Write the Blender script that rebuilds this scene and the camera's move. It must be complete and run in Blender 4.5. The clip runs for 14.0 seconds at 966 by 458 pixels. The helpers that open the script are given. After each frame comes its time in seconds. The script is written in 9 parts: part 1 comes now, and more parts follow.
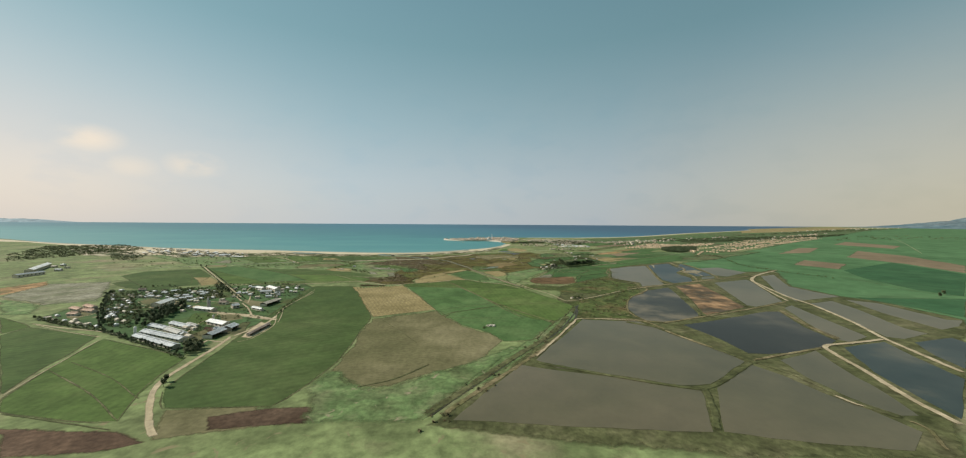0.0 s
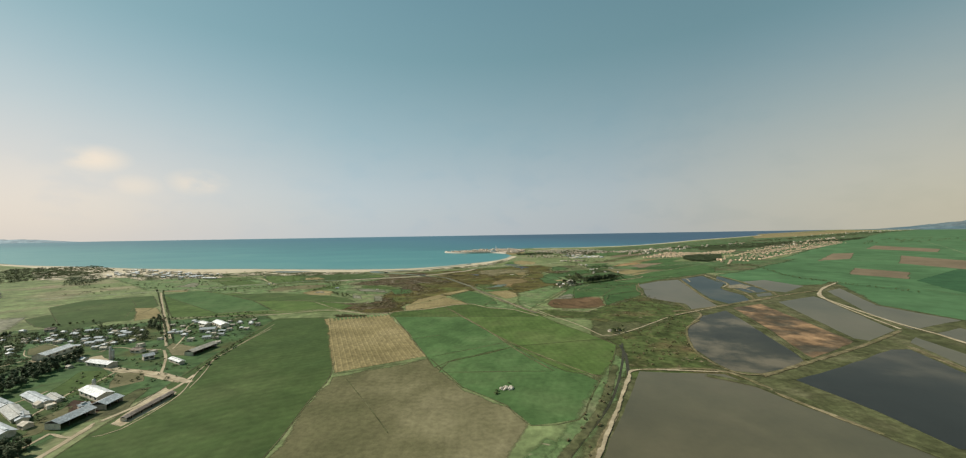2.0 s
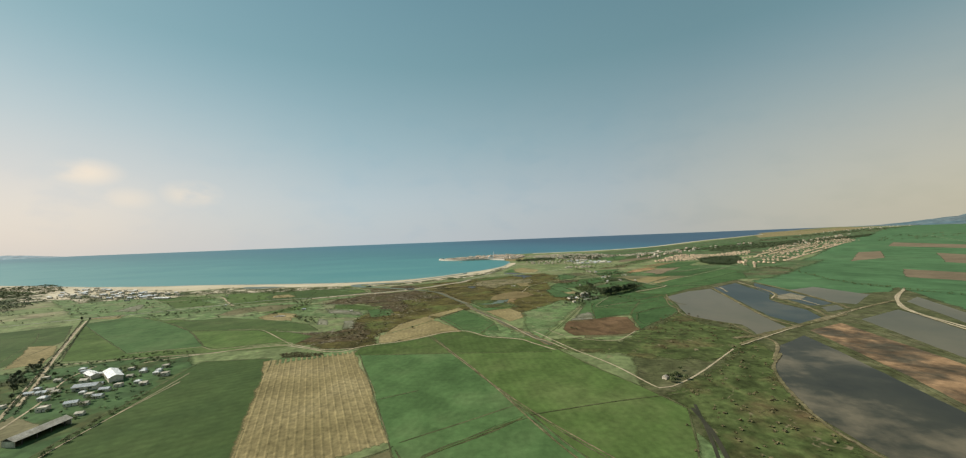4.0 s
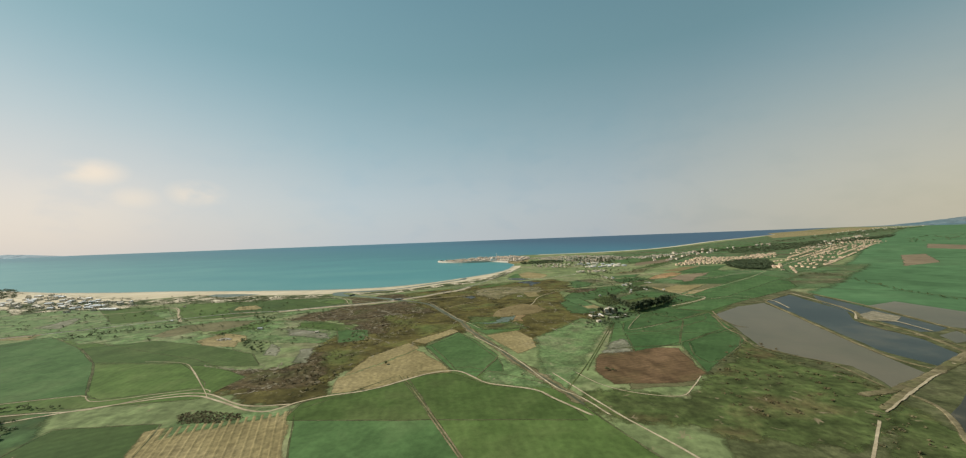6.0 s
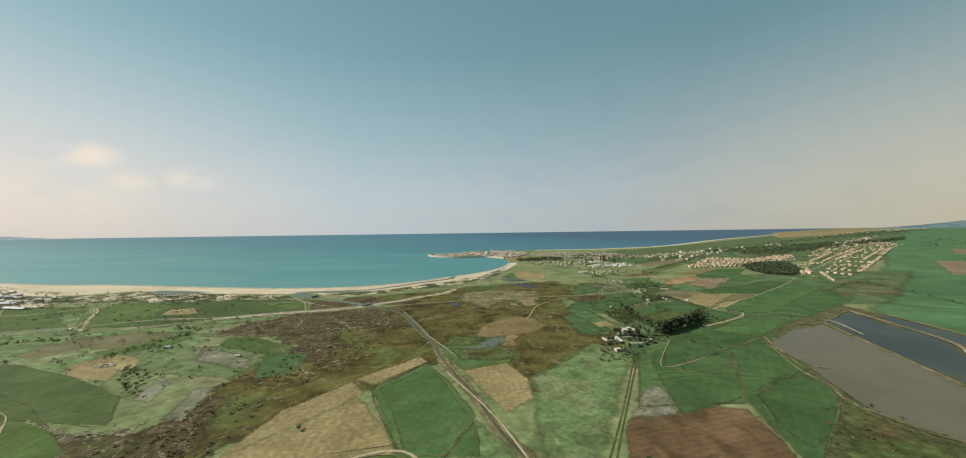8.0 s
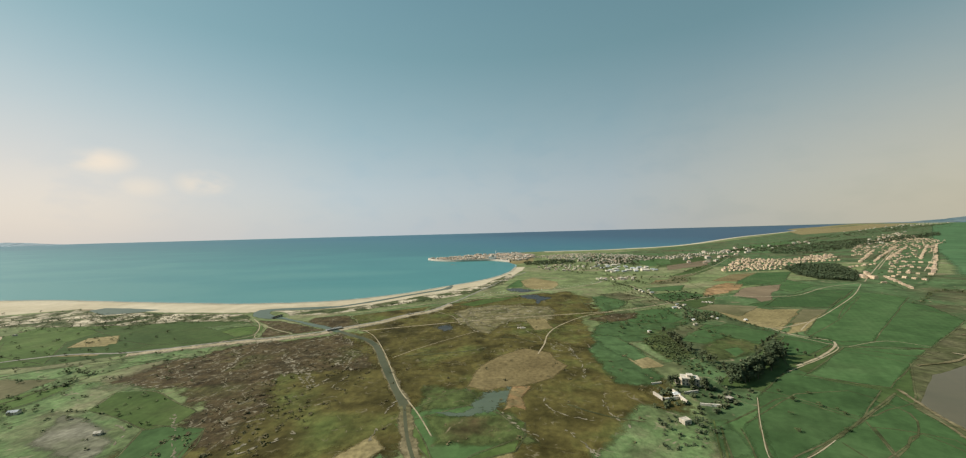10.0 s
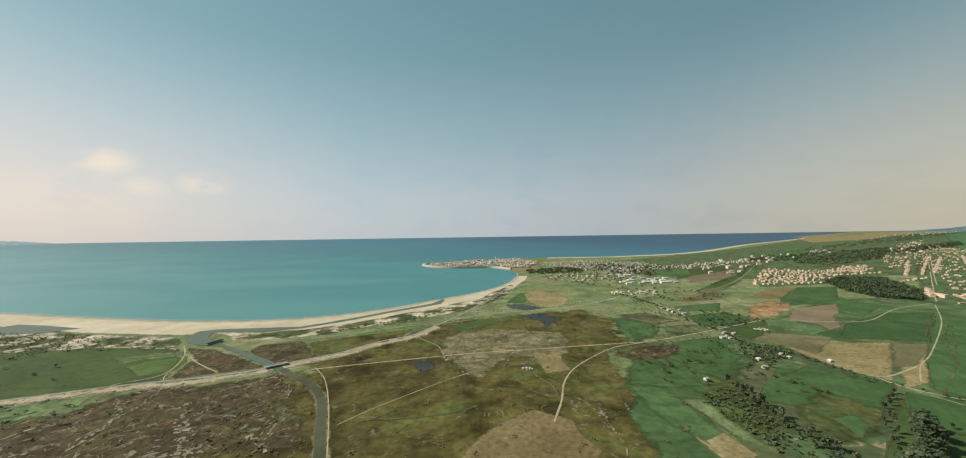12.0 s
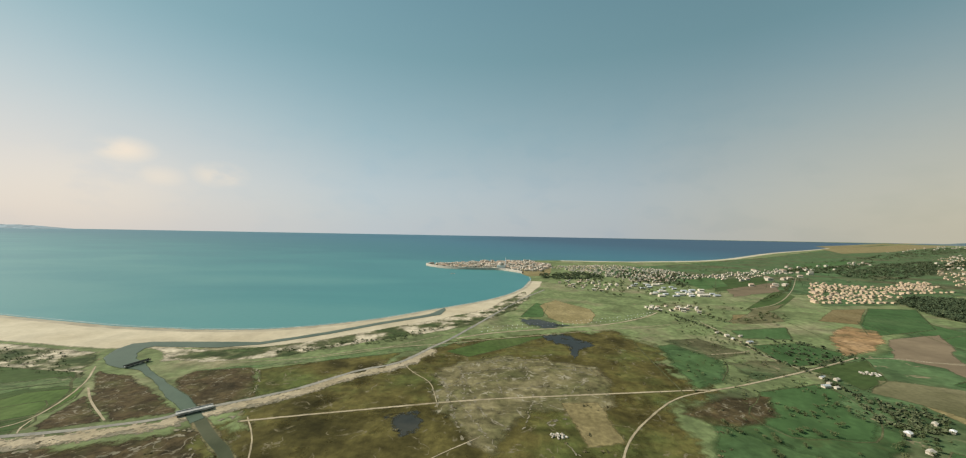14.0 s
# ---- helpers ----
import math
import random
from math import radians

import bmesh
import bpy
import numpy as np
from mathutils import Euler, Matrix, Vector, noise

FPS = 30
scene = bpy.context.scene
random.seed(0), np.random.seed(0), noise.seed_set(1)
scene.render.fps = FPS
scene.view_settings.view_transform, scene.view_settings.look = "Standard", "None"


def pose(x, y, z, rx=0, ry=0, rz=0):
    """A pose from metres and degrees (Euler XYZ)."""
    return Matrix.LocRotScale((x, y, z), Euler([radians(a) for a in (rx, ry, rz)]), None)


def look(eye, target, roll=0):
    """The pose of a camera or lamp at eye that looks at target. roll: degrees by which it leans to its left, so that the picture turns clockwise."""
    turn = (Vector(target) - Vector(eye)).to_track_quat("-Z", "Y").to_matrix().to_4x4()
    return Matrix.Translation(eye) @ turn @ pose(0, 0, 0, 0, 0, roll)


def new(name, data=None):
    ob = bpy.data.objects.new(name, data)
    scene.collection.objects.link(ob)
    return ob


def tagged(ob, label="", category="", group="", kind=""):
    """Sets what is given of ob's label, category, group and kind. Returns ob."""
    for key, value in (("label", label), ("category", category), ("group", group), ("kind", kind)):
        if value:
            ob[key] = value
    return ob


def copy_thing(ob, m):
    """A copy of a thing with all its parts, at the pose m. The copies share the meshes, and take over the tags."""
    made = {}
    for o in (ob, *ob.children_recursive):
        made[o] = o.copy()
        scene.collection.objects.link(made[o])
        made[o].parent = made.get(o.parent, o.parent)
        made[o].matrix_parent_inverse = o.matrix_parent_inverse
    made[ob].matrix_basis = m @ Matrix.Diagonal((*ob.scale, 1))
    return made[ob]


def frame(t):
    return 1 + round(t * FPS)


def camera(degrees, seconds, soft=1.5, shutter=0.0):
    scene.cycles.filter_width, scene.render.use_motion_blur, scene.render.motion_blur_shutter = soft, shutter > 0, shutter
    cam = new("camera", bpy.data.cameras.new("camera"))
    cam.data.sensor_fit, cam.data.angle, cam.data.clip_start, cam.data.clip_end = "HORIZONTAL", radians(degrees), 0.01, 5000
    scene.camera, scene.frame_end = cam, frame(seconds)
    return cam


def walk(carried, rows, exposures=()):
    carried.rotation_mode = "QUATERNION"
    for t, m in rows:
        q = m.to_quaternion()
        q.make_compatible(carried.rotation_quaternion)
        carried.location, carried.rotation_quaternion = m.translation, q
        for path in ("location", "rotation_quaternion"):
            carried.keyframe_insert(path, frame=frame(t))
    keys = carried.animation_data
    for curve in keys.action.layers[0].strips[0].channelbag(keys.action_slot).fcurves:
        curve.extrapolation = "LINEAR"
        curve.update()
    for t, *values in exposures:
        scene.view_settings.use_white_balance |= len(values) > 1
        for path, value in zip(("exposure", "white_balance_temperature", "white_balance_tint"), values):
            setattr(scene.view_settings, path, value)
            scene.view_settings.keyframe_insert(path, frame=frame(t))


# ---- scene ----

import itertools
from mathutils.geometry import tessellate_polygon

cam = camera(105.14, 14.0, soft=1.15)
# seconds, eye x y z, then pitch, lean and yaw in degrees
ROWS = [
    (0.0, 2.48, 13.04, 53.91, -1.30, -0.36, -0.64),
    (0.5, 2.01, 29.62, 53.72, -1.02, -0.06, -0.69),
    (1.0, 1.58, 45.13, 53.56, -0.58, 0.19, -0.60),
    (1.5, 1.24, 60.27, 53.48, -0.08, 1.00, -0.40),
    (2.0, 1.12, 75.36, 53.46, 0.38, 0.91, -0.30),
    (2.5, 1.31, 90.47, 53.45, 0.77, 0.62, -0.42),
    (3.0, 1.75, 105.66, 53.42, 1.02, 0.76, -0.57),
    (3.5, 2.11, 120.92, 53.44, 1.18, 1.40, -0.75),
    (4.0, 2.25, 135.79, 53.54, 1.18, 2.20, -0.82),
    (4.5, 2.43, 150.30, 53.72, 1.10, 2.87, -0.75),
    (5.0, 2.94, 165.02, 53.97, 1.04, 3.10, -0.60),
    (5.5, 3.74, 180.30, 54.33, 1.09, 2.61, -0.38),
    (6.0, 4.67, 195.65, 54.76, 1.16, 2.12, -0.40),
    (6.5, 5.78, 210.52, 55.20, 1.01, 1.20, -0.52),
    (7.0, 7.42, 225.19, 55.59, 0.61, 0.68, -0.68),
    (7.5, 9.75, 239.87, 55.95, 0.14, 0.27, -0.85),
    (8.0, 12.52, 254.68, 56.29, -0.03, 0.77, -0.72),
    (8.5, 15.19, 269.70, 56.63, -0.04, 1.63, -0.44),
    (9.0, 17.13, 284.79, 56.97, -0.03, 2.23, -0.07),
    (9.5, 18.12, 299.81, 57.30, -0.15, 2.02, 0.28),
    (10.0, 18.65, 314.64, 57.55, -0.00, 1.52, 0.31),
    (10.5, 19.36, 328.89, 57.74, 0.24, 0.95, 0.33),
    (11.0, 20.24, 342.61, 57.88, 0.29, 0.36, 0.38),
    (11.5, 20.95, 356.22, 57.97, 0.31, 0.15, 0.45),
    (12.0, 21.18, 369.75, 57.98, 0.58, 0.86, 0.39),
    (12.5, 20.78, 383.28, 57.91, 0.65, 1.23, 0.59),
    (13.0, 20.04, 396.58, 57.74, 0.44, 0.98, 0.82),
    (13.5, 19.40, 409.55, 57.49, 0.43, 0.54, 1.26),
    (14.0, 18.78, 422.19, 57.22, 0.42, -1.02, 1.72),
]
walk(cam, [(t, pose(x, y, z, 90 + pitch, lean, yaw)) for t, x, y, z, pitch, lean, yaw in ROWS])
scene.view_settings.exposure = 0.24

# ---- light: hazy afternoon, sun over the sea ----
SUN_FROM = (-0.78, 0.12, 0.62)
sun = new("sun", bpy.data.lights.new("sun", "SUN"))
sun.data.energy, sun.data.angle, sun.data.color = 4.8, radians(0.6), (0.965, 0.915, 0.855)
sun.matrix_world = look(SUN_FROM, (0, 0, 0))


def make_world():
    w = bpy.data.worlds.new("sky")
    scene.world = w
    w.use_nodes = True
    nt = w.node_tree
    out, bg = nt.nodes["World Output"], nt.nodes["Background"]
    N, L = nt.nodes.new, nt.links.new
    sky = N("ShaderNodeTexSky")
    sky.sky_type, sky.sun_disc = "NISHITA", False
    sky.sun_elevation = math.asin(SUN_FROM[2])
    sky.sun_rotation = math.atan2(SUN_FROM[0], SUN_FROM[1])
    sky.air_density, sky.dust_density, sky.ozone_density = 1.0, 2.5, 1.2
    dim = N("ShaderNodeVectorMath")
    dim.operation = "SCALE"
    dim.inputs[3].default_value = 0.075
    L(sky.outputs[0], dim.inputs[0])
    # sea haze that thickens to the horizon, warmer to both sides
    tc = N("ShaderNodeTexCoord")
    sep = N("ShaderNodeSeparateXYZ")
    L(tc.outputs["Generated"], sep.inputs[0])
    ramp = N("ShaderNodeValToRGB")
    cr = ramp.color_ramp
    cr.elements[0].position, cr.elements[0].color = 0.0, (0.45, 0.51, 0.545, 1)
    cr.elements[1].position, cr.elements[1].color = 0.62, (0.125, 0.255, 0.305, 1)
    for p, c in ((0.10, (0.405, 0.49, 0.53, 1)), (0.24, (0.285, 0.415, 0.455, 1)), (0.42, (0.175, 0.315, 0.35, 1))):
        e = cr.elements.new(p)
        e.color = c
    L(sep.outputs[2], ramp.inputs[0])
    warm = N("ShaderNodeMix")
    warm.data_type = "RGBA"
    side = N("ShaderNodeMath")
    side.operation = "ABSOLUTE"
    L(sep.outputs[0], side.inputs[0])
    low = N("ShaderNodeMapRange")
    low.inputs[1].default_value, low.inputs[2].default_value = 0.42, 0.0
    low.inputs[3].default_value, low.inputs[4].default_value = 0.0, 1.0
    low.interpolation_type = "SMOOTHSTEP"
    L(sep.outputs[2], low.inputs[0])
    wide = N("ShaderNodeMapRange")
    wide.inputs[1].default_value, wide.inputs[2].default_value = 0.32, 0.8
    wide.inputs[3].default_value, wide.inputs[4].default_value = 0.0, 0.85
    L(side.outputs[0], wide.inputs[0])
    both = N("ShaderNodeMath")
    both.operation = "MULTIPLY"
    L(low.outputs[0], both.inputs[0])
    L(wide.outputs[0], both.inputs[1])
    L(both.outputs[0], warm.inputs["Factor"])
    L(ramp.outputs[0], warm.inputs[6])
    west = N("ShaderNodeMix")
    west.data_type = "RGBA"
    lr = N("ShaderNodeMapRange")
    lr.inputs[1].default_value, lr.inputs[2].default_value = -0.6, 0.6
    L(sep.outputs[0], lr.inputs[0])
    L(lr.outputs[0], west.inputs["Factor"])
    west.inputs[6].default_value = (0.575, 0.515, 0.46, 1)
    west.inputs[7].default_value = (0.60, 0.55, 0.395, 1)
    L(west.outputs[2], warm.inputs[7])
    # brighter towards the sun's side
    glow = N("ShaderNodeMapRange")
    glow.inputs[1].default_value, glow.inputs[2].default_value = -0.75, 0.5
    glow.inputs[3].default_value, glow.inputs[4].default_value = 1.35, 0.95
    L(sep.outputs[0], glow.inputs[0])
    haze = N("ShaderNodeVectorMath")
    haze.operation = "SCALE"
    L(warm.outputs[2], haze.inputs[0])
    L(glow.outputs[0], haze.inputs[3])
    # thin cloud banks low over the sea
    stretch = N("ShaderNodeMapping")
    stretch.inputs["Scale"].default_value = (9.0, 9.0, 18.0)
    stretch.inputs["Location"].default_value = (0.4, 0.0, 1.7)
    L(tc.outputs["Generated"], stretch.inputs[0])
    cn = N("ShaderNodeTexNoise")
    cn.inputs["Scale"].default_value, cn.inputs["Detail"].default_value = 1.1, 6.0
    L(stretch.outputs[0], cn.inputs[0])
    cm = N("ShaderNodeMapRange")
    cm.interpolation_type = "SMOOTHSTEP"
    cm.inputs[1].default_value, cm.inputs[2].default_value = 0.30, 0.52
    cm.inputs[3].default_value, cm.inputs[4].default_value = 0.15, 1.0
    L(cn.outputs[0], cm.inputs[0])
    # two cream puffs over the western sea, faint veils elsewhere
    veil = N("ShaderNodeMapRange")
    veil.inputs[3].default_value, veil.inputs[4].default_value = 0.0, 0.07
    L(low.outputs[0], veil.inputs[0])
    share = veil.outputs[0]
    for centre, reach, much in (((-0.713, 0.686, 0.145), 0.07, 1.0), ((-0.602, 0.790, 0.113), 0.075, 0.8), ((-0.679, 0.728, 0.1), 0.07, 0.6), ((-0.74, 0.66, 0.07), 0.25, 0.35)):
        gap, puff, most = N("ShaderNodeVectorMath"), N("ShaderNodeMapRange"), N("ShaderNodeMath")
        flat = N("ShaderNodeVectorMath")
        gap.operation, flat.operation, most.operation = "SUBTRACT", "LENGTH", "MAXIMUM"
        L(tc.outputs["Generated"], gap.inputs[0])
        gap.inputs[1].default_value = centre
        squash = N("ShaderNodeVectorMath")
        squash.operation = "MULTIPLY"
        squash.inputs[1].default_value = (1, 1, 1.9)
        L(gap.outputs[0], squash.inputs[0])
        L(squash.outputs[0], flat.inputs[0])
        puff.interpolation_type = "SMOOTHSTEP"
        puff.inputs[1].default_value, puff.inputs[2].default_value = reach, 0.0
        puff.inputs[3].default_value, puff.inputs[4].default_value = 0.0, much
        L(flat.outputs["Value"], puff.inputs[0])
        L(share, most.inputs[0])
        L(puff.outputs[0], most.inputs[1])
        share = most.outputs[0]
    lowc = N("ShaderNodeMath")
    lowc.operation = "MULTIPLY"
    L(cm.outputs[0], lowc.inputs[0])
    L(share, lowc.inputs[1])
    cl = N("ShaderNodeMix")
    cl.data_type = "RGBA"
    L(lowc.outputs[0], cl.inputs["Factor"])
    L(haze.outputs[0], cl.inputs[6])
    cl.inputs[7].default_value = (0.92, 0.80, 0.65, 1)
    fin = N("ShaderNodeMix")
    fin.data_type = "RGBA"
    fin.inputs["Factor"].default_value = 0.85
    L(dim.outputs[0], fin.inputs[6])
    L(cl.outputs[2], fin.inputs[7])
    L(fin.outputs[2], bg.inputs[0])
    bg.inputs[1].default_value = 0.86


make_world()


# ---- materials ----
def mat(name, cols, coarse=0.05, fine=1.0, rough=0.9, bump=0.3, vary=0.0, rows=None, spec=0.06, metal=0.0, grain=0.35, contrast=(0.32, 0.68), dist=0.2, mottle=0.18, streak=None):
    """Surface from three colours: broad patches (coarse), mottling, fine grain and relief; streak = (scale, width, colour, share) for worn lines; rows = (angle, period, strength) for tilled or roofed lines."""
    m = bpy.data.materials.new(name)
    m.use_nodes = True
    nt = m.node_tree
    N, L = nt.nodes.new, nt.links.new
    p = nt.nodes["Principled BSDF"]
    p.inputs["Roughness"].default_value = rough
    p.inputs["Specular IOR Level"].default_value = spec
    p.inputs["Metallic"].default_value = metal
    tc = N("ShaderNodeTexCoord")
    n1, n2 = N("ShaderNodeTexNoise"), N("ShaderNodeTexNoise")
    for n, s, d in ((n1, coarse, 9.0), (n2, fine, 5.0)):
        n.inputs["Scale"].default_value, n.inputs["Detail"].default_value = s, d
        n.inputs["Roughness"].default_value = 0.62
        L(tc.outputs["Object"], n.inputs[0])
    ramp = N("ShaderNodeValToRGB")
    cr = ramp.color_ramp
    cols = list(cols) + [cols[-1]] * (3 - len(cols))
    cr.elements[0].position, cr.elements[1].position = contrast
    cr.elements[0].color, cr.elements[1].color = (*cols[0], 1), (*cols[2], 1)
    e = cr.elements.new(sum(contrast) / 2)
    e.color = (*cols[1], 1)
    L(n1.outputs[0], ramp.inputs[0])
    g = N("ShaderNodeMapRange")
    g.inputs[1].default_value, g.inputs[2].default_value = 0.3, 0.7
    g.inputs[3].default_value, g.inputs[4].default_value = 1 - grain, 1 + grain
    L(n2.outputs[0], g.inputs[0])
    k = g.outputs[0]
    if mottle:
        n3, g3, m3 = N("ShaderNodeTexNoise"), N("ShaderNodeMapRange"), N("ShaderNodeMath")
        n3.inputs["Scale"].default_value, n3.inputs["Detail"].default_value, n3.inputs["Distortion"].default_value = math.sqrt(coarse * fine), 7.0, 0.6
        L(tc.outputs["Object"], n3.inputs[0])
        g3.inputs[1].default_value, g3.inputs[2].default_value = 0.32, 0.68
        g3.inputs[3].default_value, g3.inputs[4].default_value = 1 - mottle, 1 + mottle
        L(n3.outputs[0], g3.inputs[0])
        m3.operation = "MULTIPLY"
        L(k, m3.inputs[0])
        L(g3.outputs[0], m3.inputs[1])
        k = m3.outputs[0]
    if rows:
        mp, wv, mr = N("ShaderNodeMapping"), N("ShaderNodeTexWave"), N("ShaderNodeMapRange")
        mp.inputs["Rotation"].default_value = (0, 0, radians(rows[0]))
        L(tc.outputs["Object"], mp.inputs[0])
        L(mp.outputs[0], wv.inputs[0])
        wv.inputs["Scale"].default_value = 0.314 / rows[1]
        wv.inputs["Distortion"].default_value, wv.inputs["Detail"].default_value = 0.6, 2.0
        mr.inputs[3].default_value, mr.inputs[4].default_value = 1 - rows[2], 1 + rows[2] * 0.6
        L(wv.outputs[1], mr.inputs[0])
        mm = N("ShaderNodeMath")
        mm.operation = "MULTIPLY"
        L(k, mm.inputs[0])
        L(mr.outputs[0], mm.inputs[1])
        k = mm.outputs[0]
    if vary:
        oi, vr, vm = N("ShaderNodeObjectInfo"), N("ShaderNodeMapRange"), N("ShaderNodeMath")
        vr.inputs[3].default_value, vr.inputs[4].default_value = 1 - vary, 1 + vary
        L(oi.outputs["Random"], vr.inputs[0])
        vm.operation = "MULTIPLY"
        L(k, vm.inputs[0])
        L(vr.outputs[0], vm.inputs[1])
        k = vm.outputs[0]
    sc = N("ShaderNodeVectorMath")
    sc.operation = "SCALE"
    L(ramp.outputs[0], sc.inputs[0])
    L(k, sc.inputs[3])
    col = sc.outputs[0]
    if streak:
        sn, off, ab, fa, pn, pm, ml, sm = (N(q) for q in ("ShaderNodeTexNoise", "ShaderNodeMath", "ShaderNodeMath", "ShaderNodeMapRange", "ShaderNodeTexNoise", "ShaderNodeMapRange", "ShaderNodeMath", "ShaderNodeMix"))
        sn.inputs["Scale"].default_value, sn.inputs["Detail"].default_value, sn.inputs["Distortion"].default_value = streak[0], 3.0, 0.8
        L(tc.outputs["Object"], sn.inputs[0])
        off.operation, off.inputs[1].default_value = "SUBTRACT", 0.5
        L(sn.outputs[0], off.inputs[0])
        ab.operation = "ABSOLUTE"
        L(off.outputs[0], ab.inputs[0])
        fa.inputs[1].default_value, fa.inputs[2].default_value = streak[1], streak[1] * 0.3
        L(ab.outputs[0], fa.inputs[0])
        pn.inputs["Scale"].default_value, pn.inputs["Detail"].default_value = streak[0] * 2.2, 6.0
        pn.noise_dimensions = "4D"
        pn.inputs["W"].default_value = 4.0
        L(tc.outputs["Object"], pn.inputs["Vector"])
        pm.inputs[1].default_value, pm.inputs[2].default_value = 0.62 - streak[3] * 0.25, 0.72 - streak[3] * 0.25
        L(pn.outputs[0], pm.inputs[0])
        ml.operation = "MULTIPLY"
        L(fa.outputs[0], ml.inputs[0])
        L(pm.outputs[0], ml.inputs[1])
        sm.data_type = "RGBA"
        L(ml.outputs[0], sm.inputs["Factor"])
        L(col, sm.inputs[6])
        sm.inputs[7].default_value = (*streak[2], 1)
        col = sm.outputs[2]
    L(col, p.inputs["Base Color"])
    if bump:
        b = N("ShaderNodeBump")
        b.inputs["Strength"].default_value, b.inputs["Distance"].default_value = bump, dist
        L(k, b.inputs["Height"])
        L(b.outputs[0], p.inputs["Normal"])
    return m


def leaf_mat(name, a, b):
    """Foliage: colour varies leaf clump by leaf clump and tree by tree."""
    m = bpy.data.materials.new(name)
    m.use_nodes = True
    nt = m.node_tree
    N, L = nt.nodes.new, nt.links.new
    p = nt.nodes["Principled BSDF"]
    p.inputs["Roughness"].default_value, p.inputs["Specular IOR Level"].default_value = 0.8, 0.08
    ge, oi = N("ShaderNodeNewGeometry"), N("ShaderNodeObjectInfo")
    ad = N("ShaderNodeMath")
    ad.operation = "MULTIPLY_ADD"
    ad.inputs[1].default_value = 0.6
    half = N("ShaderNodeMath")
    half.operation = "MULTIPLY"
    half.inputs[1].default_value = 0.4
    L(oi.outputs["Random"], half.inputs[0])
    L(ge.outputs["Random Per Island"], ad.inputs[0])
    L(half.outputs[0], ad.inputs[2])
    mx = N("ShaderNodeMix")
    mx.data_type = "RGBA"
    L(ad.outputs[0], mx.inputs["Factor"])
    mx.inputs[6].default_value, mx.inputs[7].default_value = (*a, 1), (*b, 1)
    L(mx.outputs[2], p.inputs["Base Color"])
    return m


def water_mat(name, cols, coarse, rough, spec=0.5, ripple=0.15, contrast=(0.4, 0.62), rip_scale=0.6):
    m = mat(name, cols, coarse, rip_scale, rough, ripple, spec=spec, grain=0.06, contrast=contrast, dist=0.05, mottle=0.08)
    return m


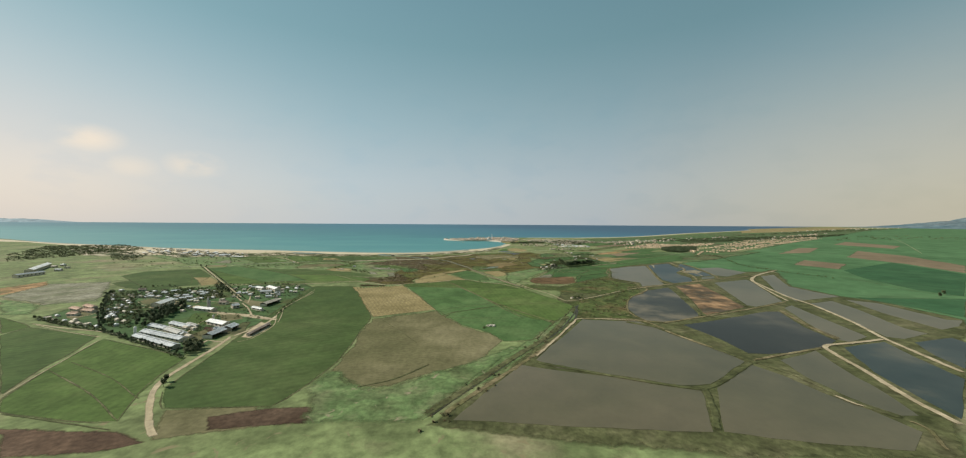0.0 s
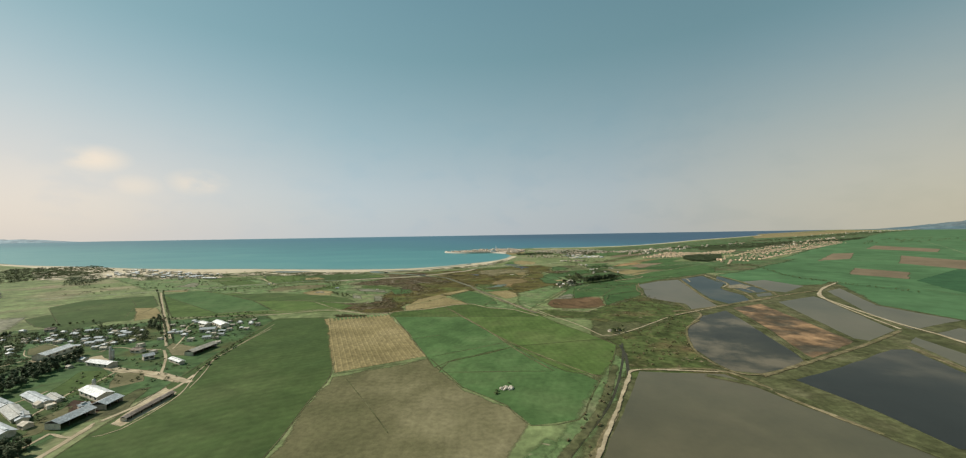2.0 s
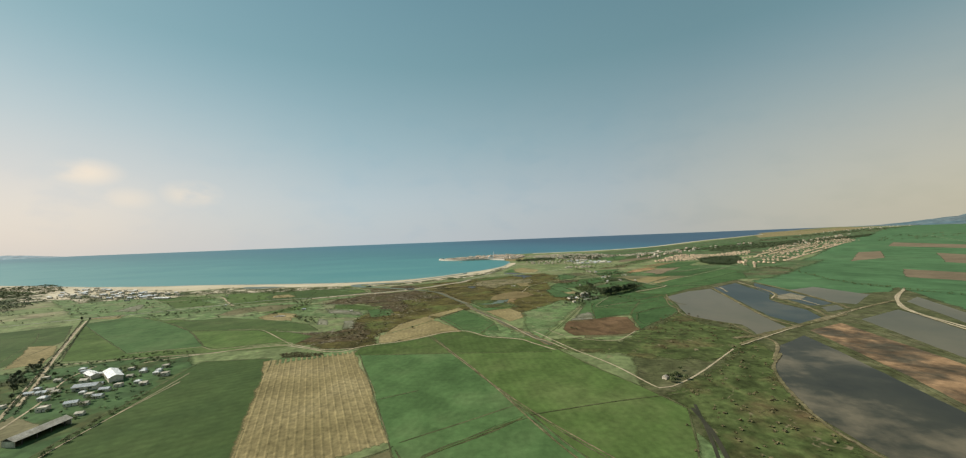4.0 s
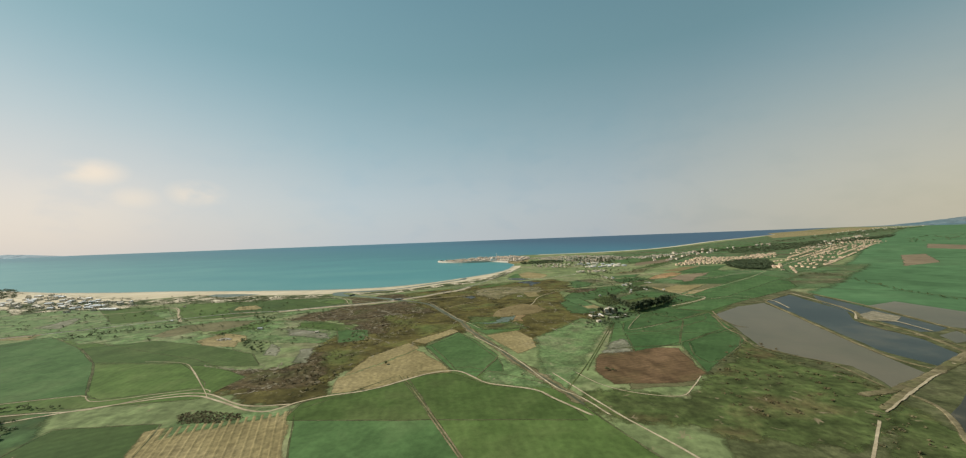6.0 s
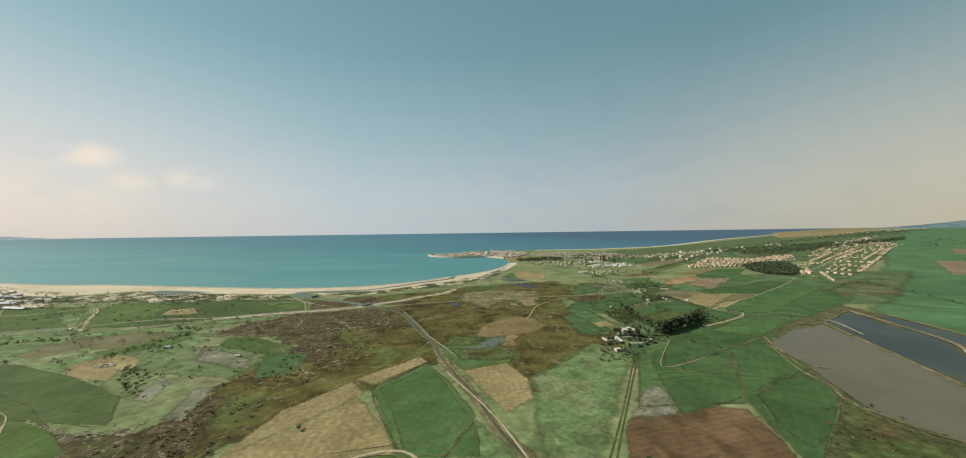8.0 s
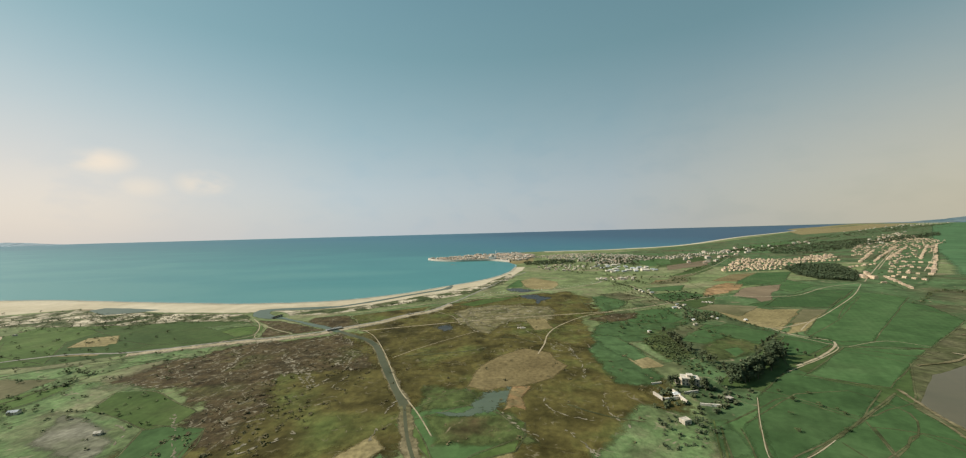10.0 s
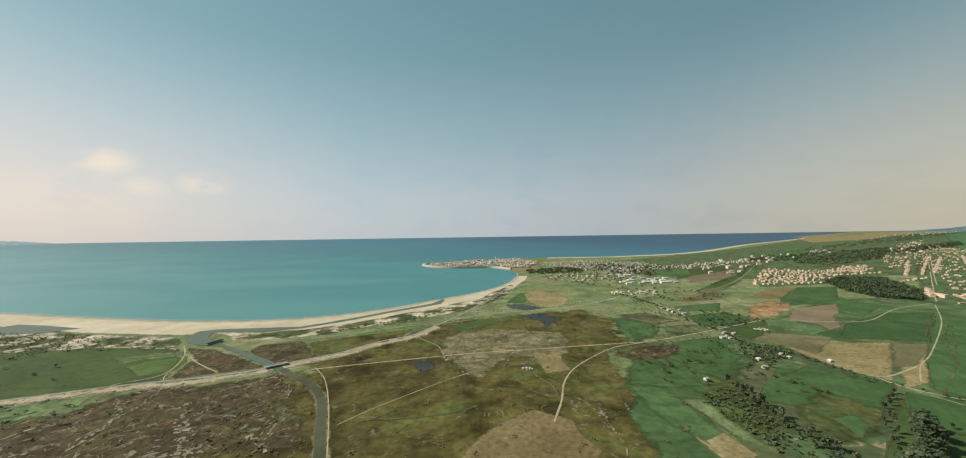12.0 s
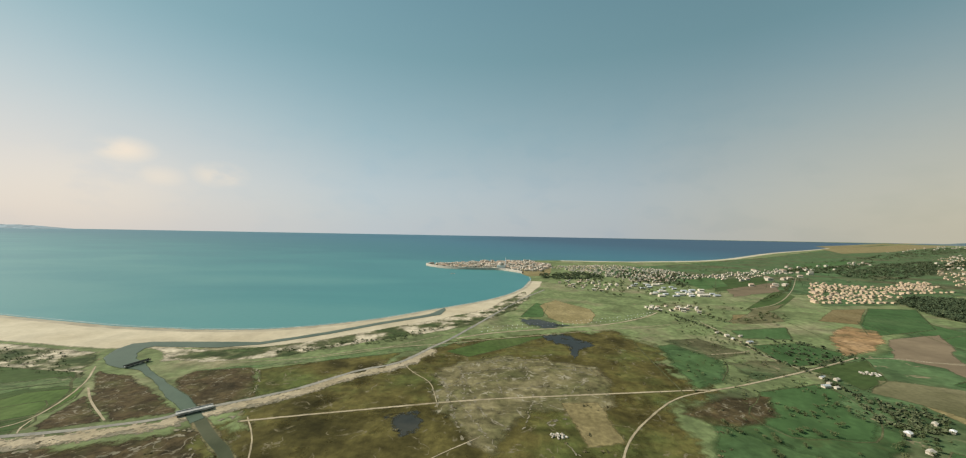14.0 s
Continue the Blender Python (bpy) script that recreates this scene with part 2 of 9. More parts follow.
def sea_mat():
    """Turquoise shallows along the bay, deep blue offshore, with wind streaks."""
    m = bpy.data.materials.new("sea_water")
    m.use_nodes = True
    nt = m.node_tree
    N, L = nt.nodes.new, nt.links.new
    p = nt.nodes["Principled BSDF"]
    p.inputs["Roughness"].default_value, p.inputs["Specular IOR Level"].default_value = 0.42, 0.27
    tc, sep = N("ShaderNodeTexCoord"), N("ShaderNodeSeparateXYZ")
    L(tc.outputs["Object"], sep.inputs[0])
    # depth grows northward and outside the headland, capped to leave haze in the colour
    dep = N("ShaderNodeMapRange")
    dep.inputs[1].default_value, dep.inputs[2].default_value = 640, 3200
    dep.inputs[4].default_value = 0.62
    L(sep.outputs[1], dep.inputs[0])
    mp, n = N("ShaderNodeMapping"), N("ShaderNodeTexNoise")
    mp.inputs["Scale"].default_value = (0.5, 1.0, 1.0)
    mp.inputs["Rotation"].default_value = (0, 0, 0.3)
    L(tc.outputs["Object"], mp.inputs[0])
    L(mp.outputs[0], n.inputs[0])
    n.inputs["Scale"].default_value, n.inputs["Detail"].default_value = 0.009, 10.0
    n.inputs["Distortion"].default_value = 0.5
    ad = N("ShaderNodeMath")
    ad.operation = "MULTIPLY_ADD"
    ad.inputs[1].default_value, ad.inputs[2].default_value = 0.34, -0.17
    L(n.outputs[0], ad.inputs[0])
    su = N("ShaderNodeMath")
    L(dep.outputs[0], su.inputs[0])
    L(ad.outputs[0], su.inputs[1])
    ex = N("ShaderNodeMapRange")
    ex.inputs[1].default_value, ex.inputs[2].default_value = -350, 1100
    ex.inputs[3].default_value, ex.inputs[4].default_value = 0.0, 0.8
    L(sep.outputs[0], ex.inputs[0])
    far = N("ShaderNodeMapRange")
    far.inputs[1].default_value, far.inputs[2].default_value = 1000, 1500
    L(sep.outputs[1], far.inputs[0])
    exm = N("ShaderNodeMath")
    exm.operation = "MULTIPLY"
    L(ex.outputs[0], exm.inputs[0])
    L(far.outputs[0], exm.inputs[1])
    s2 = N("ShaderNodeMath")
    L(su.outputs[0], s2.inputs[0])
    L(exm.outputs[0], s2.inputs[1])
    # westward the water colour is made paler, in place of sun-side glare
    glare = N("ShaderNodeMapRange")
    glare.inputs[1].default_value, glare.inputs[2].default_value = -250, -2600
    glare.inputs[3].default_value, glare.inputs[4].default_value = 0.0, -0.28
    L(sep.outputs[0], glare.inputs[0])
    s3 = N("ShaderNodeMath")
    L(s2.outputs[0], s3.inputs[0])
    L(glare.outputs[0], s3.inputs[1])
    ramp = N("ShaderNodeValToRGB")
    cr = ramp.color_ramp
    cr.elements[0].position, cr.elements[0].color = 0.0, (0.068, 0.205, 0.185, 1)
    cr.elements[1].position, cr.elements[1].color = 1.0, (0.010, 0.050, 0.092, 1)
    for q, c in ((0.05, (0.044, 0.18, 0.17, 1)), (0.2, (0.024, 0.126, 0.136, 1)), (0.5, (0.02, 0.105, 0.142, 1))):
        e = cr.elements.new(q)
        e.color = c
    L(s3.outputs[0], ramp.inputs[0])
    L(ramp.outputs[0], p.inputs["Base Color"])
    rn, b = N("ShaderNodeTexNoise"), N("ShaderNodeBump")
    rn.inputs["Scale"].default_value, rn.inputs["Detail"].default_value = 0.35, 6.0
    L(tc.outputs["Object"], rn.inputs[0])
    L(rn.outputs[0], b.inputs["Height"])
    b.inputs["Strength"].default_value, b.inputs["Distance"].default_value = 0.35, 0.5
    L(b.outputs[0], p.inputs["Normal"])
    return m


M = {
    "land": mat("farmland", [(0.117, 0.131, 0.0566), (0.148, 0.178, 0.072), (0.229, 0.185, 0.111)], 0.014, 0.3, bump=0.6, mottle=0.3, streak=(0.07, 0.018, (0.2, 0.17, 0.09), 0.3)),
    "plain": mat("green_plain", [(0.0593, 0.114, 0.0473), (0.0699, 0.135, 0.0563), (0.0848, 0.147, 0.064)], 0.006, 0.12, bump=0.2, grain=0.15, mottle=0.2),
    "crop": mat("young_crop", [(0.0547, 0.0824, 0.0219), (0.0722, 0.108, 0.0291), (0.0986, 0.123, 0.0406)], 0.022, 0.5, bump=0.3, vary=0.16, grain=0.18, mottle=0.18, rows=(-8, 3.0, 0.05)),
    "bright": mat("bright_crop", [(0.05, 0.0886, 0.0287), (0.0654, 0.113, 0.0376), (0.0872, 0.129, 0.0475)], 0.03, 0.5, bump=0.3, vary=0.12, grain=0.16, mottle=0.17, rows=(20, 2.6, 0.03)),
    "deep": mat("dark_crop", [(0.0439, 0.0688, 0.0221), (0.0567, 0.0837, 0.0258), (0.0762, 0.0971, 0.0345)], 0.018, 0.4, bump=0.3, vary=0.1, grain=0.16, mottle=0.16, rows=(62, 3.4, 0.06)),
    "lush": mat("lush_grain", [(0.032, 0.078, 0.034), (0.04, 0.094, 0.04), (0.052, 0.105, 0.046)], 0.01, 0.2, bump=0.2, vary=0.1, grain=0.14, mottle=0.16),
    "redsoil": mat("red_soil", [(0.137, 0.105, 0.0617), (0.168, 0.125, 0.076), (0.194, 0.145, 0.0874)], 0.01, 0.2, bump=0.3, vary=0.1, grain=0.12, mottle=0.14),
    "teal": mat("cool_green_crop", [(0.045, 0.085, 0.028), (0.056, 0.101, 0.034), (0.072, 0.114, 0.042)], 0.02, 0.4, bump=0.3, vary=0.14, grain=0.16, mottle=0.18, rows=(35, 3.0, 0.04)),
    "tilled": mat("weedy_tilled_soil", [(0.0707, 0.06, 0.0247), (0.112, 0.07, 0.0342), (0.148, 0.09, 0.0475)], 0.035, 0.6, bump=0.5, vary=0.08, grain=0.22, mottle=0.3, rows=(75, 2.2, 0.07)),
    "cool": mat("cool_rough_pasture", [(0.078, 0.082, 0.03), (0.055, 0.092, 0.032), (0.064, 0.106, 0.04)], 0.03, 0.4, bump=0.4, vary=0.08, grain=0.24, mottle=0.3, contrast=(0.36, 0.6)),
    "slope": mat("mixed_pasture", [(0.0972, 0.091, 0.0441), (0.072, 0.108, 0.0432), (0.0754, 0.125, 0.0482)], 0.012, 0.3, bump=0.4, grain=0.3, mottle=0.36, contrast=(0.38, 0.64), streak=(0.06, 0.018, (0.24, 0.19, 0.11), 0.4)),
    "grass": mat("rough_grass", [(0.117, 0.129, 0.0566), (0.11, 0.161, 0.06), (0.18, 0.174, 0.09)], 0.03, 0.6, bump=0.6, vary=0.1, mottle=0.34, streak=(0.1, 0.02, (0.25, 0.21, 0.13), 0.35)),
    "marsh": mat("marsh_heath", [(0.046, 0.0389, 0.0116), (0.0882, 0.0723, 0.022), (0.0728, 0.0855, 0.0241)], 0.022, 0.35, bump=0.8, grain=0.36, mottle=0.42, contrast=(0.34, 0.66), streak=(0.1, 0.014, (0.17, 0.14, 0.08), 0.5)),
    "scrub": mat("dark_scrub", [(0.0441, 0.0362, 0.0178), (0.0735, 0.0525, 0.0246), (0.0637, 0.0633, 0.0219)], 0.05, 0.5, bump=0.9, grain=0.45, mottle=0.4, streak=(0.16, 0.022, (0.2, 0.17, 0.11), 0.65)),
    "wet": mat("wet_meadow", [(0.0472, 0.0505, 0.0191), (0.0669, 0.0852, 0.0265), (0.103, 0.0722, 0.0338)], 0.03, 0.4, bump=0.7, grain=0.4, mottle=0.4, streak=(0.1, 0.02, (0.19, 0.15, 0.085), 0.3)),
    "tan": mat("stubble", [(0.182, 0.144, 0.0628), (0.233, 0.183, 0.0827), (0.283, 0.224, 0.109)], 0.03, 0.6, bump=0.4, vary=0.1, mottle=0.14, rows=(-6, 2.4, 0.05)),
    "fallow": mat("fallow_soil", [(0.0829, 0.084, 0.0345), (0.126, 0.113, 0.0542), (0.209, 0.18, 0.0981)], 0.0095, 0.6, bump=0.4, grain=0.22, mottle=0.12, contrast=(0.36, 0.64), rows=(12, 4.5, 0.03)),
    "brown": mat("ploughed_soil", [(0.0542, 0.0335, 0.0213), (0.0788, 0.0497, 0.0307), (0.109, 0.073, 0.0472)], 0.02, 0.6, bump=0.5, vary=0.18, mottle=0.28, rows=(75, 2.2, 0.06)),
    "soil": mat("dry_soil", [(0.129, 0.094, 0.0407), (0.164, 0.123, 0.0547), (0.205, 0.158, 0.0743)], 0.02, 0.6, bump=0.4, mottle=0.14, rows=(30, 3.0, 0.04)),
    "worn": mat("worn_ground", [(0.0956, 0.0913, 0.0367), (0.141, 0.12, 0.056), (0.214, 0.177, 0.0918)], 0.06, 0.5, bump=0.5, grain=0.35, mottle=0.4, contrast=(0.34, 0.68), streak=(0.12, 0.022, (0.3, 0.26, 0.175), 0.55)),
    "scar": mat("bare_sandy_scar", [(0.13, 0.115, 0.07), (0.2, 0.17, 0.11), (0.28, 0.24, 0.165)], 0.15, 0.9, bump=0.5, grain=0.3),
    "clay": mat("bare_clay", [(0.13, 0.11, 0.05), (0.25, 0.15, 0.068), (0.33, 0.21, 0.105)], 0.04, 0.4, bump=0.5, mottle=0.3, contrast=(0.36, 0.6)),
    "grey": mat("pale_plot", [(0.11, 0.12, 0.06), (0.18, 0.17, 0.11), (0.25, 0.23, 0.165)], 0.05, 0.6, bump=0.3, vary=0.15, mottle=0.25, rows=(40, 2.0, 0.06)),
    "sand": mat("beach_sand", [(0.43, 0.352, 0.227), (0.483, 0.404, 0.273), (0.536, 0.457, 0.319)], 0.012, 0.4, bump=0.25, grain=0.08, mottle=0.1),
    "wetsand": mat("wet_sand", [(0.30, 0.25, 0.165), (0.34, 0.285, 0.19), (0.38, 0.31, 0.21)], 0.03, 0.5, rough=0.5, bump=0.1, grain=0.08),
    "dune": mat("dune_sand", [(0.05, 0.066, 0.024), (0.105, 0.105, 0.048), (0.46, 0.385, 0.265)], 0.05, 0.5, bump=0.8, grain=0.25, mottle=0.35, contrast=(0.41, 0.56)),
    "track": mat("dirt_track", [(0.276, 0.22, 0.131), (0.35, 0.282, 0.176), (0.414, 0.334, 0.221)], 0.08, 0.9, bump=0.4, grain=0.18),
    "earth": mat("bank_earth", [(0.095, 0.0902, 0.037), (0.147, 0.121, 0.0616), (0.218, 0.175, 0.0986)], 0.07, 0.7, bump=0.7, grain=0.35, mottle=0.3),
    "bank": mat("grassy_bank", [(0.055, 0.0606, 0.0239), (0.0796, 0.0814, 0.035), (0.118, 0.108, 0.0552)], 0.05, 0.6, bump=0.6, grain=0.35, mottle=0.35),
    "asphalt": mat("old_asphalt", [(0.2, 0.184, 0.147), (0.25, 0.228, 0.181), (0.3, 0.265, 0.201)], 0.1, 2.0, bump=0.2, grain=0.12),
    "foam": mat("foam", [(0.42, 0.42, 0.36), (0.5, 0.5, 0.44), (0.36, 0.37, 0.32)], 0.2, 1.0, bump=0.2),
    "canal": water_mat("canal_water", [(0.0607, 0.065, 0.0338), (0.0837, 0.0845, 0.0468)], 0.05, 0.4, spec=0.03),
    "ditch": water_mat("ditch_water", [(0.035, 0.034, 0.02), (0.05, 0.046, 0.028)], 0.05, 0.4, spec=0.03),
    "pond": water_mat("silty_pond", [(0.0657, 0.0581, 0.0279), (0.09, 0.0766, 0.0377), (0.111, 0.0892, 0.0476)], 0.010, 0.35, spec=0.3, contrast=(0.34, 0.6)),
    "pond_mixed": water_mat("weedy_pond", [(0.0264, 0.0264, 0.0184), (0.0408, 0.0391, 0.0253), (0.126, 0.103, 0.0633)], 0.022, 0.35, spec=0.09, contrast=(0.42, 0.6)),
    "pond_dark": water_mat("deep_pond", [(0.022, 0.024, 0.02), (0.032, 0.033, 0.026), (0.066, 0.06, 0.042)], 0.02, 0.35, spec=0.09, contrast=(0.42, 0.66)),
    "pond_blue": water_mat("clear_pond", [(0.016, 0.027, 0.024), (0.027, 0.038, 0.032), (0.07, 0.068, 0.046)], 0.02, 0.35, spec=0.16, contrast=(0.42, 0.64)),
    "drypond": mat("drained_pond", [(0.075, 0.062, 0.04), (0.13, 0.085, 0.047), (0.27, 0.165, 0.085)], 0.05, 0.3, rough=0.75, bump=0.3, grain=0.3, mottle=0.35, contrast=(0.42, 0.6)),
    "river": water_mat("river_water", [(0.07, 0.094, 0.058), (0.09, 0.112, 0.072)], 0.03, 0.35, spec=0.08),
    "sea": sea_mat(),
    # distance haze is mixed into these two base colours
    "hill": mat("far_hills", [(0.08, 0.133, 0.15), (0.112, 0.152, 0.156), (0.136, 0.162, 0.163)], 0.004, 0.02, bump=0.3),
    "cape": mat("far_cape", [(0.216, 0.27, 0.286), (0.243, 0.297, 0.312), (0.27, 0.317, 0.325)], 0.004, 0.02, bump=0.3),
    "plaster": mat("lime_plaster", [(0.443, 0.374, 0.274), (0.54, 0.468, 0.358), (0.616, 0.544, 0.437)], 0.4, 3.0, bump=0.2, vary=0.16, grain=0.1),
    "stone": mat("sandstone_wall", [(0.399, 0.337, 0.254), (0.494, 0.431, 0.34), (0.57, 0.515, 0.432)], 0.5, 3.0, bump=0.4, vary=0.2, grain=0.2),
    "flat": mat("flat_roof", [(0.381, 0.325, 0.246), (0.493, 0.431, 0.336), (0.605, 0.538, 0.437)], 0.5, 3.0, bump=0.2, vary=0.25, grain=0.2),
    "ochre": mat("ochre_plaster", [(0.48, 0.345, 0.215), (0.58, 0.43, 0.28), (0.65, 0.51, 0.355)], 0.4, 3.0, bump=0.2, vary=0.14, grain=0.1),
    "clayroof": mat("tan_sheet_roof", [(0.40, 0.27, 0.19), (0.46, 0.32, 0.235), (0.52, 0.38, 0.285)], 0.3, 2.0, bump=0.2, vary=0.12, rows=(0, 0.5, 0.08)),
    "tile": mat("clay_tile_roof", [(0.33, 0.22, 0.15), (0.42, 0.30, 0.21), (0.48, 0.37, 0.28)], 0.5, 3.0, bump=0.3, vary=0.2, rows=(0, 0.35, 0.15)),
    "sheet": mat("corrugated_sheet", [(0.325, 0.336, 0.325), (0.414, 0.426, 0.409), (0.482, 0.482, 0.459)], 0.25, 2.0, rough=0.6, bump=0.2, vary=0.16, rows=(0, 0.5, 0.08)),
    "white": mat("white_sheet", [(0.582, 0.56, 0.515), (0.672, 0.65, 0.594), (0.739, 0.706, 0.65)], 0.25, 2.0, rough=0.6, bump=0.15, vary=0.08, rows=(0, 0.5, 0.05)),
    "rust": mat("weathered_roof", [(0.17, 0.13, 0.10), (0.235, 0.185, 0.145), (0.30, 0.245, 0.20)], 0.3, 2.0, bump=0.2, vary=0.12, rows=(0, 0.5, 0.1)),
    "concrete": mat("concrete", [(0.34, 0.32, 0.28), (0.42, 0.40, 0.35), (0.47, 0.45, 0.40)], 0.5, 3.0, bump=0.2, vary=0.1),
    "glass": mat("window_pane", [(0.04, 0.045, 0.05), (0.05, 0.055, 0.06)], 1.0, 4.0, rough=0.15, bump=0.0, spec=0.5, grain=0.05),
    "door": mat("painted_door", [(0.10, 0.075, 0.05), (0.13, 0.10, 0.07)], 1.0, 6.0, bump=0.1, vary=0.3),
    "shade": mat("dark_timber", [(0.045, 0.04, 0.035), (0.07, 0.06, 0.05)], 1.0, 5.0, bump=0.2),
    "bark": mat("bark", [(0.09, 0.07, 0.05), (0.14, 0.11, 0.08)], 1.0, 6.0, bump=0.6),
    "olive": leaf_mat("olive_leaf", (0.06, 0.082, 0.032), (0.14, 0.155, 0.065)),
    "pine": leaf_mat("pine_needles", (0.046, 0.068, 0.034), (0.115, 0.13, 0.062)),
    "gum": leaf_mat("gum_leaf", (0.052, 0.07, 0.035), (0.13, 0.138, 0.066)),
    "bush": leaf_mat("bush_leaf", (0.056, 0.076, 0.028), (0.125, 0.132, 0.054)),
    "heath": leaf_mat("heath_twigs", (0.07, 0.056, 0.026), (0.115, 0.09, 0.04)),
    "reed": leaf_mat("dry_reed", (0.07, 0.06, 0.028), (0.15, 0.125, 0.06)),
}


# ---- building helpers ----
def mesh_ob(name, verts, faces, material, parent=None, label="", kind="", category="", group="", smooth=False):
    me = bpy.data.meshes.new(name)
    me.from_pydata(verts, [], faces)
    me.materials.append(material)
    if smooth:
        me.polygons.foreach_set("use_smooth", [True] * len(me.polygons))
    me.update()
    ob = new(name, me)
    if parent:
        ob.parent = parent
    return tagged(ob, label, category, group, kind)


def part(name, bm, material, parent, label=""):
    me = bpy.data.meshes.new(name)
    bm.to_mesh(me)
    bm.free()
    me.materials.append(material)
    ob = new(name, me)
    ob.parent = parent
    return tagged(ob, label)


def root(name, label, category, group=""):
    return tagged(new(name), label, category, group)


def wobble(x, y, s, a, seed=0.0):
    v = noise.noise_vector(Vector((x * s, y * s, seed)))
    return x + a * v.x, y + a * v.y


def outline(pts, amp, step):
    """The closed outline with its sides broken up and set slightly off line, as ground edges are."""
    out = []
    for (x0, y0), (x1, y1) in zip(pts, pts[1:] + pts[:1]):
        n = max(1, min(60, int(math.hypot(x1 - x0, y1 - y0) / step)))
        for i in range(n):
            u = i / n
            x, y = x0 + (x1 - x0) * u, y0 + (y1 - y0) * u
            x, y = wobble(x, y, 0.9 / step, amp)
            out.append(wobble(x, y, 0.25 / step, amp, 7.0))
    return out


def curve_pts(pts, step=6.0, closed=False):
    """A smooth line through the given plan points (Catmull-Rom)."""
    P = [Vector(p) for p in pts]
    P = [P[-1]] + P + P[:2] if closed else [2 * P[0] - P[1]] + P + [2 * P[-1] - P[-2]]
    out = []
    for a, b, c, d in zip(P, P[1:], P[2:], P[3:]):
        n = max(1, min(80, int((c - b).length / step)))
        for i in range(n):
            t = i / n
            out.append(0.5 * (2 * b + (c - a) * t + (2 * a - 5 * b + 4 * c - d) * t * t + (3 * b - a - 3 * c + d) * t ** 3))
    if not closed:
        out.append(P[-2])
    return [(p.x, p.y) for p in out]


SOFT = {}
LAYER = 0.4  # how thickly ground covers lie on one another


def soft(material, scale, broken):
    """The same ground cover with a ragged, thinning edge: it gives way to the ground below where the edge mark falls to nought."""
    key = (material.name, scale, broken)
    if key not in SOFT:
        m = material.copy()
        m.name = material.name + "_thinning"
        nt = m.node_tree
        N, L = nt.nodes.new, nt.links.new
        uv, sep, tc, n = N("ShaderNodeUVMap"), N("ShaderNodeSeparateXYZ"), N("ShaderNodeTexCoord"), N("ShaderNodeTexNoise")
        uv.uv_map = "edge"
        L(uv.outputs[0], sep.inputs[0])
        L(tc.outputs["Object"], n.inputs[0])
        n.inputs["Scale"].default_value, n.inputs["Detail"].default_value, n.inputs["Roughness"].default_value = scale, 5.0, 0.65
        off, add, cut = N("ShaderNodeMath"), N("ShaderNodeMath"), N("ShaderNodeMapRange")
        off.operation = "MULTIPLY_ADD"
        off.inputs[1].default_value, off.inputs[2].default_value = broken, -0.5 * broken
        L(n.outputs[0], off.inputs[0])
        L(sep.outputs[0], add.inputs[0])
        L(off.outputs[0], add.inputs[1])
        cut.inputs[1].default_value, cut.inputs[2].default_value = 0.2, 0.7
        L(add.outputs[0], cut.inputs[0])
        clear, mix = N("ShaderNodeBsdfTransparent"), N("ShaderNodeMixShader")
        edge = N("ShaderNodeMath")
        edge.operation, edge.use_clamp = "MULTIPLY", True
        edge.inputs[1].default_value = 8.0
        L(sep.outputs[0], edge.inputs[0])
        both = N("ShaderNodeMath")
        both.operation = "MULTIPLY"
        L(cut.outputs[0], both.inputs[0])
        L(edge.outputs[0], both.inputs[1])
        L(both.outputs[0], mix.inputs[0])
        L(clear.outputs[0], mix.inputs[1])
        L(nt.nodes["Principled BSDF"].outputs[0], mix.inputs[2])
        L(mix.outputs[0], nt.nodes["Material Output"].inputs[0])
        SOFT[key] = m
    return SOFT[key]


def mark_edges(ob, marks):
    """Write each vertex's edge mark (0 at the rim, 1 inside) into a UV map."""
    me = ob.data
    lay = me.uv_layers.new(name="edge")
    vi = np.empty(len(me.loops), dtype=np.int32)
    me.loops.foreach_get("vertex_index", vi)
    uv = np.zeros((len(vi), 2), dtype=np.float32)
    uv[:, 0] = np.array(marks, dtype=np.float32)[vi]
    lay.data.foreach_set("uv", uv.ravel())
    return ob


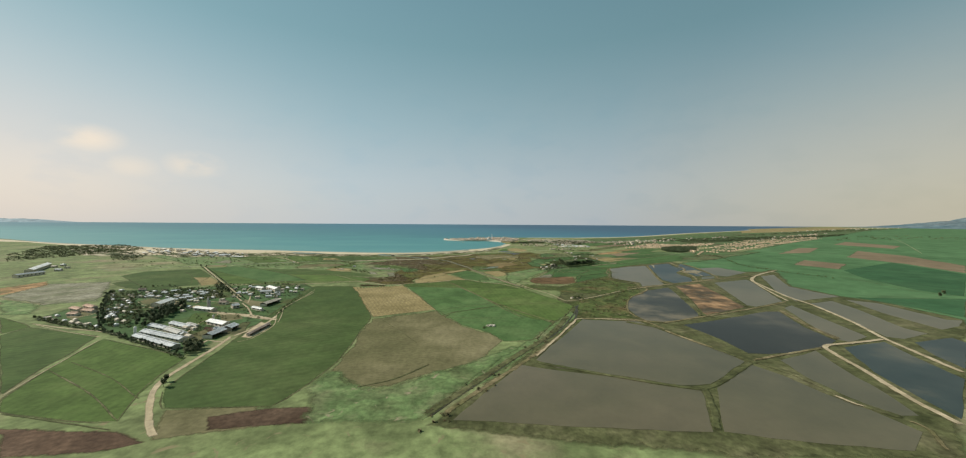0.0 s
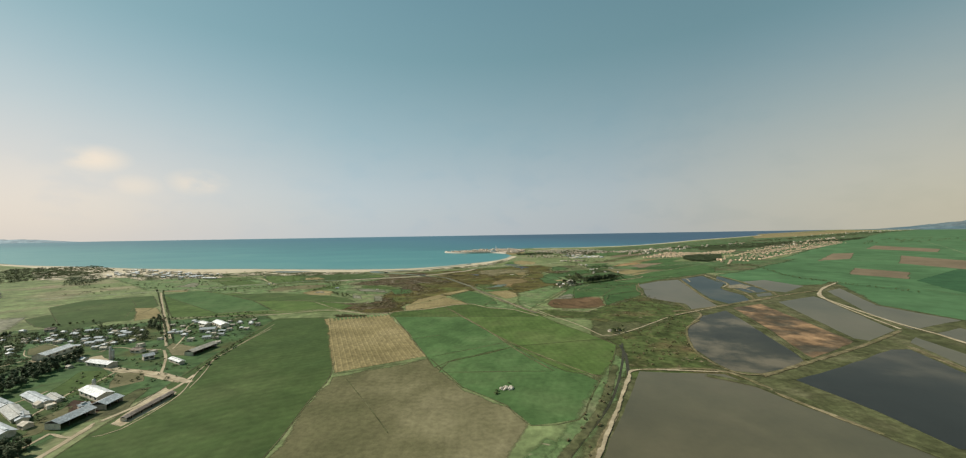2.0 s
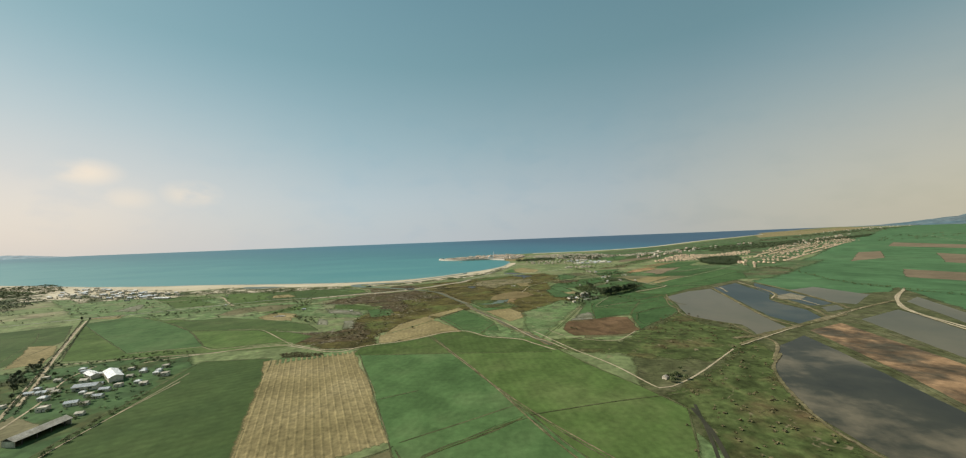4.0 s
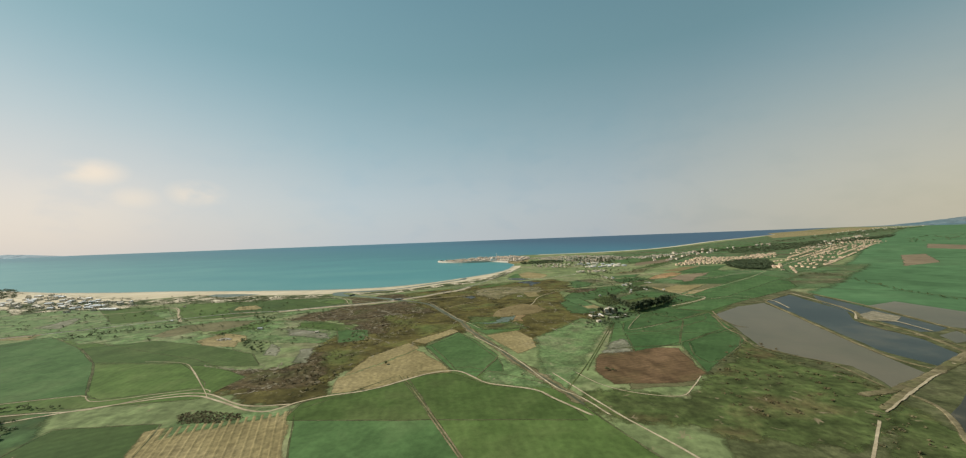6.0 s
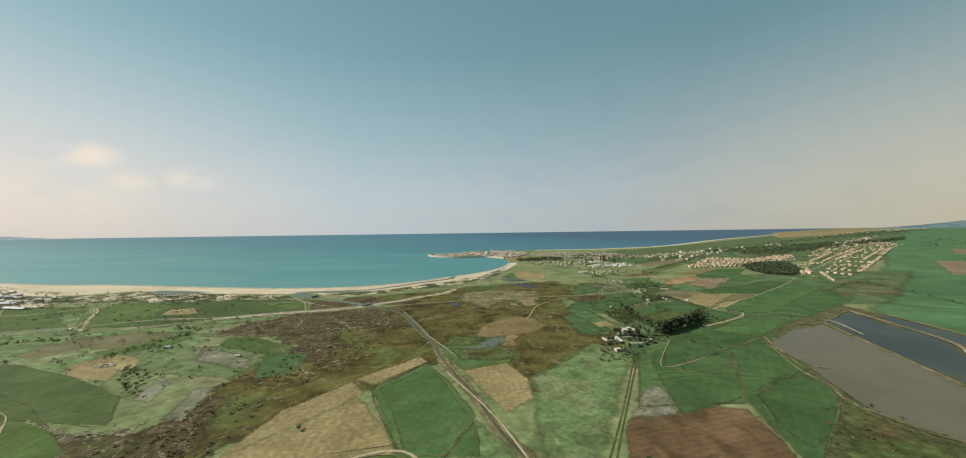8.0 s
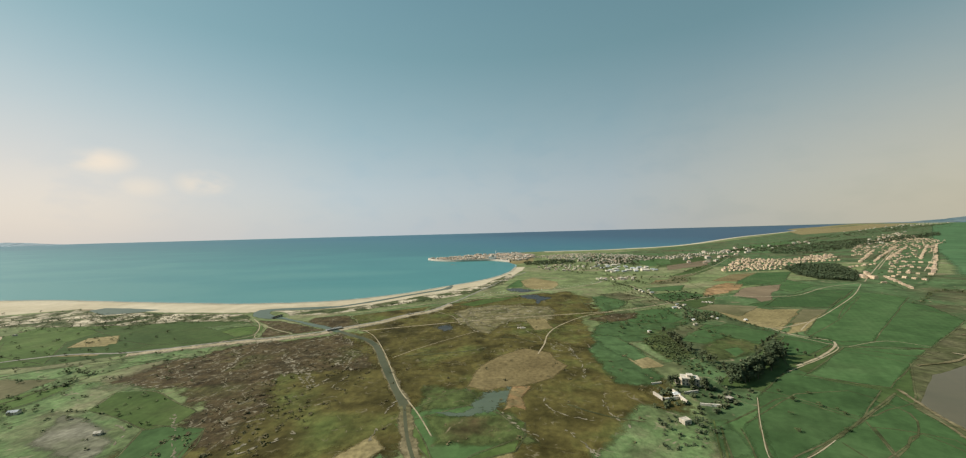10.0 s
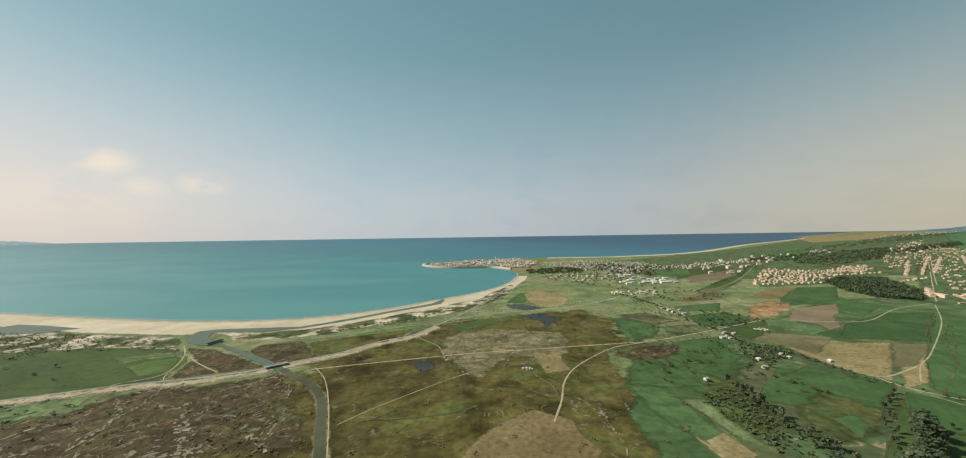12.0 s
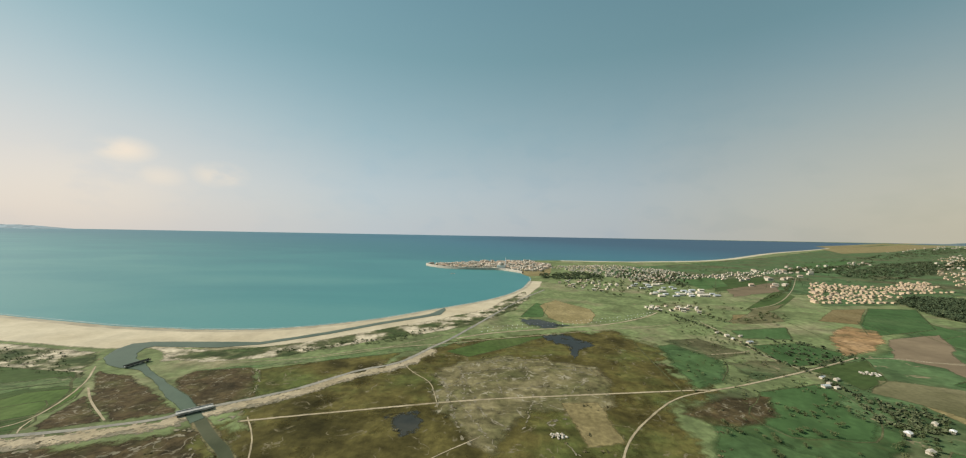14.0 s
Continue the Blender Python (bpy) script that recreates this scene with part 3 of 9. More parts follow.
def sheet(name, label, category, pts, z, material, amp=0.7, step=5.0, smooth=False, feather=0.0, broken=1.2):
    """A piece of ground or water: an outline with a skirt down to the land below, or a thinning rim."""
    z *= LAYER
    size = math.sqrt(abs(0.5 * sum(p[0] * q[1] - q[0] * p[1] for p, q in zip(pts, pts[1:] + pts[:1]))))
    ol = outline(curve_pts(pts, step, True) if smooth else pts, min(amp, 0.05 * size), step)
    n = len(ol)
    if not feather:
        verts = [(x, y, z) for x, y in ol] + [(x, y, -0.05) for x, y in ol]
        faces = [tuple(range(n))] + [(i, i + n, (i + 1) % n + n, (i + 1) % n) for i in range(n)]
        return mesh_ob(name, verts, faces, material, label=label, category=category, kind="structure")
    area = 0.5 * sum(p[0] * q[1] - q[0] * p[1] for p, q in zip(ol, ol[1:] + ol[:1]))
    sign = 1 if area > 0 else -1
    P = np.array(ol)
    T = np.roll(P, -2, 0) - np.roll(P, 2, 0)
    T /= np.maximum(np.linalg.norm(T, axis=1, keepdims=True), 1e-6)
    IN = np.stack([-T[:, 1], T[:, 0]], 1) * sign
    Qn = np.roll(P, -1, 0)
    E = Qn - P
    # how far the other side of the outline lies, straight inward and outward from each point
    depth = np.full(n, 1e9)
    for s in (1, -1):
        D = IN * s
        den = D[:, None, 0] * E[None, :, 1] - D[:, None, 1] * E[None, :, 0]
        den = np.where(np.abs(den) < 1e-9, 1e-9, den)
        W = P[None, :, :] - P[:, None, :]
        t = (W[..., 0] * E[None, :, 1] - W[..., 1] * E[None, :, 0]) / den
        u = (W[..., 0] * D[:, None, 1] - W[..., 1] * D[:, None, 0]) / den
        depth = np.minimum(depth, np.where((t > 0.05) & (u >= 0) & (u <= 1), t, 1e9).min(1) * (1 if s > 0 else 2))
    f = np.minimum(feather, 0.5 * depth)
    for _ in range(4):
        f = np.minimum(f, (np.roll(f, 1) + f + np.roll(f, -1)) / 3 + 0.05)
    RIM, CORE = P - IN * (0.4 * f)[:, None], P + IN * (0.6 * f)[:, None]
    for _ in range(30):
        bad = (((np.roll(CORE, -1, 0) - CORE) * E).sum(1) < 0) | (((np.roll(RIM, -1, 0) - RIM) * E).sum(1) < 0)
        if not bad.any():
            break
        bad = bad | np.roll(bad, 1) | np.roll(bad, -1)
        f = np.where(bad, f * 0.7, f)
        RIM, CORE = P - IN * (0.4 * f)[:, None], P + IN * (0.6 * f)[:, None]
    rim, core = [(x, y, z) for x, y in RIM.tolist()], [(x, y, z + 0.0001) for x, y in CORE.tolist()]
    faces = []
    for t in tessellate_polygon([[Vector(p) for p in core]]):
        p, q, r = (core[k] for k in t)
        up = (q[0] - p[0]) * (r[1] - p[1]) - (q[1] - p[1]) * (r[0] - p[0]) > 0
        faces.append(tuple(k + n for k in (t if up else t[::-1])))
    faces += [(i, (i + 1) % n, (i + 1) % n + n, i + n) if area > 0 else (i, i + n, (i + 1) % n + n, (i + 1) % n) for i in range(n)]
    ob = mesh_ob(name, rim + core, faces, soft(material, round(1.2 / feather, 2), broken), label=label, category=category, kind="structure")
    return mark_edges(ob, [0.0] * n + [1.0] * n)


def ribbon(name, label, category, pts, width, z, material, rise=0.0, ragged=0.12, step=4.0, top=0.5, kind="structure", broken=0.0):
    """A road, bank or stream along a line; rise lifts its crown like a dyke; broken gives it thinning edges."""
    line = curve_pts(pts, step)
    z *= LAYER
    verts, faces = [], []
    for i, (x, y) in enumerate(line):
        x0, y0 = line[max(i - 1, 0)]
        x1, y1 = line[min(i + 1, len(line) - 1)]
        d = math.hypot(x1 - x0, y1 - y0) or 1.0
        nx, ny = -(y1 - y0) / d, (x1 - x0) / d
        wl = width / 2 * (1 + ragged * noise.noise((x * 0.2, y * 0.2, 3.0)) + ragged * noise.noise((x * 0.7, y * 0.7, 5.0)))
        wr = width / 2 * (1 + ragged * noise.noise((x * 0.2, y * 0.2, 11.0)) + ragged * noise.noise((x * 0.7, y * 0.7, 13.0)))
        h = rise * (1 + 0.25 * noise.noise((x * 0.15, y * 0.15, 1.0)))
        for off, dz in ((wl, 0.0 if broken else -0.04), (wl * top, h), (-wr * top, h), (-wr, 0.0 if broken else -0.04)):
            verts.append((x + nx * off, y + ny * off, z + dz))
    for i in range(len(line) - 1):
        q = 4 * i
        faces += [(q + k + 1, q + k, q + k + 4, q + k + 5) for k in range(3)]
    ob = mesh_ob(name, verts, faces, soft(material, 0.7, broken) if broken else material, label=label, category=category, kind=kind)
    if broken:
        marks = [0.0, 1.0, 1.0, 0.0] * len(line)
        marks[:4] = marks[-4:] = [0.0] * 4
        mark_edges(ob, marks)
    return ob


def inside(x, y, poly):
    hit = False
    for (x0, y0), (x1, y1) in zip(poly, poly[1:] + poly[:1]):
        if (y0 > y) != (y1 > y) and x < (x1 - x0) * (y - y0) / (y1 - y0) + x0:
            hit = not hit
    return hit


def scatter(poly, n, rng, gap=0.0):
    xs, ys = [p[0] for p in poly], [p[1] for p in poly]
    out, tries = [], 0
    while len(out) < n and tries < n * 40:
        tries += 1
        x, y = rng.uniform(min(xs), max(xs)), rng.uniform(min(ys), max(ys))
        if inside(x, y, poly) and all((x - a) ** 2 + (y - b) ** 2 > gap * gap for a, b in (out if gap else ())):
            out.append((x, y))
    return out


def along(pts, gap, rng, jitter=0.5):
    out = []
    line = curve_pts(pts, gap)
    for x, y in line:
        out.append((x + rng.uniform(-jitter, jitter), y + rng.uniform(-jitter, jitter)))
    return out


def box(bm, x0, x1, y0, y1, z0, z1):
    vs = [bm.verts.new(c) for c in ((x0, y0, z0), (x1, y0, z0), (x1, y1, z0), (x0, y1, z0), (x0, y0, z1), (x1, y0, z1), (x1, y1, z1), (x0, y1, z1))]
    for f in ((3, 2, 1, 0), (4, 5, 6, 7), (0, 1, 5, 4), (1, 2, 6, 5), (2, 3, 7, 6), (3, 0, 4, 7)):
        bm.faces.new([vs[i] for i in f])


def tube(bm, x, y, z0, z1, r0, r1, n=10, dx=0.0, dy=0.0):
    lo = [bm.verts.new((x + r0 * math.cos(2 * math.pi * i / n), y + r0 * math.sin(2 * math.pi * i / n), z0)) for i in range(n)]
    hi = [bm.verts.new((x + dx + r1 * math.cos(2 * math.pi * i / n), y + dy + r1 * math.sin(2 * math.pi * i / n), z1)) for i in range(n)]
    for i in range(n):
        bm.faces.new((lo[i], lo[(i + 1) % n], hi[(i + 1) % n], hi[i]))
    bm.faces.new(hi)


def leaf_cloud(lobes, n, size, rng):
    """Leaf sprays over several lobes (x, y, z, rx, rz): small bent triangles with gaps between."""
    verts, faces = [], []
    for _ in range(n):
        x, y, z, rx, rz = rng.choice(lobes)
        u, v = rng.uniform(0, 2 * math.pi), rng.uniform(-0.75, 1)
        r = math.sqrt(max(0, 1 - v * v)) * rng.uniform(0.6, 1.06)
        c = Vector((x + rx * r * math.cos(u), y + rx * r * math.sin(u), z + rz * v))
        a = Vector((rng.uniform(-1, 1), rng.uniform(-1, 1), rng.uniform(-0.6, 0.6))).normalized() * size * rng.uniform(0.6, 1.3)
        b = a.cross(Vector((rng.uniform(-0.4, 0.4), rng.uniform(-0.4, 0.4), 1))).normalized() * size * rng.uniform(0.5, 1.0)
        k = len(verts)
        verts += [c - a, c + b, c + a + Vector((0, 0, -0.2 * size)), c - b]
        faces.append((k, k + 1, k + 2, k + 3))
    return [tuple(p) for p in verts], faces


def make_tree(kind, rng):
    """One tree: a tapered trunk with limbs, and a crown of leaf sprays."""
    tree = root("tree", *TREE[kind][:2])
    h, r, tall = TREE[kind][2:5]
    h *= rng.uniform(0.85, 1.15)
    bm = bmesh.new()
    tube(bm, 0, 0, -0.1, h * 0.55, 0.11 * h / 4, 0.05 * h / 4, 6, 0.05 * h * rng.uniform(-1, 1), 0.05 * h * rng.uniform(-1, 1))
    for _ in range(4):
        u = rng.uniform(0, 6.28)
        tube(bm, 0, 0, h * 0.28, h * 0.6, 0.05 * h / 4, 0.02, 4, r * 0.5 * math.cos(u), r * 0.5 * math.sin(u))
    part("trunk", bm, M["bark"], tree)
    lobes = []
    for _ in range(7):
        u, q = rng.uniform(0, 6.28), rng.uniform(0.1, 0.55) * r
        lobes.append((q * math.cos(u), q * math.sin(u), h * rng.uniform(0.42, 0.82), r * rng.uniform(0.38, 0.62), h * tall * rng.uniform(0.14, 0.22)))
    v, f = leaf_cloud(lobes, 460, 0.07 * h, rng)
    mesh_ob("crown", v, f, M[TREE[kind][5]], tree)
    return tree


TREE = {
    "olive": ("round olive-green tree standing in open farmland", "tree", 2.6, 1.5, 1.0, "olive"),
    "pine": ("dark green conifer in a dense shelter belt", "tree", 4.2, 1.3, 1.3, "pine"),
    "gum": ("tall grey-green eucalyptus with a loose crown", "tree", 4.6, 1.8, 1.2, "gum"),
    "bush": ("low dark green bush on rough ground", "bush", 1.2, 1.0, 0.9, "bush"),
}
TREES = {}


REST = {}


def plant(kind, spots, rng, group, size=1.0, keep=999):
    """Trees of one kind at the given spots, in four shapes, turned and sized at random; those past keep join the wider woodland."""
    REST.setdefault(kind, []).extend((x, y, size) for x, y in spots[keep:])
    spots = spots[:keep]
    if kind not in TREES:
        TREES[kind] = [make_tree(kind, random.Random(i * 7 + len(kind))) for i in range(4)]
        for ob in TREES[kind]:
            ob["fresh"] = 1
    for x, y in spots:
        ob = rng.choice(TREES[kind])
        s = size * rng.uniform(0.7, 1.3)
        m = pose(x, y, 0, 0, 0, rng.uniform(0, 360)) @ Matrix.Diagonal((s, s, s * rng.uniform(0.9, 1.15), 1))
        if "fresh" in ob:
            del ob["fresh"]
            ob.matrix_basis = m
        else:
            c = copy_thing(ob, Matrix())
            c.matrix_basis, ob = m, c
        tagged(ob, group=group)


def thicket(name, label, spots, rng, r, h, material, leaves=10, size=0.5, category="woodland"):
    """Woodland or scrub as one object: a clump of leaf sprays at every spot."""
    verts, faces = [], []
    for x, y in spots:
        s = rng.uniform(0.6, 1.35)
        lobes = [(x + rng.uniform(-0.4, 0.4) * r, y + rng.uniform(-0.4, 0.4) * r, h * s * rng.uniform(0.35, 0.7), r * s * 0.7, h * s * 0.4) for _ in range(3)]
        v, f = leaf_cloud(lobes, leaves, size * s, rng)
        k = len(verts)
        verts += [(a, b, max(c, 0.02)) for a, b, c in v]
        faces += [tuple(i + k for i in q) for q in f]
    return mesh_ob(name, verts, faces, M[material], label=label, category=category, kind="stuff")


def plant_rest(rng):
    """The many further trees of each kind, as one object a kind."""
    for kind, spots in REST.items():
        if spots:
            label, category, h, r, tall, leaf = TREE[kind]
            verts, faces = [], []
            for x, y, size in spots:
                s = size * rng.uniform(0.7, 1.3)
                for u in range(3):
                    k = len(verts)
                    dx, dy = 0.05 * s * math.cos(2.1 * u), 0.05 * s * math.sin(2.1 * u)
                    ex, ey = 0.05 * s * math.cos(2.1 * u + 2.1), 0.05 * s * math.sin(2.1 * u + 2.1)
                    verts += [(x + dx, y + dy, 0), (x + ex, y + ey, 0), (x, y, h * s * 0.6)]
                    faces.append((k, k + 1, k + 2))
                lobes = [(x + rng.uniform(-0.5, 0.5) * r * s, y + rng.uniform(-0.5, 0.5) * r * s, h * s * rng.uniform(0.42, 0.82), r * s * rng.uniform(0.38, 0.6), h * s * tall * 0.18) for _ in range(5)]
                v, f = leaf_cloud(lobes, 130, 0.1 * h * s, rng)
                k = len(verts)
                verts += v
                faces += [tuple(i + k for i in q) for q in f]
            mesh_ob("scattered_trees" if kind != "bush" else "scattered_bushes", verts, faces, M[leaf], label="many further " + label, category="trees", kind="stuff")


def house_cluster(name, label, groups, rng):
    """A far quarter as one object: walls, roofs and window openings of every house. groups: (kind, spots, turn, loose, size)."""
    verts, faces, mats = [], [], []
    names = ["ochre", "plaster", "stone", "flat", "tile", "white", "sheet", "concrete", "glass"]

    def add(m, vs, fs, T):
        k = len(verts)
        verts.extend(tuple(T @ Vector(v)) for v in vs)
        for f in fs:
            faces.append(tuple(i + k for i in f))
            mats.append(names.index(m))

    def cuboid(m, x0, x1, y0, y1, z0, z1, T):
        add(m, [(x0, y0, z0), (x1, y0, z0), (x1, y1, z0), (x0, y1, z0), (x0, y0, z1), (x1, y0, z1), (x1, y1, z1), (x0, y1, z1)],
            [(4, 5, 6, 7), (0, 1, 5, 4), (1, 2, 6, 5), (2, 3, 7, 6), (3, 0, 4, 7)], T)

    for kind, spots, turn, loose, size in groups:
        for x, y in spots:
            w, d, h, roof, wall, cover, _, *more = rng.choice(HOUSE[kind])
            s = size * rng.uniform(0.8, 1.25)
            w, d, h = w * s * rng.uniform(0.8, 1.2), d * s * rng.uniform(0.8, 1.2), h * s * rng.uniform(0.8, 1.25)
            T = pose(x, y, 0, 0, 0, turn + rng.uniform(-loose, loose))
            cuboid(wall, -w / 2, w / 2, -d / 2, d / 2, -0.1, h, T)
            if roof == "flat":
                cuboid(cover, -w / 2 - 0.08, w / 2 + 0.08, -d / 2 - 0.08, d / 2 + 0.08, h, h + 0.2, T)
                cuboid(wall, -w * 0.2, w * 0.1, -d * 0.2, d * 0.15, h + 0.2, h + 1.0 * s, T)
            else:
                a, b, t = w / 2 + 0.2, d / 2 + 0.2, h + d * 0.26
                add(cover, [(-a, -b, h), (a, -b, h), (a, b, h), (-a, b, h), (-a * 0.85, 0, t), (a * 0.85, 0, t)], [(0, 1, 5, 4), (2, 3, 4, 5), (1, 2, 5), (3, 0, 4)], T)
            for k in range(more[0]):
                for side in (-1, 1):
                    q = -w / 2 + w * (k + 0.5) / more[0]
                    cuboid("glass", q - 0.35, q + 0.35, side * d / 2 - 0.04, side * d / 2 + 0.04, h * 0.45, h * 0.75, T)
    me = bpy.data.meshes.new(name)
    me.from_pydata(verts, [], faces)
    for n in names:
        me.materials.append(M[n])
    me.polygons.foreach_set("material_index", mats)
    return tagged(new(name, me), label, "houses", kind="stuff")


# ---- houses and sheds ----
def windows_on(parent, w, d, h, n, storeys=1, sides=(0, 1)):
    for s in sides:
        for k in range(n):
            for fl in range(storeys):
                x = -w / 2 + w * (k + 0.5) / n
                y = (-d / 2 - 0.02, d / 2 + 0.02)[s]
                z = h * (fl + 0.42) / storeys
                ww, hh = min(0.5, w / n * 0.4), h / storeys * 0.32
                bm = bmesh.new()
                box(bm, x - ww / 2, x + ww / 2, y - 0.03, y + 0.03, z, z + hh)
                part("window", bm, M["glass"], parent)


def make_house(w, d, h, roof, wall, cover, label, nwin=2, storeys=1, over=0.18):
    ob = root("house", label, "house")
    bm = bmesh.new()
    box(bm, -w / 2, w / 2, -d / 2, d / 2, -0.1, h)
    part("wall", bm, M[wall], ob)
    bm = bmesh.new()
    if roof == "flat":
        box(bm, -w / 2 - 0.06, w / 2 + 0.06, -d / 2 - 0.06, d / 2 + 0.06, h, h + 0.12)
        for a, b, c, e in ((-w / 2, w / 2, -d / 2, -d / 2 + 0.12), (-w / 2, w / 2, d / 2 - 0.12, d / 2), (-w / 2, -w / 2 + 0.12, -d / 2 + 0.12, d / 2 - 0.12), (w / 2 - 0.12, w / 2, -d / 2 + 0.12, d / 2 - 0.12)):
            box(bm, a, b, c, e, h + 0.12, h + 0.3)
    else:
        rise = d * (0.28 if roof == "gable" else 0.24)
        inset = 0.0 if roof == "gable" else d * 0.35
        a, b = w / 2 + over, d / 2 + over
        c = [bm.verts.new(p) for p in ((-a, -b, h - 0.05), (a, -b, h - 0.05), (a, b, h - 0.05), (-a, b, h - 0.05), (-a + inset, 0, h + rise), (a - inset, 0, h + rise))]
        for f in ((0, 1, 5, 4), (2, 3, 4, 5), (1, 2, 5), (3, 0, 4), (3, 2, 1, 0)):
            bm.faces.new([c[i] for i in f])
    part("roof", bm, M[cover], ob)
    windows_on(ob, w, d, h, nwin, storeys)
    bm = bmesh.new()
    box(bm, -0.2 + w * 0.1, 0.2 + w * 0.1, -d / 2 - 0.05, -d / 2 + 0.02, -0.05, h / storeys * 0.72)
    part("door", bm, M["door"], ob)
    return ob


HOUSES = {}


def settle(kind, spots, group, rng, turn=0.0, loose=8.0, size=1.0):
    """Houses of one kind at the given spots."""
    if kind not in HOUSES:
        HOUSES[kind] = [make_house(*a) for a in HOUSE[kind]]
        for ob in HOUSES[kind]:
            ob["fresh"] = 1
    for x, y in spots:
        ob = rng.choice(HOUSES[kind])
        s = size * rng.uniform(0.85, 1.2)
        m = pose(x, y, 0, 0, 0, turn + rng.uniform(-loose, loose)) @ Matrix.Diagonal((s, s, s, 1))
        if "fresh" in ob:
            del ob["fresh"]
            ob.matrix_basis = m
        else:
            c = copy_thing(ob, Matrix())
            c.matrix_basis, ob = m, c
        tagged(ob, group=group)


def clear_unused():
    """Shapes that no place has used are taken out again."""
    for pool in (*HOUSES.values(), *TREES.values()):
        for ob in pool:
            if "fresh" in ob:
                for o in (*ob.children_recursive, ob):
                    bpy.data.objects.remove(o)


HOUSE = {
    "farm": [
        (5.0, 3.6, 1.9, "gable", "plaster", "flat", "small cream plastered farmhouse with a pale gable roof among trees", 3),
        (4.2, 3.4, 1.9, "hip", "plaster", "white", "small whitewashed cottage with a pale hipped roof", 2),
        (6.4, 3.6, 2.0, "gable", "plaster", "sheet", "long cream farm dwelling under a grey gable roof", 4),
        (4.6, 4.0, 2.2, "flat", "plaster", "flat", "square flat-roofed cream farmhouse beside trees", 2),
    ],
    "village": [
        (6.0, 4.4, 2.3, "gable", "ochre", "ochre", "ochre-cream plastered village house with a pale gable roof", 3),
        (5.2, 4.4, 2.4, "flat", "ochre", "ochre", "flat-roofed ochre village house in a new settlement", 2),
        (6.8, 4.2, 2.3, "hip", "ochre", "tile", "ochre-cream village house under a faded tile roof", 3),
    ],
    "block": [
        (22.0, 6.0, 5.0, "flat", "ochre", "ochre", "long two-storey cream apartment block with a flat roof", 8, 2),
        (18.0, 5.5, 4.5, "gable", "ochre", "tile", "long cream row house under a faded tile roof", 7, 2),
    ],
    "old": [
        (7.0, 6.0, 4.2, "flat", "stone", "flat", "flat-roofed sandstone town house behind the sea wall", 2, 2),
        (9.0, 7.0, 5.4, "flat", "stone", "stone", "tall old sandstone house in the walled town", 3, 2),
        (6.0, 5.0, 3.4, "flat", "plaster", "flat", "low whitewashed town house with a flat roof", 2),
        (10.0, 6.0, 4.0, "gable", "stone", "tile", "old stone house under a faded tile roof", 3, 2),
    ],
    "town": [
        (8.0, 6.0, 4.0, "flat", "plaster", "flat", "flat-roofed cream house on the edge of the town", 3, 2),
        (11.0, 6.5, 4.4, "flat", "plaster", "flat", "long flat-roofed pale town building", 4, 2),
        (8.5, 6.5, 3.6, "hip", "plaster", "tile", "cream town house under a faded tile roof", 3, 2),
    ],
    "works": [
        (24.0, 11.0, 4.5, "gable", "plaster", "flat", "large white-roofed workshop hall on the town's edge", 6),
        (17.0, 9.0, 4.0, "gable", "concrete", "sheet", "grey-roofed workshop hall with pale walls", 5),
    ],
}


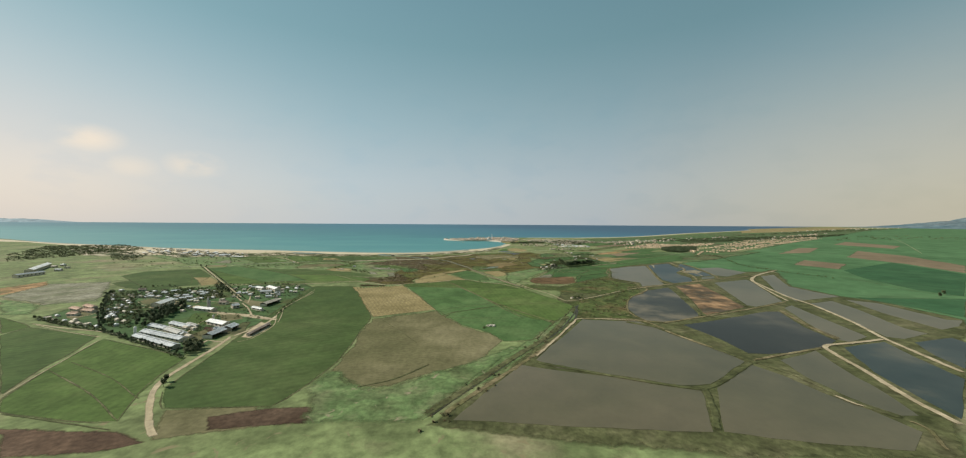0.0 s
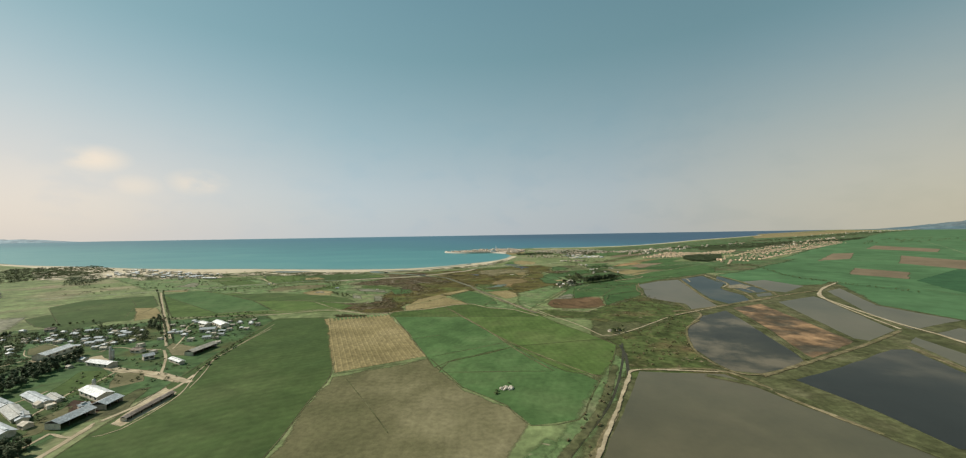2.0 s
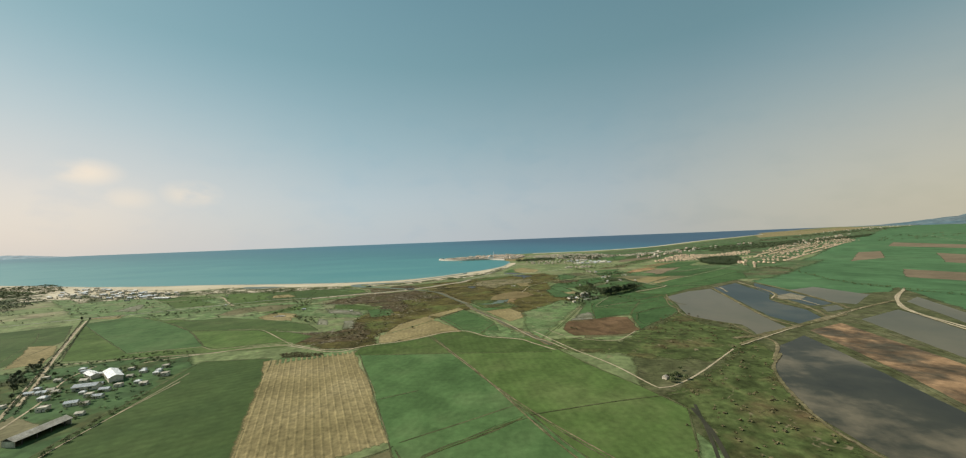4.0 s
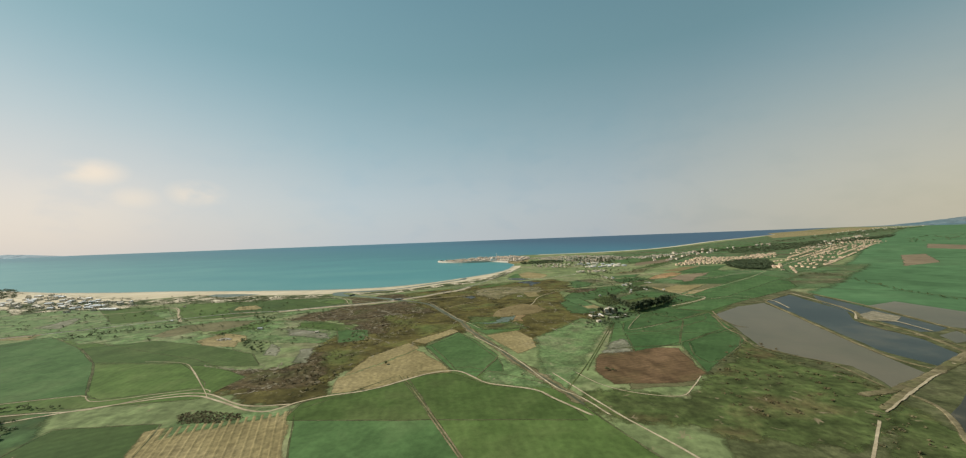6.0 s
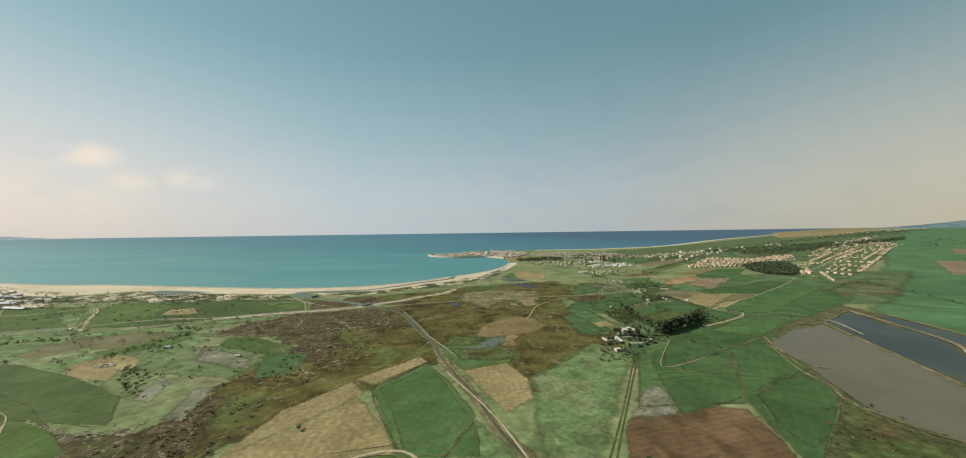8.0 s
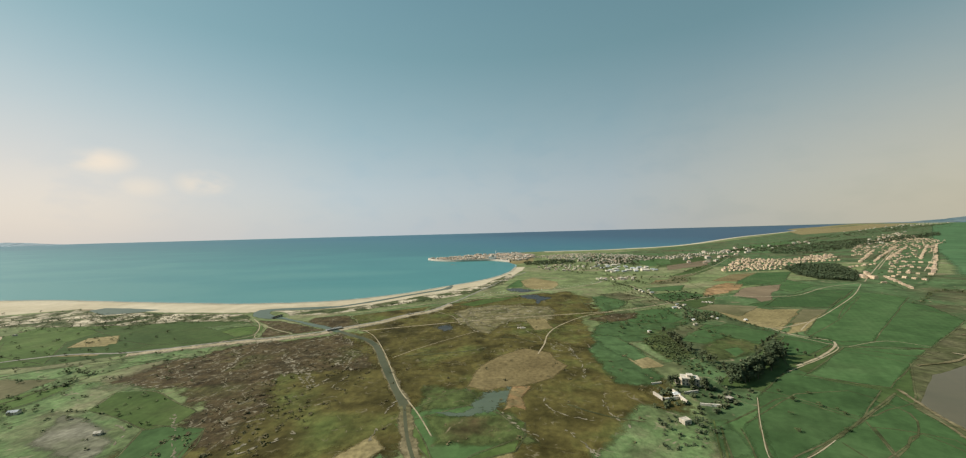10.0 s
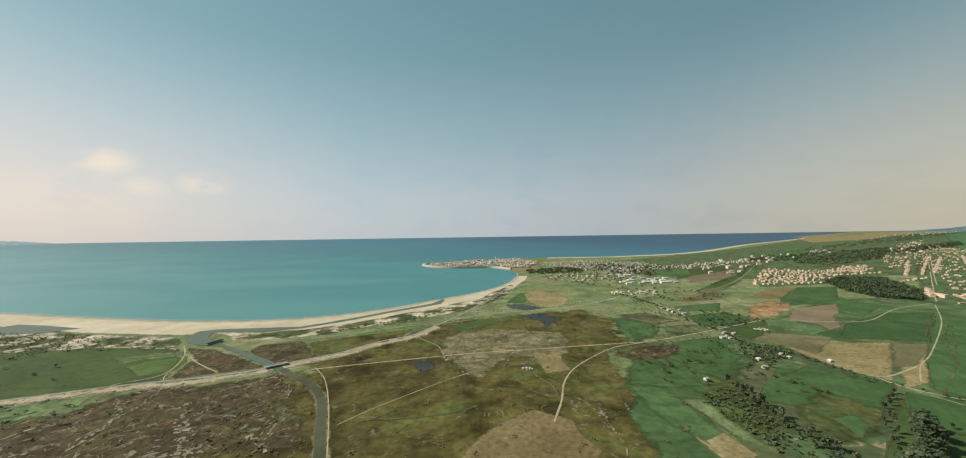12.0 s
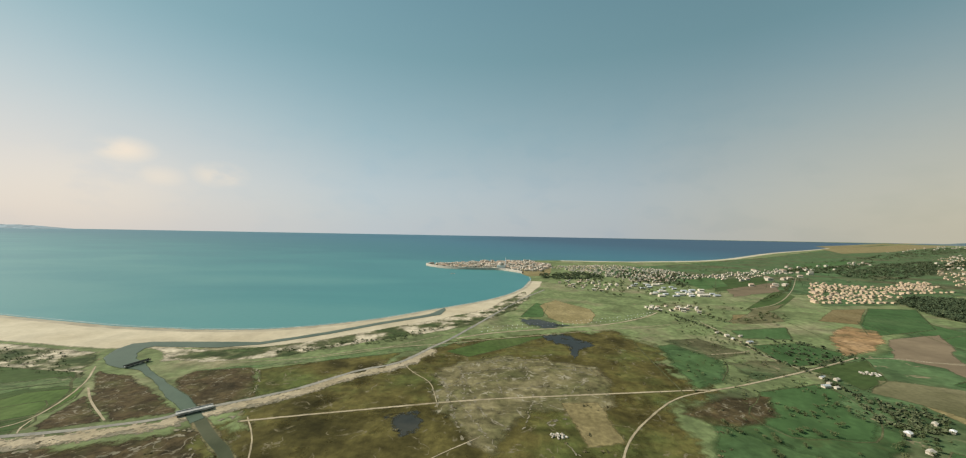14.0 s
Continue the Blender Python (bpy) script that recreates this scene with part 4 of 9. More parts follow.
def long_shed(a, b, width, h, cover, label, wall="plaster", open_side=False, vent=True, name="shed"):
    """A long farm shed from plan point a to b, with a ridged roof, gable ends, bays and a ridge vent."""
    (x0, y0), (x1, y1) = a, b
    L, ang = math.hypot(x1 - x0, y1 - y0), math.degrees(math.atan2(y1 - y0, x1 - x0))
    ob = root(name, label, "shed")
    ob.matrix_basis = pose((x0 + x1) / 2, (y0 + y1) / 2, 0, 0, 0, ang)
    rise = width * 0.2
    bm = bmesh.new()
    if open_side:
        box(bm, -L / 2, L / 2, width / 2 - 0.15, width / 2, -0.1, h)
        box(bm, -L / 2, -L / 2 + 0.15, -width / 2, width / 2 - 0.15, -0.1, h)
        box(bm, L / 2 - 0.15, L / 2, -width / 2, width / 2 - 0.15, -0.1, h)
    else:
        box(bm, -L / 2, L / 2, -width / 2, width / 2, -0.1, h)
    part("wall", bm, M[wall], ob)
    for sx in (-1, 1):
        bm = bmesh.new()
        v = [bm.verts.new(p) for p in ((sx * (L / 2 - 0.02), -width / 2, h), (sx * (L / 2 - 0.02), width / 2, h), (sx * (L / 2 - 0.02), 0, h + rise))]
        w = [bm.verts.new(p.co + Vector((-sx * 0.12, 0, 0))) for p in v]
        bm.faces.new(v)
        bm.faces.new(w[::-1])
        for i in range(3):
            bm.faces.new((v[i], w[i], w[(i + 1) % 3], v[(i + 1) % 3]))
        part("gable_end", bm, M["shade" if open_side else wall], ob)
    for sy in (-1, 1):
        bm = bmesh.new()
        xa, xb = -L / 2 - 0.25, L / 2 + 0.25
        c = [bm.verts.new(p) for p in ((xa, sy * (width / 2 + 0.3), h - 0.06), (xb, sy * (width / 2 + 0.3), h - 0.06), (xb, 0, h + rise + 0.06), (xa, 0, h + rise + 0.06))]
        e = [bm.verts.new(p.co + Vector((0, 0, 0.08))) for p in c]
        bm.faces.new(e)
        bm.faces.new(c[::-1])
        for k in range(4):
            bm.faces.new((c[k], c[(k + 1) % 4], e[(k + 1) % 4], e[k]))
        part("roof_slope", bm, M[cover], ob)
    if vent:
        bm = bmesh.new()
        box(bm, -L / 2 + 0.6, L / 2 - 0.6, -0.35, 0.35, h + rise + 0.05, h + rise + 0.3)
        part("ridge_vent", bm, M[cover], ob)
    n = max(2, int(L / 3.2))
    for i in range(n):
        x = -L / 2 + L * (i + 0.5) / n
        bm = bmesh.new()
        if open_side:
            box(bm, x - 0.1, x + 0.1, -width / 2, -width / 2 + 0.2, -0.1, h)
            part("post", bm, M["shade"], ob)
        else:
            box(bm, x - 0.6, x + 0.6, -width / 2 - 0.03, -width / 2 + 0.05, h * 0.35, h * 0.75)
            part("window", bm, M["glass"], ob)
    return ob


def silo(x, y, r, h, label, material="concrete", bins=1):
    ob = root("silo", label, "silo")
    ob.location = (x, y, 0)
    for k in range(bins):
        dx = k * r * 2.1
        bm = bmesh.new()
        tube(bm, dx, 0, -0.1, h * (1 - 0.25 * (k > 0)), r, r, 16)
        shaft = part("shaft", bm, M[material], ob)
        bm = bmesh.new()
        tube(bm, dx, 0, h * (1 - 0.25 * (k > 0)), h * (1 - 0.25 * (k > 0)) + r * 0.7, r * 1.05, r * 0.2, 16)
        part("cap", bm, M[material], ob)
        for z in (0.25, 0.5, 0.75):
            bm = bmesh.new()
            tube(bm, dx, 0, h * z * (1 - 0.25 * (k > 0)), h * z * (1 - 0.25 * (k > 0)) + 0.12, r * 1.03, r * 1.03, 16)
            part("hoop", bm, M[material], shaft)
    return ob


# ---- the land, the sea and the far hills ----
mesh_ob("ground", [(-9000, -300, 0), (9000, -300, 0), (9000, 6500, 0), (-9000, 6500, 0)], [(0, 1, 2, 3)], M["land"],
        label="flat green and olive coastal farmland reaching the horizon", category="ground", kind="structure")

SHORE = [(-1668, 951), (-1463, 1070), (-902, 816), (-761, 771), (-584, 704), (-466, 675), (-388, 666), (-296, 645), (-235, 633), (-190, 625), (-148, 623), (-109, 627), (-80, 640), (-53, 659), (-23, 691), (6, 721), (31, 758), (51, 807), (63, 862), (65, 900), (56, 947)]
CAPE_S = [(30, 979), (-2, 983), (-37, 985), (-67, 1003), (-91, 1034)]
CAPE_N = [(-84, 1061), (-37, 1106), (13, 1137), (77, 1174)]
NORTH = [(154, 1200), (267, 1203), (347, 1222), (562, 1335), (1013, 1773), (1695, 2366), (2937, 3549), (5776, 5833), (15519, 13147), (6500, 4900)]


def build_sea():
    line = curve_pts(SHORE + CAPE_S + CAPE_N + NORTH, 12.0)
    pts = [wobble(x, y, 0.05, 1.2) for x, y in line] + [(-9000, 6400), (-9000, 1800)]
    n = len(pts)
    verts = [(x, y, 0.02) for x, y in pts]
    mesh_ob("sea", verts, [tuple(range(n))], M["sea"], label="calm turquoise bay turning deep blue towards the horizon", category="sea", kind="structure")


build_sea()
INNER = [(-527, 615), (-445, 610), (-363, 597), (-319, 619), (-226, 596), (-161, 588)] + [(-54, 602), (-36, 618), (-14, 635), (3, 663), (31, 708), (56, 776)]
sheet("beach", "wide pale sand beach curving round the bay", "beach",
      SHORE[:19] + [(76, 859), (68, 817)] + INNER[::-1] + [(-996, 841), (-1362, 922), (-1670, 900)], 0.05, M["sand"], amp=0.9, step=9.0, feather=3.5)
ribbon("wet_sand", "dark wet sand along the waterline", "wet sand", [(x, y - 2.0) for x, y in SHORE[1:19]], 6.0, 0.10, M["wetsand"], ragged=0.3, step=8.0)
ribbon("foam", "thin white line of breaking foam along the beach", "foam", [(x, y + 2.6) for x, y in SHORE[1:20]], 0.7, 0.14, M["foam"], ragged=0.7, step=5.0, top=0.4, broken=2.2)
sheet("headland", "low sandy headland under the old walled town", "headland", [(63, 910), (56, 947)] + CAPE_S + CAPE_N + [(81, 1170), (120, 1067), (94, 919)], 0.06, M["tan"], amp=1.0, step=6.0)
ribbon("north_shore", "pale sand strip along the northern shore", "beach", [(x + 4, y - 8) for x, y in NORTH[:7]], 20.0, 0.09, M["sand"], ragged=0.4, step=20.0)


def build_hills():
    """Long wooded ridge behind the plain and a cape across the bay, both with haze in their colour."""
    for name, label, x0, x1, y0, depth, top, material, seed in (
            ("far_hills", "low hills behind the plain, coloured blue-grey as if by haze", 4650, 9600, 3500, 1300, 300, "hill", 2.0),
            ("far_cape", "cape across the bay, coloured pale blue as if by haze", -8600, -5080, 4500, 450, 75, "cape", 9.0)):
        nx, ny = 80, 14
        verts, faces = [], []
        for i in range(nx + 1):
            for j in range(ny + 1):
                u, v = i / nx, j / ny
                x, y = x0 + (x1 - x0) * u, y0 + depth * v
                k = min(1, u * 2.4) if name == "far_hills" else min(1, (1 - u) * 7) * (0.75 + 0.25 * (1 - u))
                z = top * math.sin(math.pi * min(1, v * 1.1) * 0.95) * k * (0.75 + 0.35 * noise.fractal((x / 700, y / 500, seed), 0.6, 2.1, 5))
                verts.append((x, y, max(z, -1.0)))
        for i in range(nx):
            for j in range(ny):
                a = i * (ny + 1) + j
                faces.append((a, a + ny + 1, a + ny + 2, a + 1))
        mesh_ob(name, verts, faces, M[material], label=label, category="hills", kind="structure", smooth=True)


build_hills()


# ---- broad ground covers ----
PLAIN_EDGE = [(247, 188), (248, 236), (246, 256), (233, 283), (268, 350), (229, 377), (228, 441)]
sheet("plain", "broad bright green plain of young grain", "field", [(263, 488), (373, 581), (949, 1090), (3589, 3286), (10205, 7488)] + [(2389, 1042), (1015, 336), (556, 329)] + PLAIN_EDGE, 0.012, M["plain"], amp=3, step=30, feather=14)
sheet("plain", "green grain plain beyond the marsh", "field", [(216, 611), (287, 665), (423, 687), (520, 680), (304, 512), (268, 512), (198, 472), (112, 440), (82, 401)] + [(72, 403), (125, 537), (174, 603)], 0.014, M["slope"], amp=3, step=20, feather=14)
sheet("plain", "flat green farmland inland of the town", "field", [(164, 1015), (377, 1149), (765, 1458), (1488, 2113), (3436, 3927), (3692, 2247), (916, 827), (324, 805), (204, 877)], 0.010, M["slope"], amp=6, step=40, feather=14)
sheet("pond_ground", "olive and brown earth between fish ponds", "ground", [(66, 290), (141, 448), (264, 506), (251, 412), (313, 413), (339, 429), (267, 322), (270, 280), (279, 265), (275, 215), (115, 96), (62, 96), (-10, 109), (24, 164)], 0.0156, M["bank"], amp=2, step=10, feather=4, broken=1.6)
sheet("wet_meadow", "rough green water meadow with brown tussocks", "meadow", [(61, 256), (97, 282), (131, 311), (128, 290), (103, 261), (89, 220), (94, 205), (86, 197), (59, 207), (49, 211), (62, 238)], 0.0172, M["wet"], amp=3, step=8, feather=6, broken=2.4)
sheet("wet_meadow", "rough meadow with brown rushes below the ponds", "meadow", [(32, 320), (52, 327), (67, 315), (97, 338), (136, 381), (127, 341), (138, 328), (134, 312), (98, 286), (70, 294), (40, 304)], 0.0188, M["wet"], amp=3, step=8, feather=6, broken=2.4)
sheet("heath", "dark brown heath sloping down to the canal", "marsh", [(-119, 361), (-84, 354), (-79, 364), (-82, 395), (-81, 425), (-59, 452), (-36, 471), (-11, 410), (-28, 395), (-47, 363), (-56, 350), (-53, 329), (-67, 320), (-95, 332)], 0.0204, M["marsh"], amp=4, step=6, feather=7, broken=2.6)
sheet("heath", "dark purple-brown scrub in a wet hollow", "marsh", [(-114, 361), (-84, 359), (-79, 383), (-62, 388), (-52, 376), (-54, 362), (-57, 343), (-69, 338), (-86, 336), (-98, 341)], 0.022, M["scrub"], amp=3, step=5, feather=6, broken=2.6)
sheet("heath", "brown heath along the old canal", "marsh", [(-80, 393), (-73, 411), (-72, 455), (-73, 507), (-57, 530), (-19, 442), (-8, 411), (-26, 389), (-49, 372), (-57, 353), (-59, 343)], 0.0236, M["marsh"], amp=4, step=7, feather=8, broken=2.4)
sheet("heath", "brown heath east of the old canal", "marsh", [(-52, 530), (-14, 589), (53, 532), (87, 481), (82, 437), (62, 408), (38, 381), (26, 382), (15, 411), (-3, 411), (-19, 442)], 0.0252, M["marsh"], amp=4, step=8, feather=9, broken=2.4)
sheet("heath", "dark brown heath beside the canal", "marsh", [(-99, 507), (-56, 526), (-28, 481), (-3, 428), (1, 413), (-42, 410), (-56, 409), (-59, 433), (-64, 454)], 0.0268, M["marsh"], amp=4, step=8, feather=8, broken=2.2)
sheet("heath", "dark purple heath below the coast road", "marsh", [(-117, 466), (-117, 499), (-99, 507), (-69, 467), (-55, 432), (-52, 414), (-66, 414), (-77, 426), (-77, 437), (-112, 460)], 0.0284, M["scrub"], amp=4, step=6, feather=7, broken=2.6)
sheet("heath", "wide brown heath round the old camp", "marsh", [(-50, 529), (-26, 581), (23, 609), (76, 563), (74, 499), (76, 471), (75, 444), (67, 418), (59, 409), (8, 414), (-5, 436), (-20, 465)], 0.03, M["marsh"], amp=4, step=8, feather=9, broken=2.2)
sheet("heath", "dark purple heath torn by sandy scars", "marsh", [(-131, 486), (-117, 496), (-111, 508), (-83, 517), (-66, 526), (-45, 499), (-30, 471), (-66, 465), (-98, 456), (-110, 450), (-131, 465)], 0.0316, M["scrub"], amp=4, step=6, feather=8, broken=2.6)
sheet("heath", "brown heath between coast road and marsh road", "marsh", [(-62, 536), (-37, 567), (-7, 611), (53, 632), (91, 607), (101, 559), (72, 540), (55, 518), (43, 483), (41, 473), (-23, 471), (-38, 499)], 0.0332, M["marsh"], amp=4, step=8, feather=14, broken=3.2)
sheet("heath", "brown heath inland of the beach road", "marsh", [(-42, 553), (-20, 580), (18, 605), (49, 633), (96, 645), (102, 612), (93, 563), (76, 551), (50, 543), (-33, 534)], 0.0348, M["marsh"], amp=4, step=8, feather=14, broken=3.2)
sheet("heath", "dark purple heath between river and beach track", "marsh", [(-98, 554), (-100, 566), (-81, 572), (-67, 556), (-61, 545), (-73, 536)], 0.0364, M["scrub"], amp=2, step=5, feather=4, broken=2.0)
sheet("heath", "brown heath above the coast road", "marsh", [(-76, 569), (-52, 583), (-24, 594), (-28, 575), (-45, 558), (-60, 545)], 0.038, M["marsh"], amp=2, step=5, feather=4, broken=2.0)
sheet("heath", "dark heath between river and sandy tracks", "marsh", [(-135, 563), (-118, 559), (-78, 534), (-92, 527), (-111, 538)], 0.0396, M["scrub"], amp=2, step=4, feather=3, broken=2.2)
sheet("heath", "dark heath below the sandy tracks", "marsh", [(-110, 523), (-115, 536), (-117, 542), (-95, 527), (-107, 521)], 0.0412, M["scrub"], amp=1.5, step=4, feather=2, broken=2.0)
sheet("dunes", "patchy white dunes with dark scrub behind the beach", "dunes", [(-413, 526), (-373, 563), (-311, 562), (-198, 550), (-145, 554), (-159, 584), (-223, 592), (-316, 615), (-360, 593), (-440, 606), (-521, 611)], 0.06, M["dune"], amp=3, step=8, feather=5)
sheet("dunes", "white dune ridge with scrub beside the river mouth", "dunes", [(-228, 549), (-199, 556), (-180, 559), (-133, 555), (-154, 579), (-187, 588), (-233, 594), (-297, 601)], 0.07, M["dune"], amp=3, step=7, feather=5)
sheet("dunes", "scrubby dune strip behind the beach", "dunes", [(-121, 573), (-89, 588), (-54, 602), (-35, 617), (5, 645), (34, 694), (52, 752), (50, 782), (3, 668), (-15, 639), (-56, 607), (-92, 592), (-126, 581)], 0.07, M["dune"], amp=2, step=6, feather=5)
sheet("dunes", "sandy scrubland at the far end of the beach", "dunes", [(-563, 549), (-472, 549), (-376, 536), (-327, 537), (-394, 620), (-531, 630), (-708, 659)], 0.055, M["dune"], amp=4, step=10, feather=5)

sheet("dunes", "blown sand among beach houses", "dunes", [(-571, 633), (-567, 693), (-354, 584), (-317, 525), (-440, 562), (-496, 568)], 0.058, M["sand"], amp=4, step=8, feather=12, broken=3.6)
sheet("dunes", "blown sand round the beach hamlet", "dunes", [(-653, 714), (-547, 681), (-416, 619), (-365, 601), (-351, 576), (-393, 577), (-489, 585)], 0.0585, M["sand"], amp=4, step=8, feather=12, broken=3.6)

sheet("dunes", "sandy strip with scrub south of the river arm", "dunes", [(-140, 591), (-109, 591), (-92, 596), (-66, 613), (-43, 636), (-15, 662), (12, 694), (13, 667), (-21, 629), (-55, 602), (-74, 586), (-98, 576), (-113, 576)], 0.075, M["dune"], amp=1.5, step=5, feather=3, broken=1.8)

# ---- fields in the first stretch ----
CROPS = ("crop", "bright", "deep", "teal", "lush")
ROUGH = ("cool", "worn", "scrub", "clay", "grass", "wet", "grey", "slope")
field_order = itertools.count()


def field(m, label, pts):
    k = next(field_order)
    sheet("field", label, "field", pts, 0.040 + 0.0006 * k, M[m], amp=0.8 if m in CROPS else 1.8, step=6.0 if m not in ROUGH else 4.0, feather=2.6 if m == "teal" else 1.1 if m in CROPS else 3.0 if m == "clay" else 6.0 if m in ROUGH else 2.2, broken=1.2 if m != "clay" else 3.0)
    if math.dist(pts[0], pts[1]) < 160 and m in CROPS:
        ribbon("field_margin", "narrow unploughed grass margin round a field", "margin", outline(pts + pts[:1], 0.5, 9.0)[:-1] + pts[:1], 0.6, 0.112 + 0.0003 * k, M["bank"], ragged=0.6, step=5.0, top=0.4, broken=1.6)


field("deep", "dark green crop field by the settlement hedge", [(-216, 183), (-218, 196), (-172, 183), (-159, 160), (-153, 145), (-143, 126)])
field("crop", "green crop field with faint wheel tracks", [(-165, 179), (-111, 157), (-107, 140), (-102, 127), (-93, 111), (-106, 111), (-130, 116), (-139, 123), (-151, 146)])
field("brown", "dark purple-brown ploughed field", [(-120, 108), (-106, 107), (-89, 106), (-78, 102), (-86, 98), (-105, 96)])
field("deep", "broad smooth dark green crop field beside the farm road", [(-97, 130), (-100, 146), (-106, 176), (-119, 242), (-129, 312), (-97, 313), (-61, 230), (-56, 214), (-51, 153), (-53, 134), (-57, 119), (-87, 118)])
field("fallow", "dull grey-brown bare strip by the farm road", [(-86, 117), (-61, 119), (-51, 109), (-77, 103)])
field("brown", "dark bare soil beside the grey strip", [(-71, 113), (-58, 118), (-43, 119), (-39, 111), (-66, 107)])
field("tan", "pale stubble field with long swath rows", [(-96.9, 308.9), (-59.8, 318.2), (-22.9, 235.4), (-56.3, 218.5)])
field("fallow", "brown fallow field with worn pale patches", [(-55, 214), (-22, 231), (-6, 201), (10, 186), (13, 177), (2, 154), (-14, 143), (-25, 132), (-37, 132), (-50, 146)])
field("grass", "dull olive rough strip below the fallow field", [(-52, 131), (-49, 146), (-37, 131), (-25, 131), (-14, 142), (2, 153), (18, 171), (22, 168), (-1, 133), (-11, 117), (-13, 112), (-42, 111)])
field("bright", "bright green grain field beside a stone heap", [(-22, 234), (13, 254), (42, 206), (28, 180), (14, 177), (8, 189), (-6, 203)])
field("bright", "bright green grain field", [(-58, 318), (-30, 346), (-4, 293), (15, 247), (-13, 229), (-18, 222), (-34, 262)])
field("bright", "green grain field below a drain line", [(-16, 217), (-13, 228), (15, 245), (25, 222), (28, 216)])
field("crop", "deep green grain field along the canal track", [(-28, 348), (-2, 353), (29, 331), (45, 288), (58, 260), (63, 246), (47, 211), (33, 215), (25, 227), (16, 247)])
field("grass", "rough green strip along the drainage ditch", [(-12, 112), (-3, 125), (21, 160), (40, 188), (58, 222), (58, 233), (41, 206), (27, 180), (8, 151), (-11, 116)])
field("grey", "grey ploughed strips beyond the settlement", [(-323, 267), (-352, 316), (-310, 328), (-260, 273), (-246, 255), (-268, 245)])
field("clay", "bare orange ground beyond the grey strips", [(-363, 298), (-363, 331), (-343, 311), (-328, 271)])
field("grass", "brown-green waste ground beside the grey strips", [(-316, 261), (-267, 243), (-249, 221), (-262, 219)])
field("deep", "dark green field beyond the settlement", [(-302, 322), (-296, 391), (-270, 367), (-235, 321), (-238, 289), (-270, 301)])
field("crop", "light green field corner by the settlement", [(-257, 215), (-226, 201), (-219, 197), (-219, 186)])
field("deep", "dark green field beside the farm avenue", [(-333, 362), (-335, 392), (-296, 412), (-250, 364), (-235, 332), (-225, 314), (-260, 305)])
field("tan", "bare pale plot beside the farm avenue", [(-259, 355), (-242, 355), (-212, 321), (-221, 313)])
field("crop", "broad green pasture behind the farm", [(-291, 415), (-248, 428), (-136, 378), (-95, 352), (-99, 331), (-134, 327), (-173, 322), (-205, 322)])
field("grass", "rough pasture strip with bushes", [(-308, 435), (-265, 480), (-152, 420), (-103, 371), (-137, 380), (-250, 431)])
field("tan", "pale strip field", [(-308, 435), (-326, 503), (-314, 493), (-284, 433)])
field("grass", "narrow meadow between road and stubble", [(-94, 314), (-63, 322), (-59, 320), (-61, 315), (-90, 304)])
field("fallow", "small brown field by the white track", [(64, 352), (98, 364), (78, 325), (54, 324)])
field("bright", "yellow-green grazed pasture", [(-293, 416), (-275, 438), (-225, 408), (-187, 379), (-148, 339), (-183, 332)])
field("deep", "dark green meadow below the clearing", [(-222, 407), (-190, 418), (-147, 402), (-112, 384), (-97, 364), (-122, 368), (-131, 368), (-138, 373), (-187, 379)])
field("crop", "yellow-green pasture inside the white track", [(-184, 377), (-138, 372), (-124, 361), (-106, 343), (-121, 338), (-138, 334), (-148, 339)])
field("grass", "rough green pasture below the coast road", [(-314, 432), (-275, 447), (-230, 466), (-192, 464), (-194, 450), (-203, 429), (-232, 416), (-279, 442)])
field("fallow", "sandy tongue of worn pasture", [(-203, 429), (-206, 459), (-192, 464), (-177, 449), (-183, 435), (-191, 425)])
field("grass", "green pasture with bushes behind the dunes", [(-484, 564), (-367, 545), (-287, 542), (-222, 473), (-277, 454), (-323, 439)])
field("grey", "pale dry plot by the coast road", [(-319, 467), (-332, 505), (-320, 498), (-297, 463)])
field("crop", "green pasture inside the white road", [(-355, 546), (-289, 543), (-233, 483), (-271, 473)])
field("grass", "green beach pasture with bushes", [(-251, 513), (-231, 539), (-164, 534), (-131, 530), (-184, 498), (-217, 473)])
field("tan", "pale sandy plot by the beach", [(-219, 522), (-202, 531), (-187, 508), (-203, 502)])
field("grass", "green plots behind the heath", [(-177, 449), (-155, 466), (-108, 455), (-81, 425), (-84, 399), (-115, 404), (-154, 422)])
field("tan", "bare pale clearing round ruined walls", [(-162, 413), (-159, 426), (-142, 422), (-130, 397), (-152, 403)])
field("grey", "pale rectangular plot", [(-105, 381), (-112, 401), (-103, 394), (-98, 379)])
field("grey", "pale rectangular plot", [(-84, 367), (-90, 389), (-84, 390), (-77, 366)])
field("bright", "small bright green plot in the heath", [(-87, 428), (-67, 425), (-62, 402), (-74, 398)])
field("tan", "broad tan stubble field above the white track", [(-52, 331), (-54, 346), (-45, 357), (-28, 381), (-9, 349), (-19, 346), (-37, 334)])
field("tan", "narrow tan field strip", [(-53, 348), (-50, 372), (-35, 393), (-27, 383), (-45, 358)])
field("tan", "narrow pale field strip by the canal road", [(-34, 395), (-14, 419), (-10, 412), (-26, 390)])
field("bright", "bright green field beside the canal road", [(-25, 385), (-10, 410), (1, 391), (11, 366), (1, 341), (-4, 347), (-9, 349), (-16, 365)])
field("grass", "rough corner beside the canal road", [(2, 341), (11, 364), (20, 347), (27, 328), (22, 329), (7, 335)])
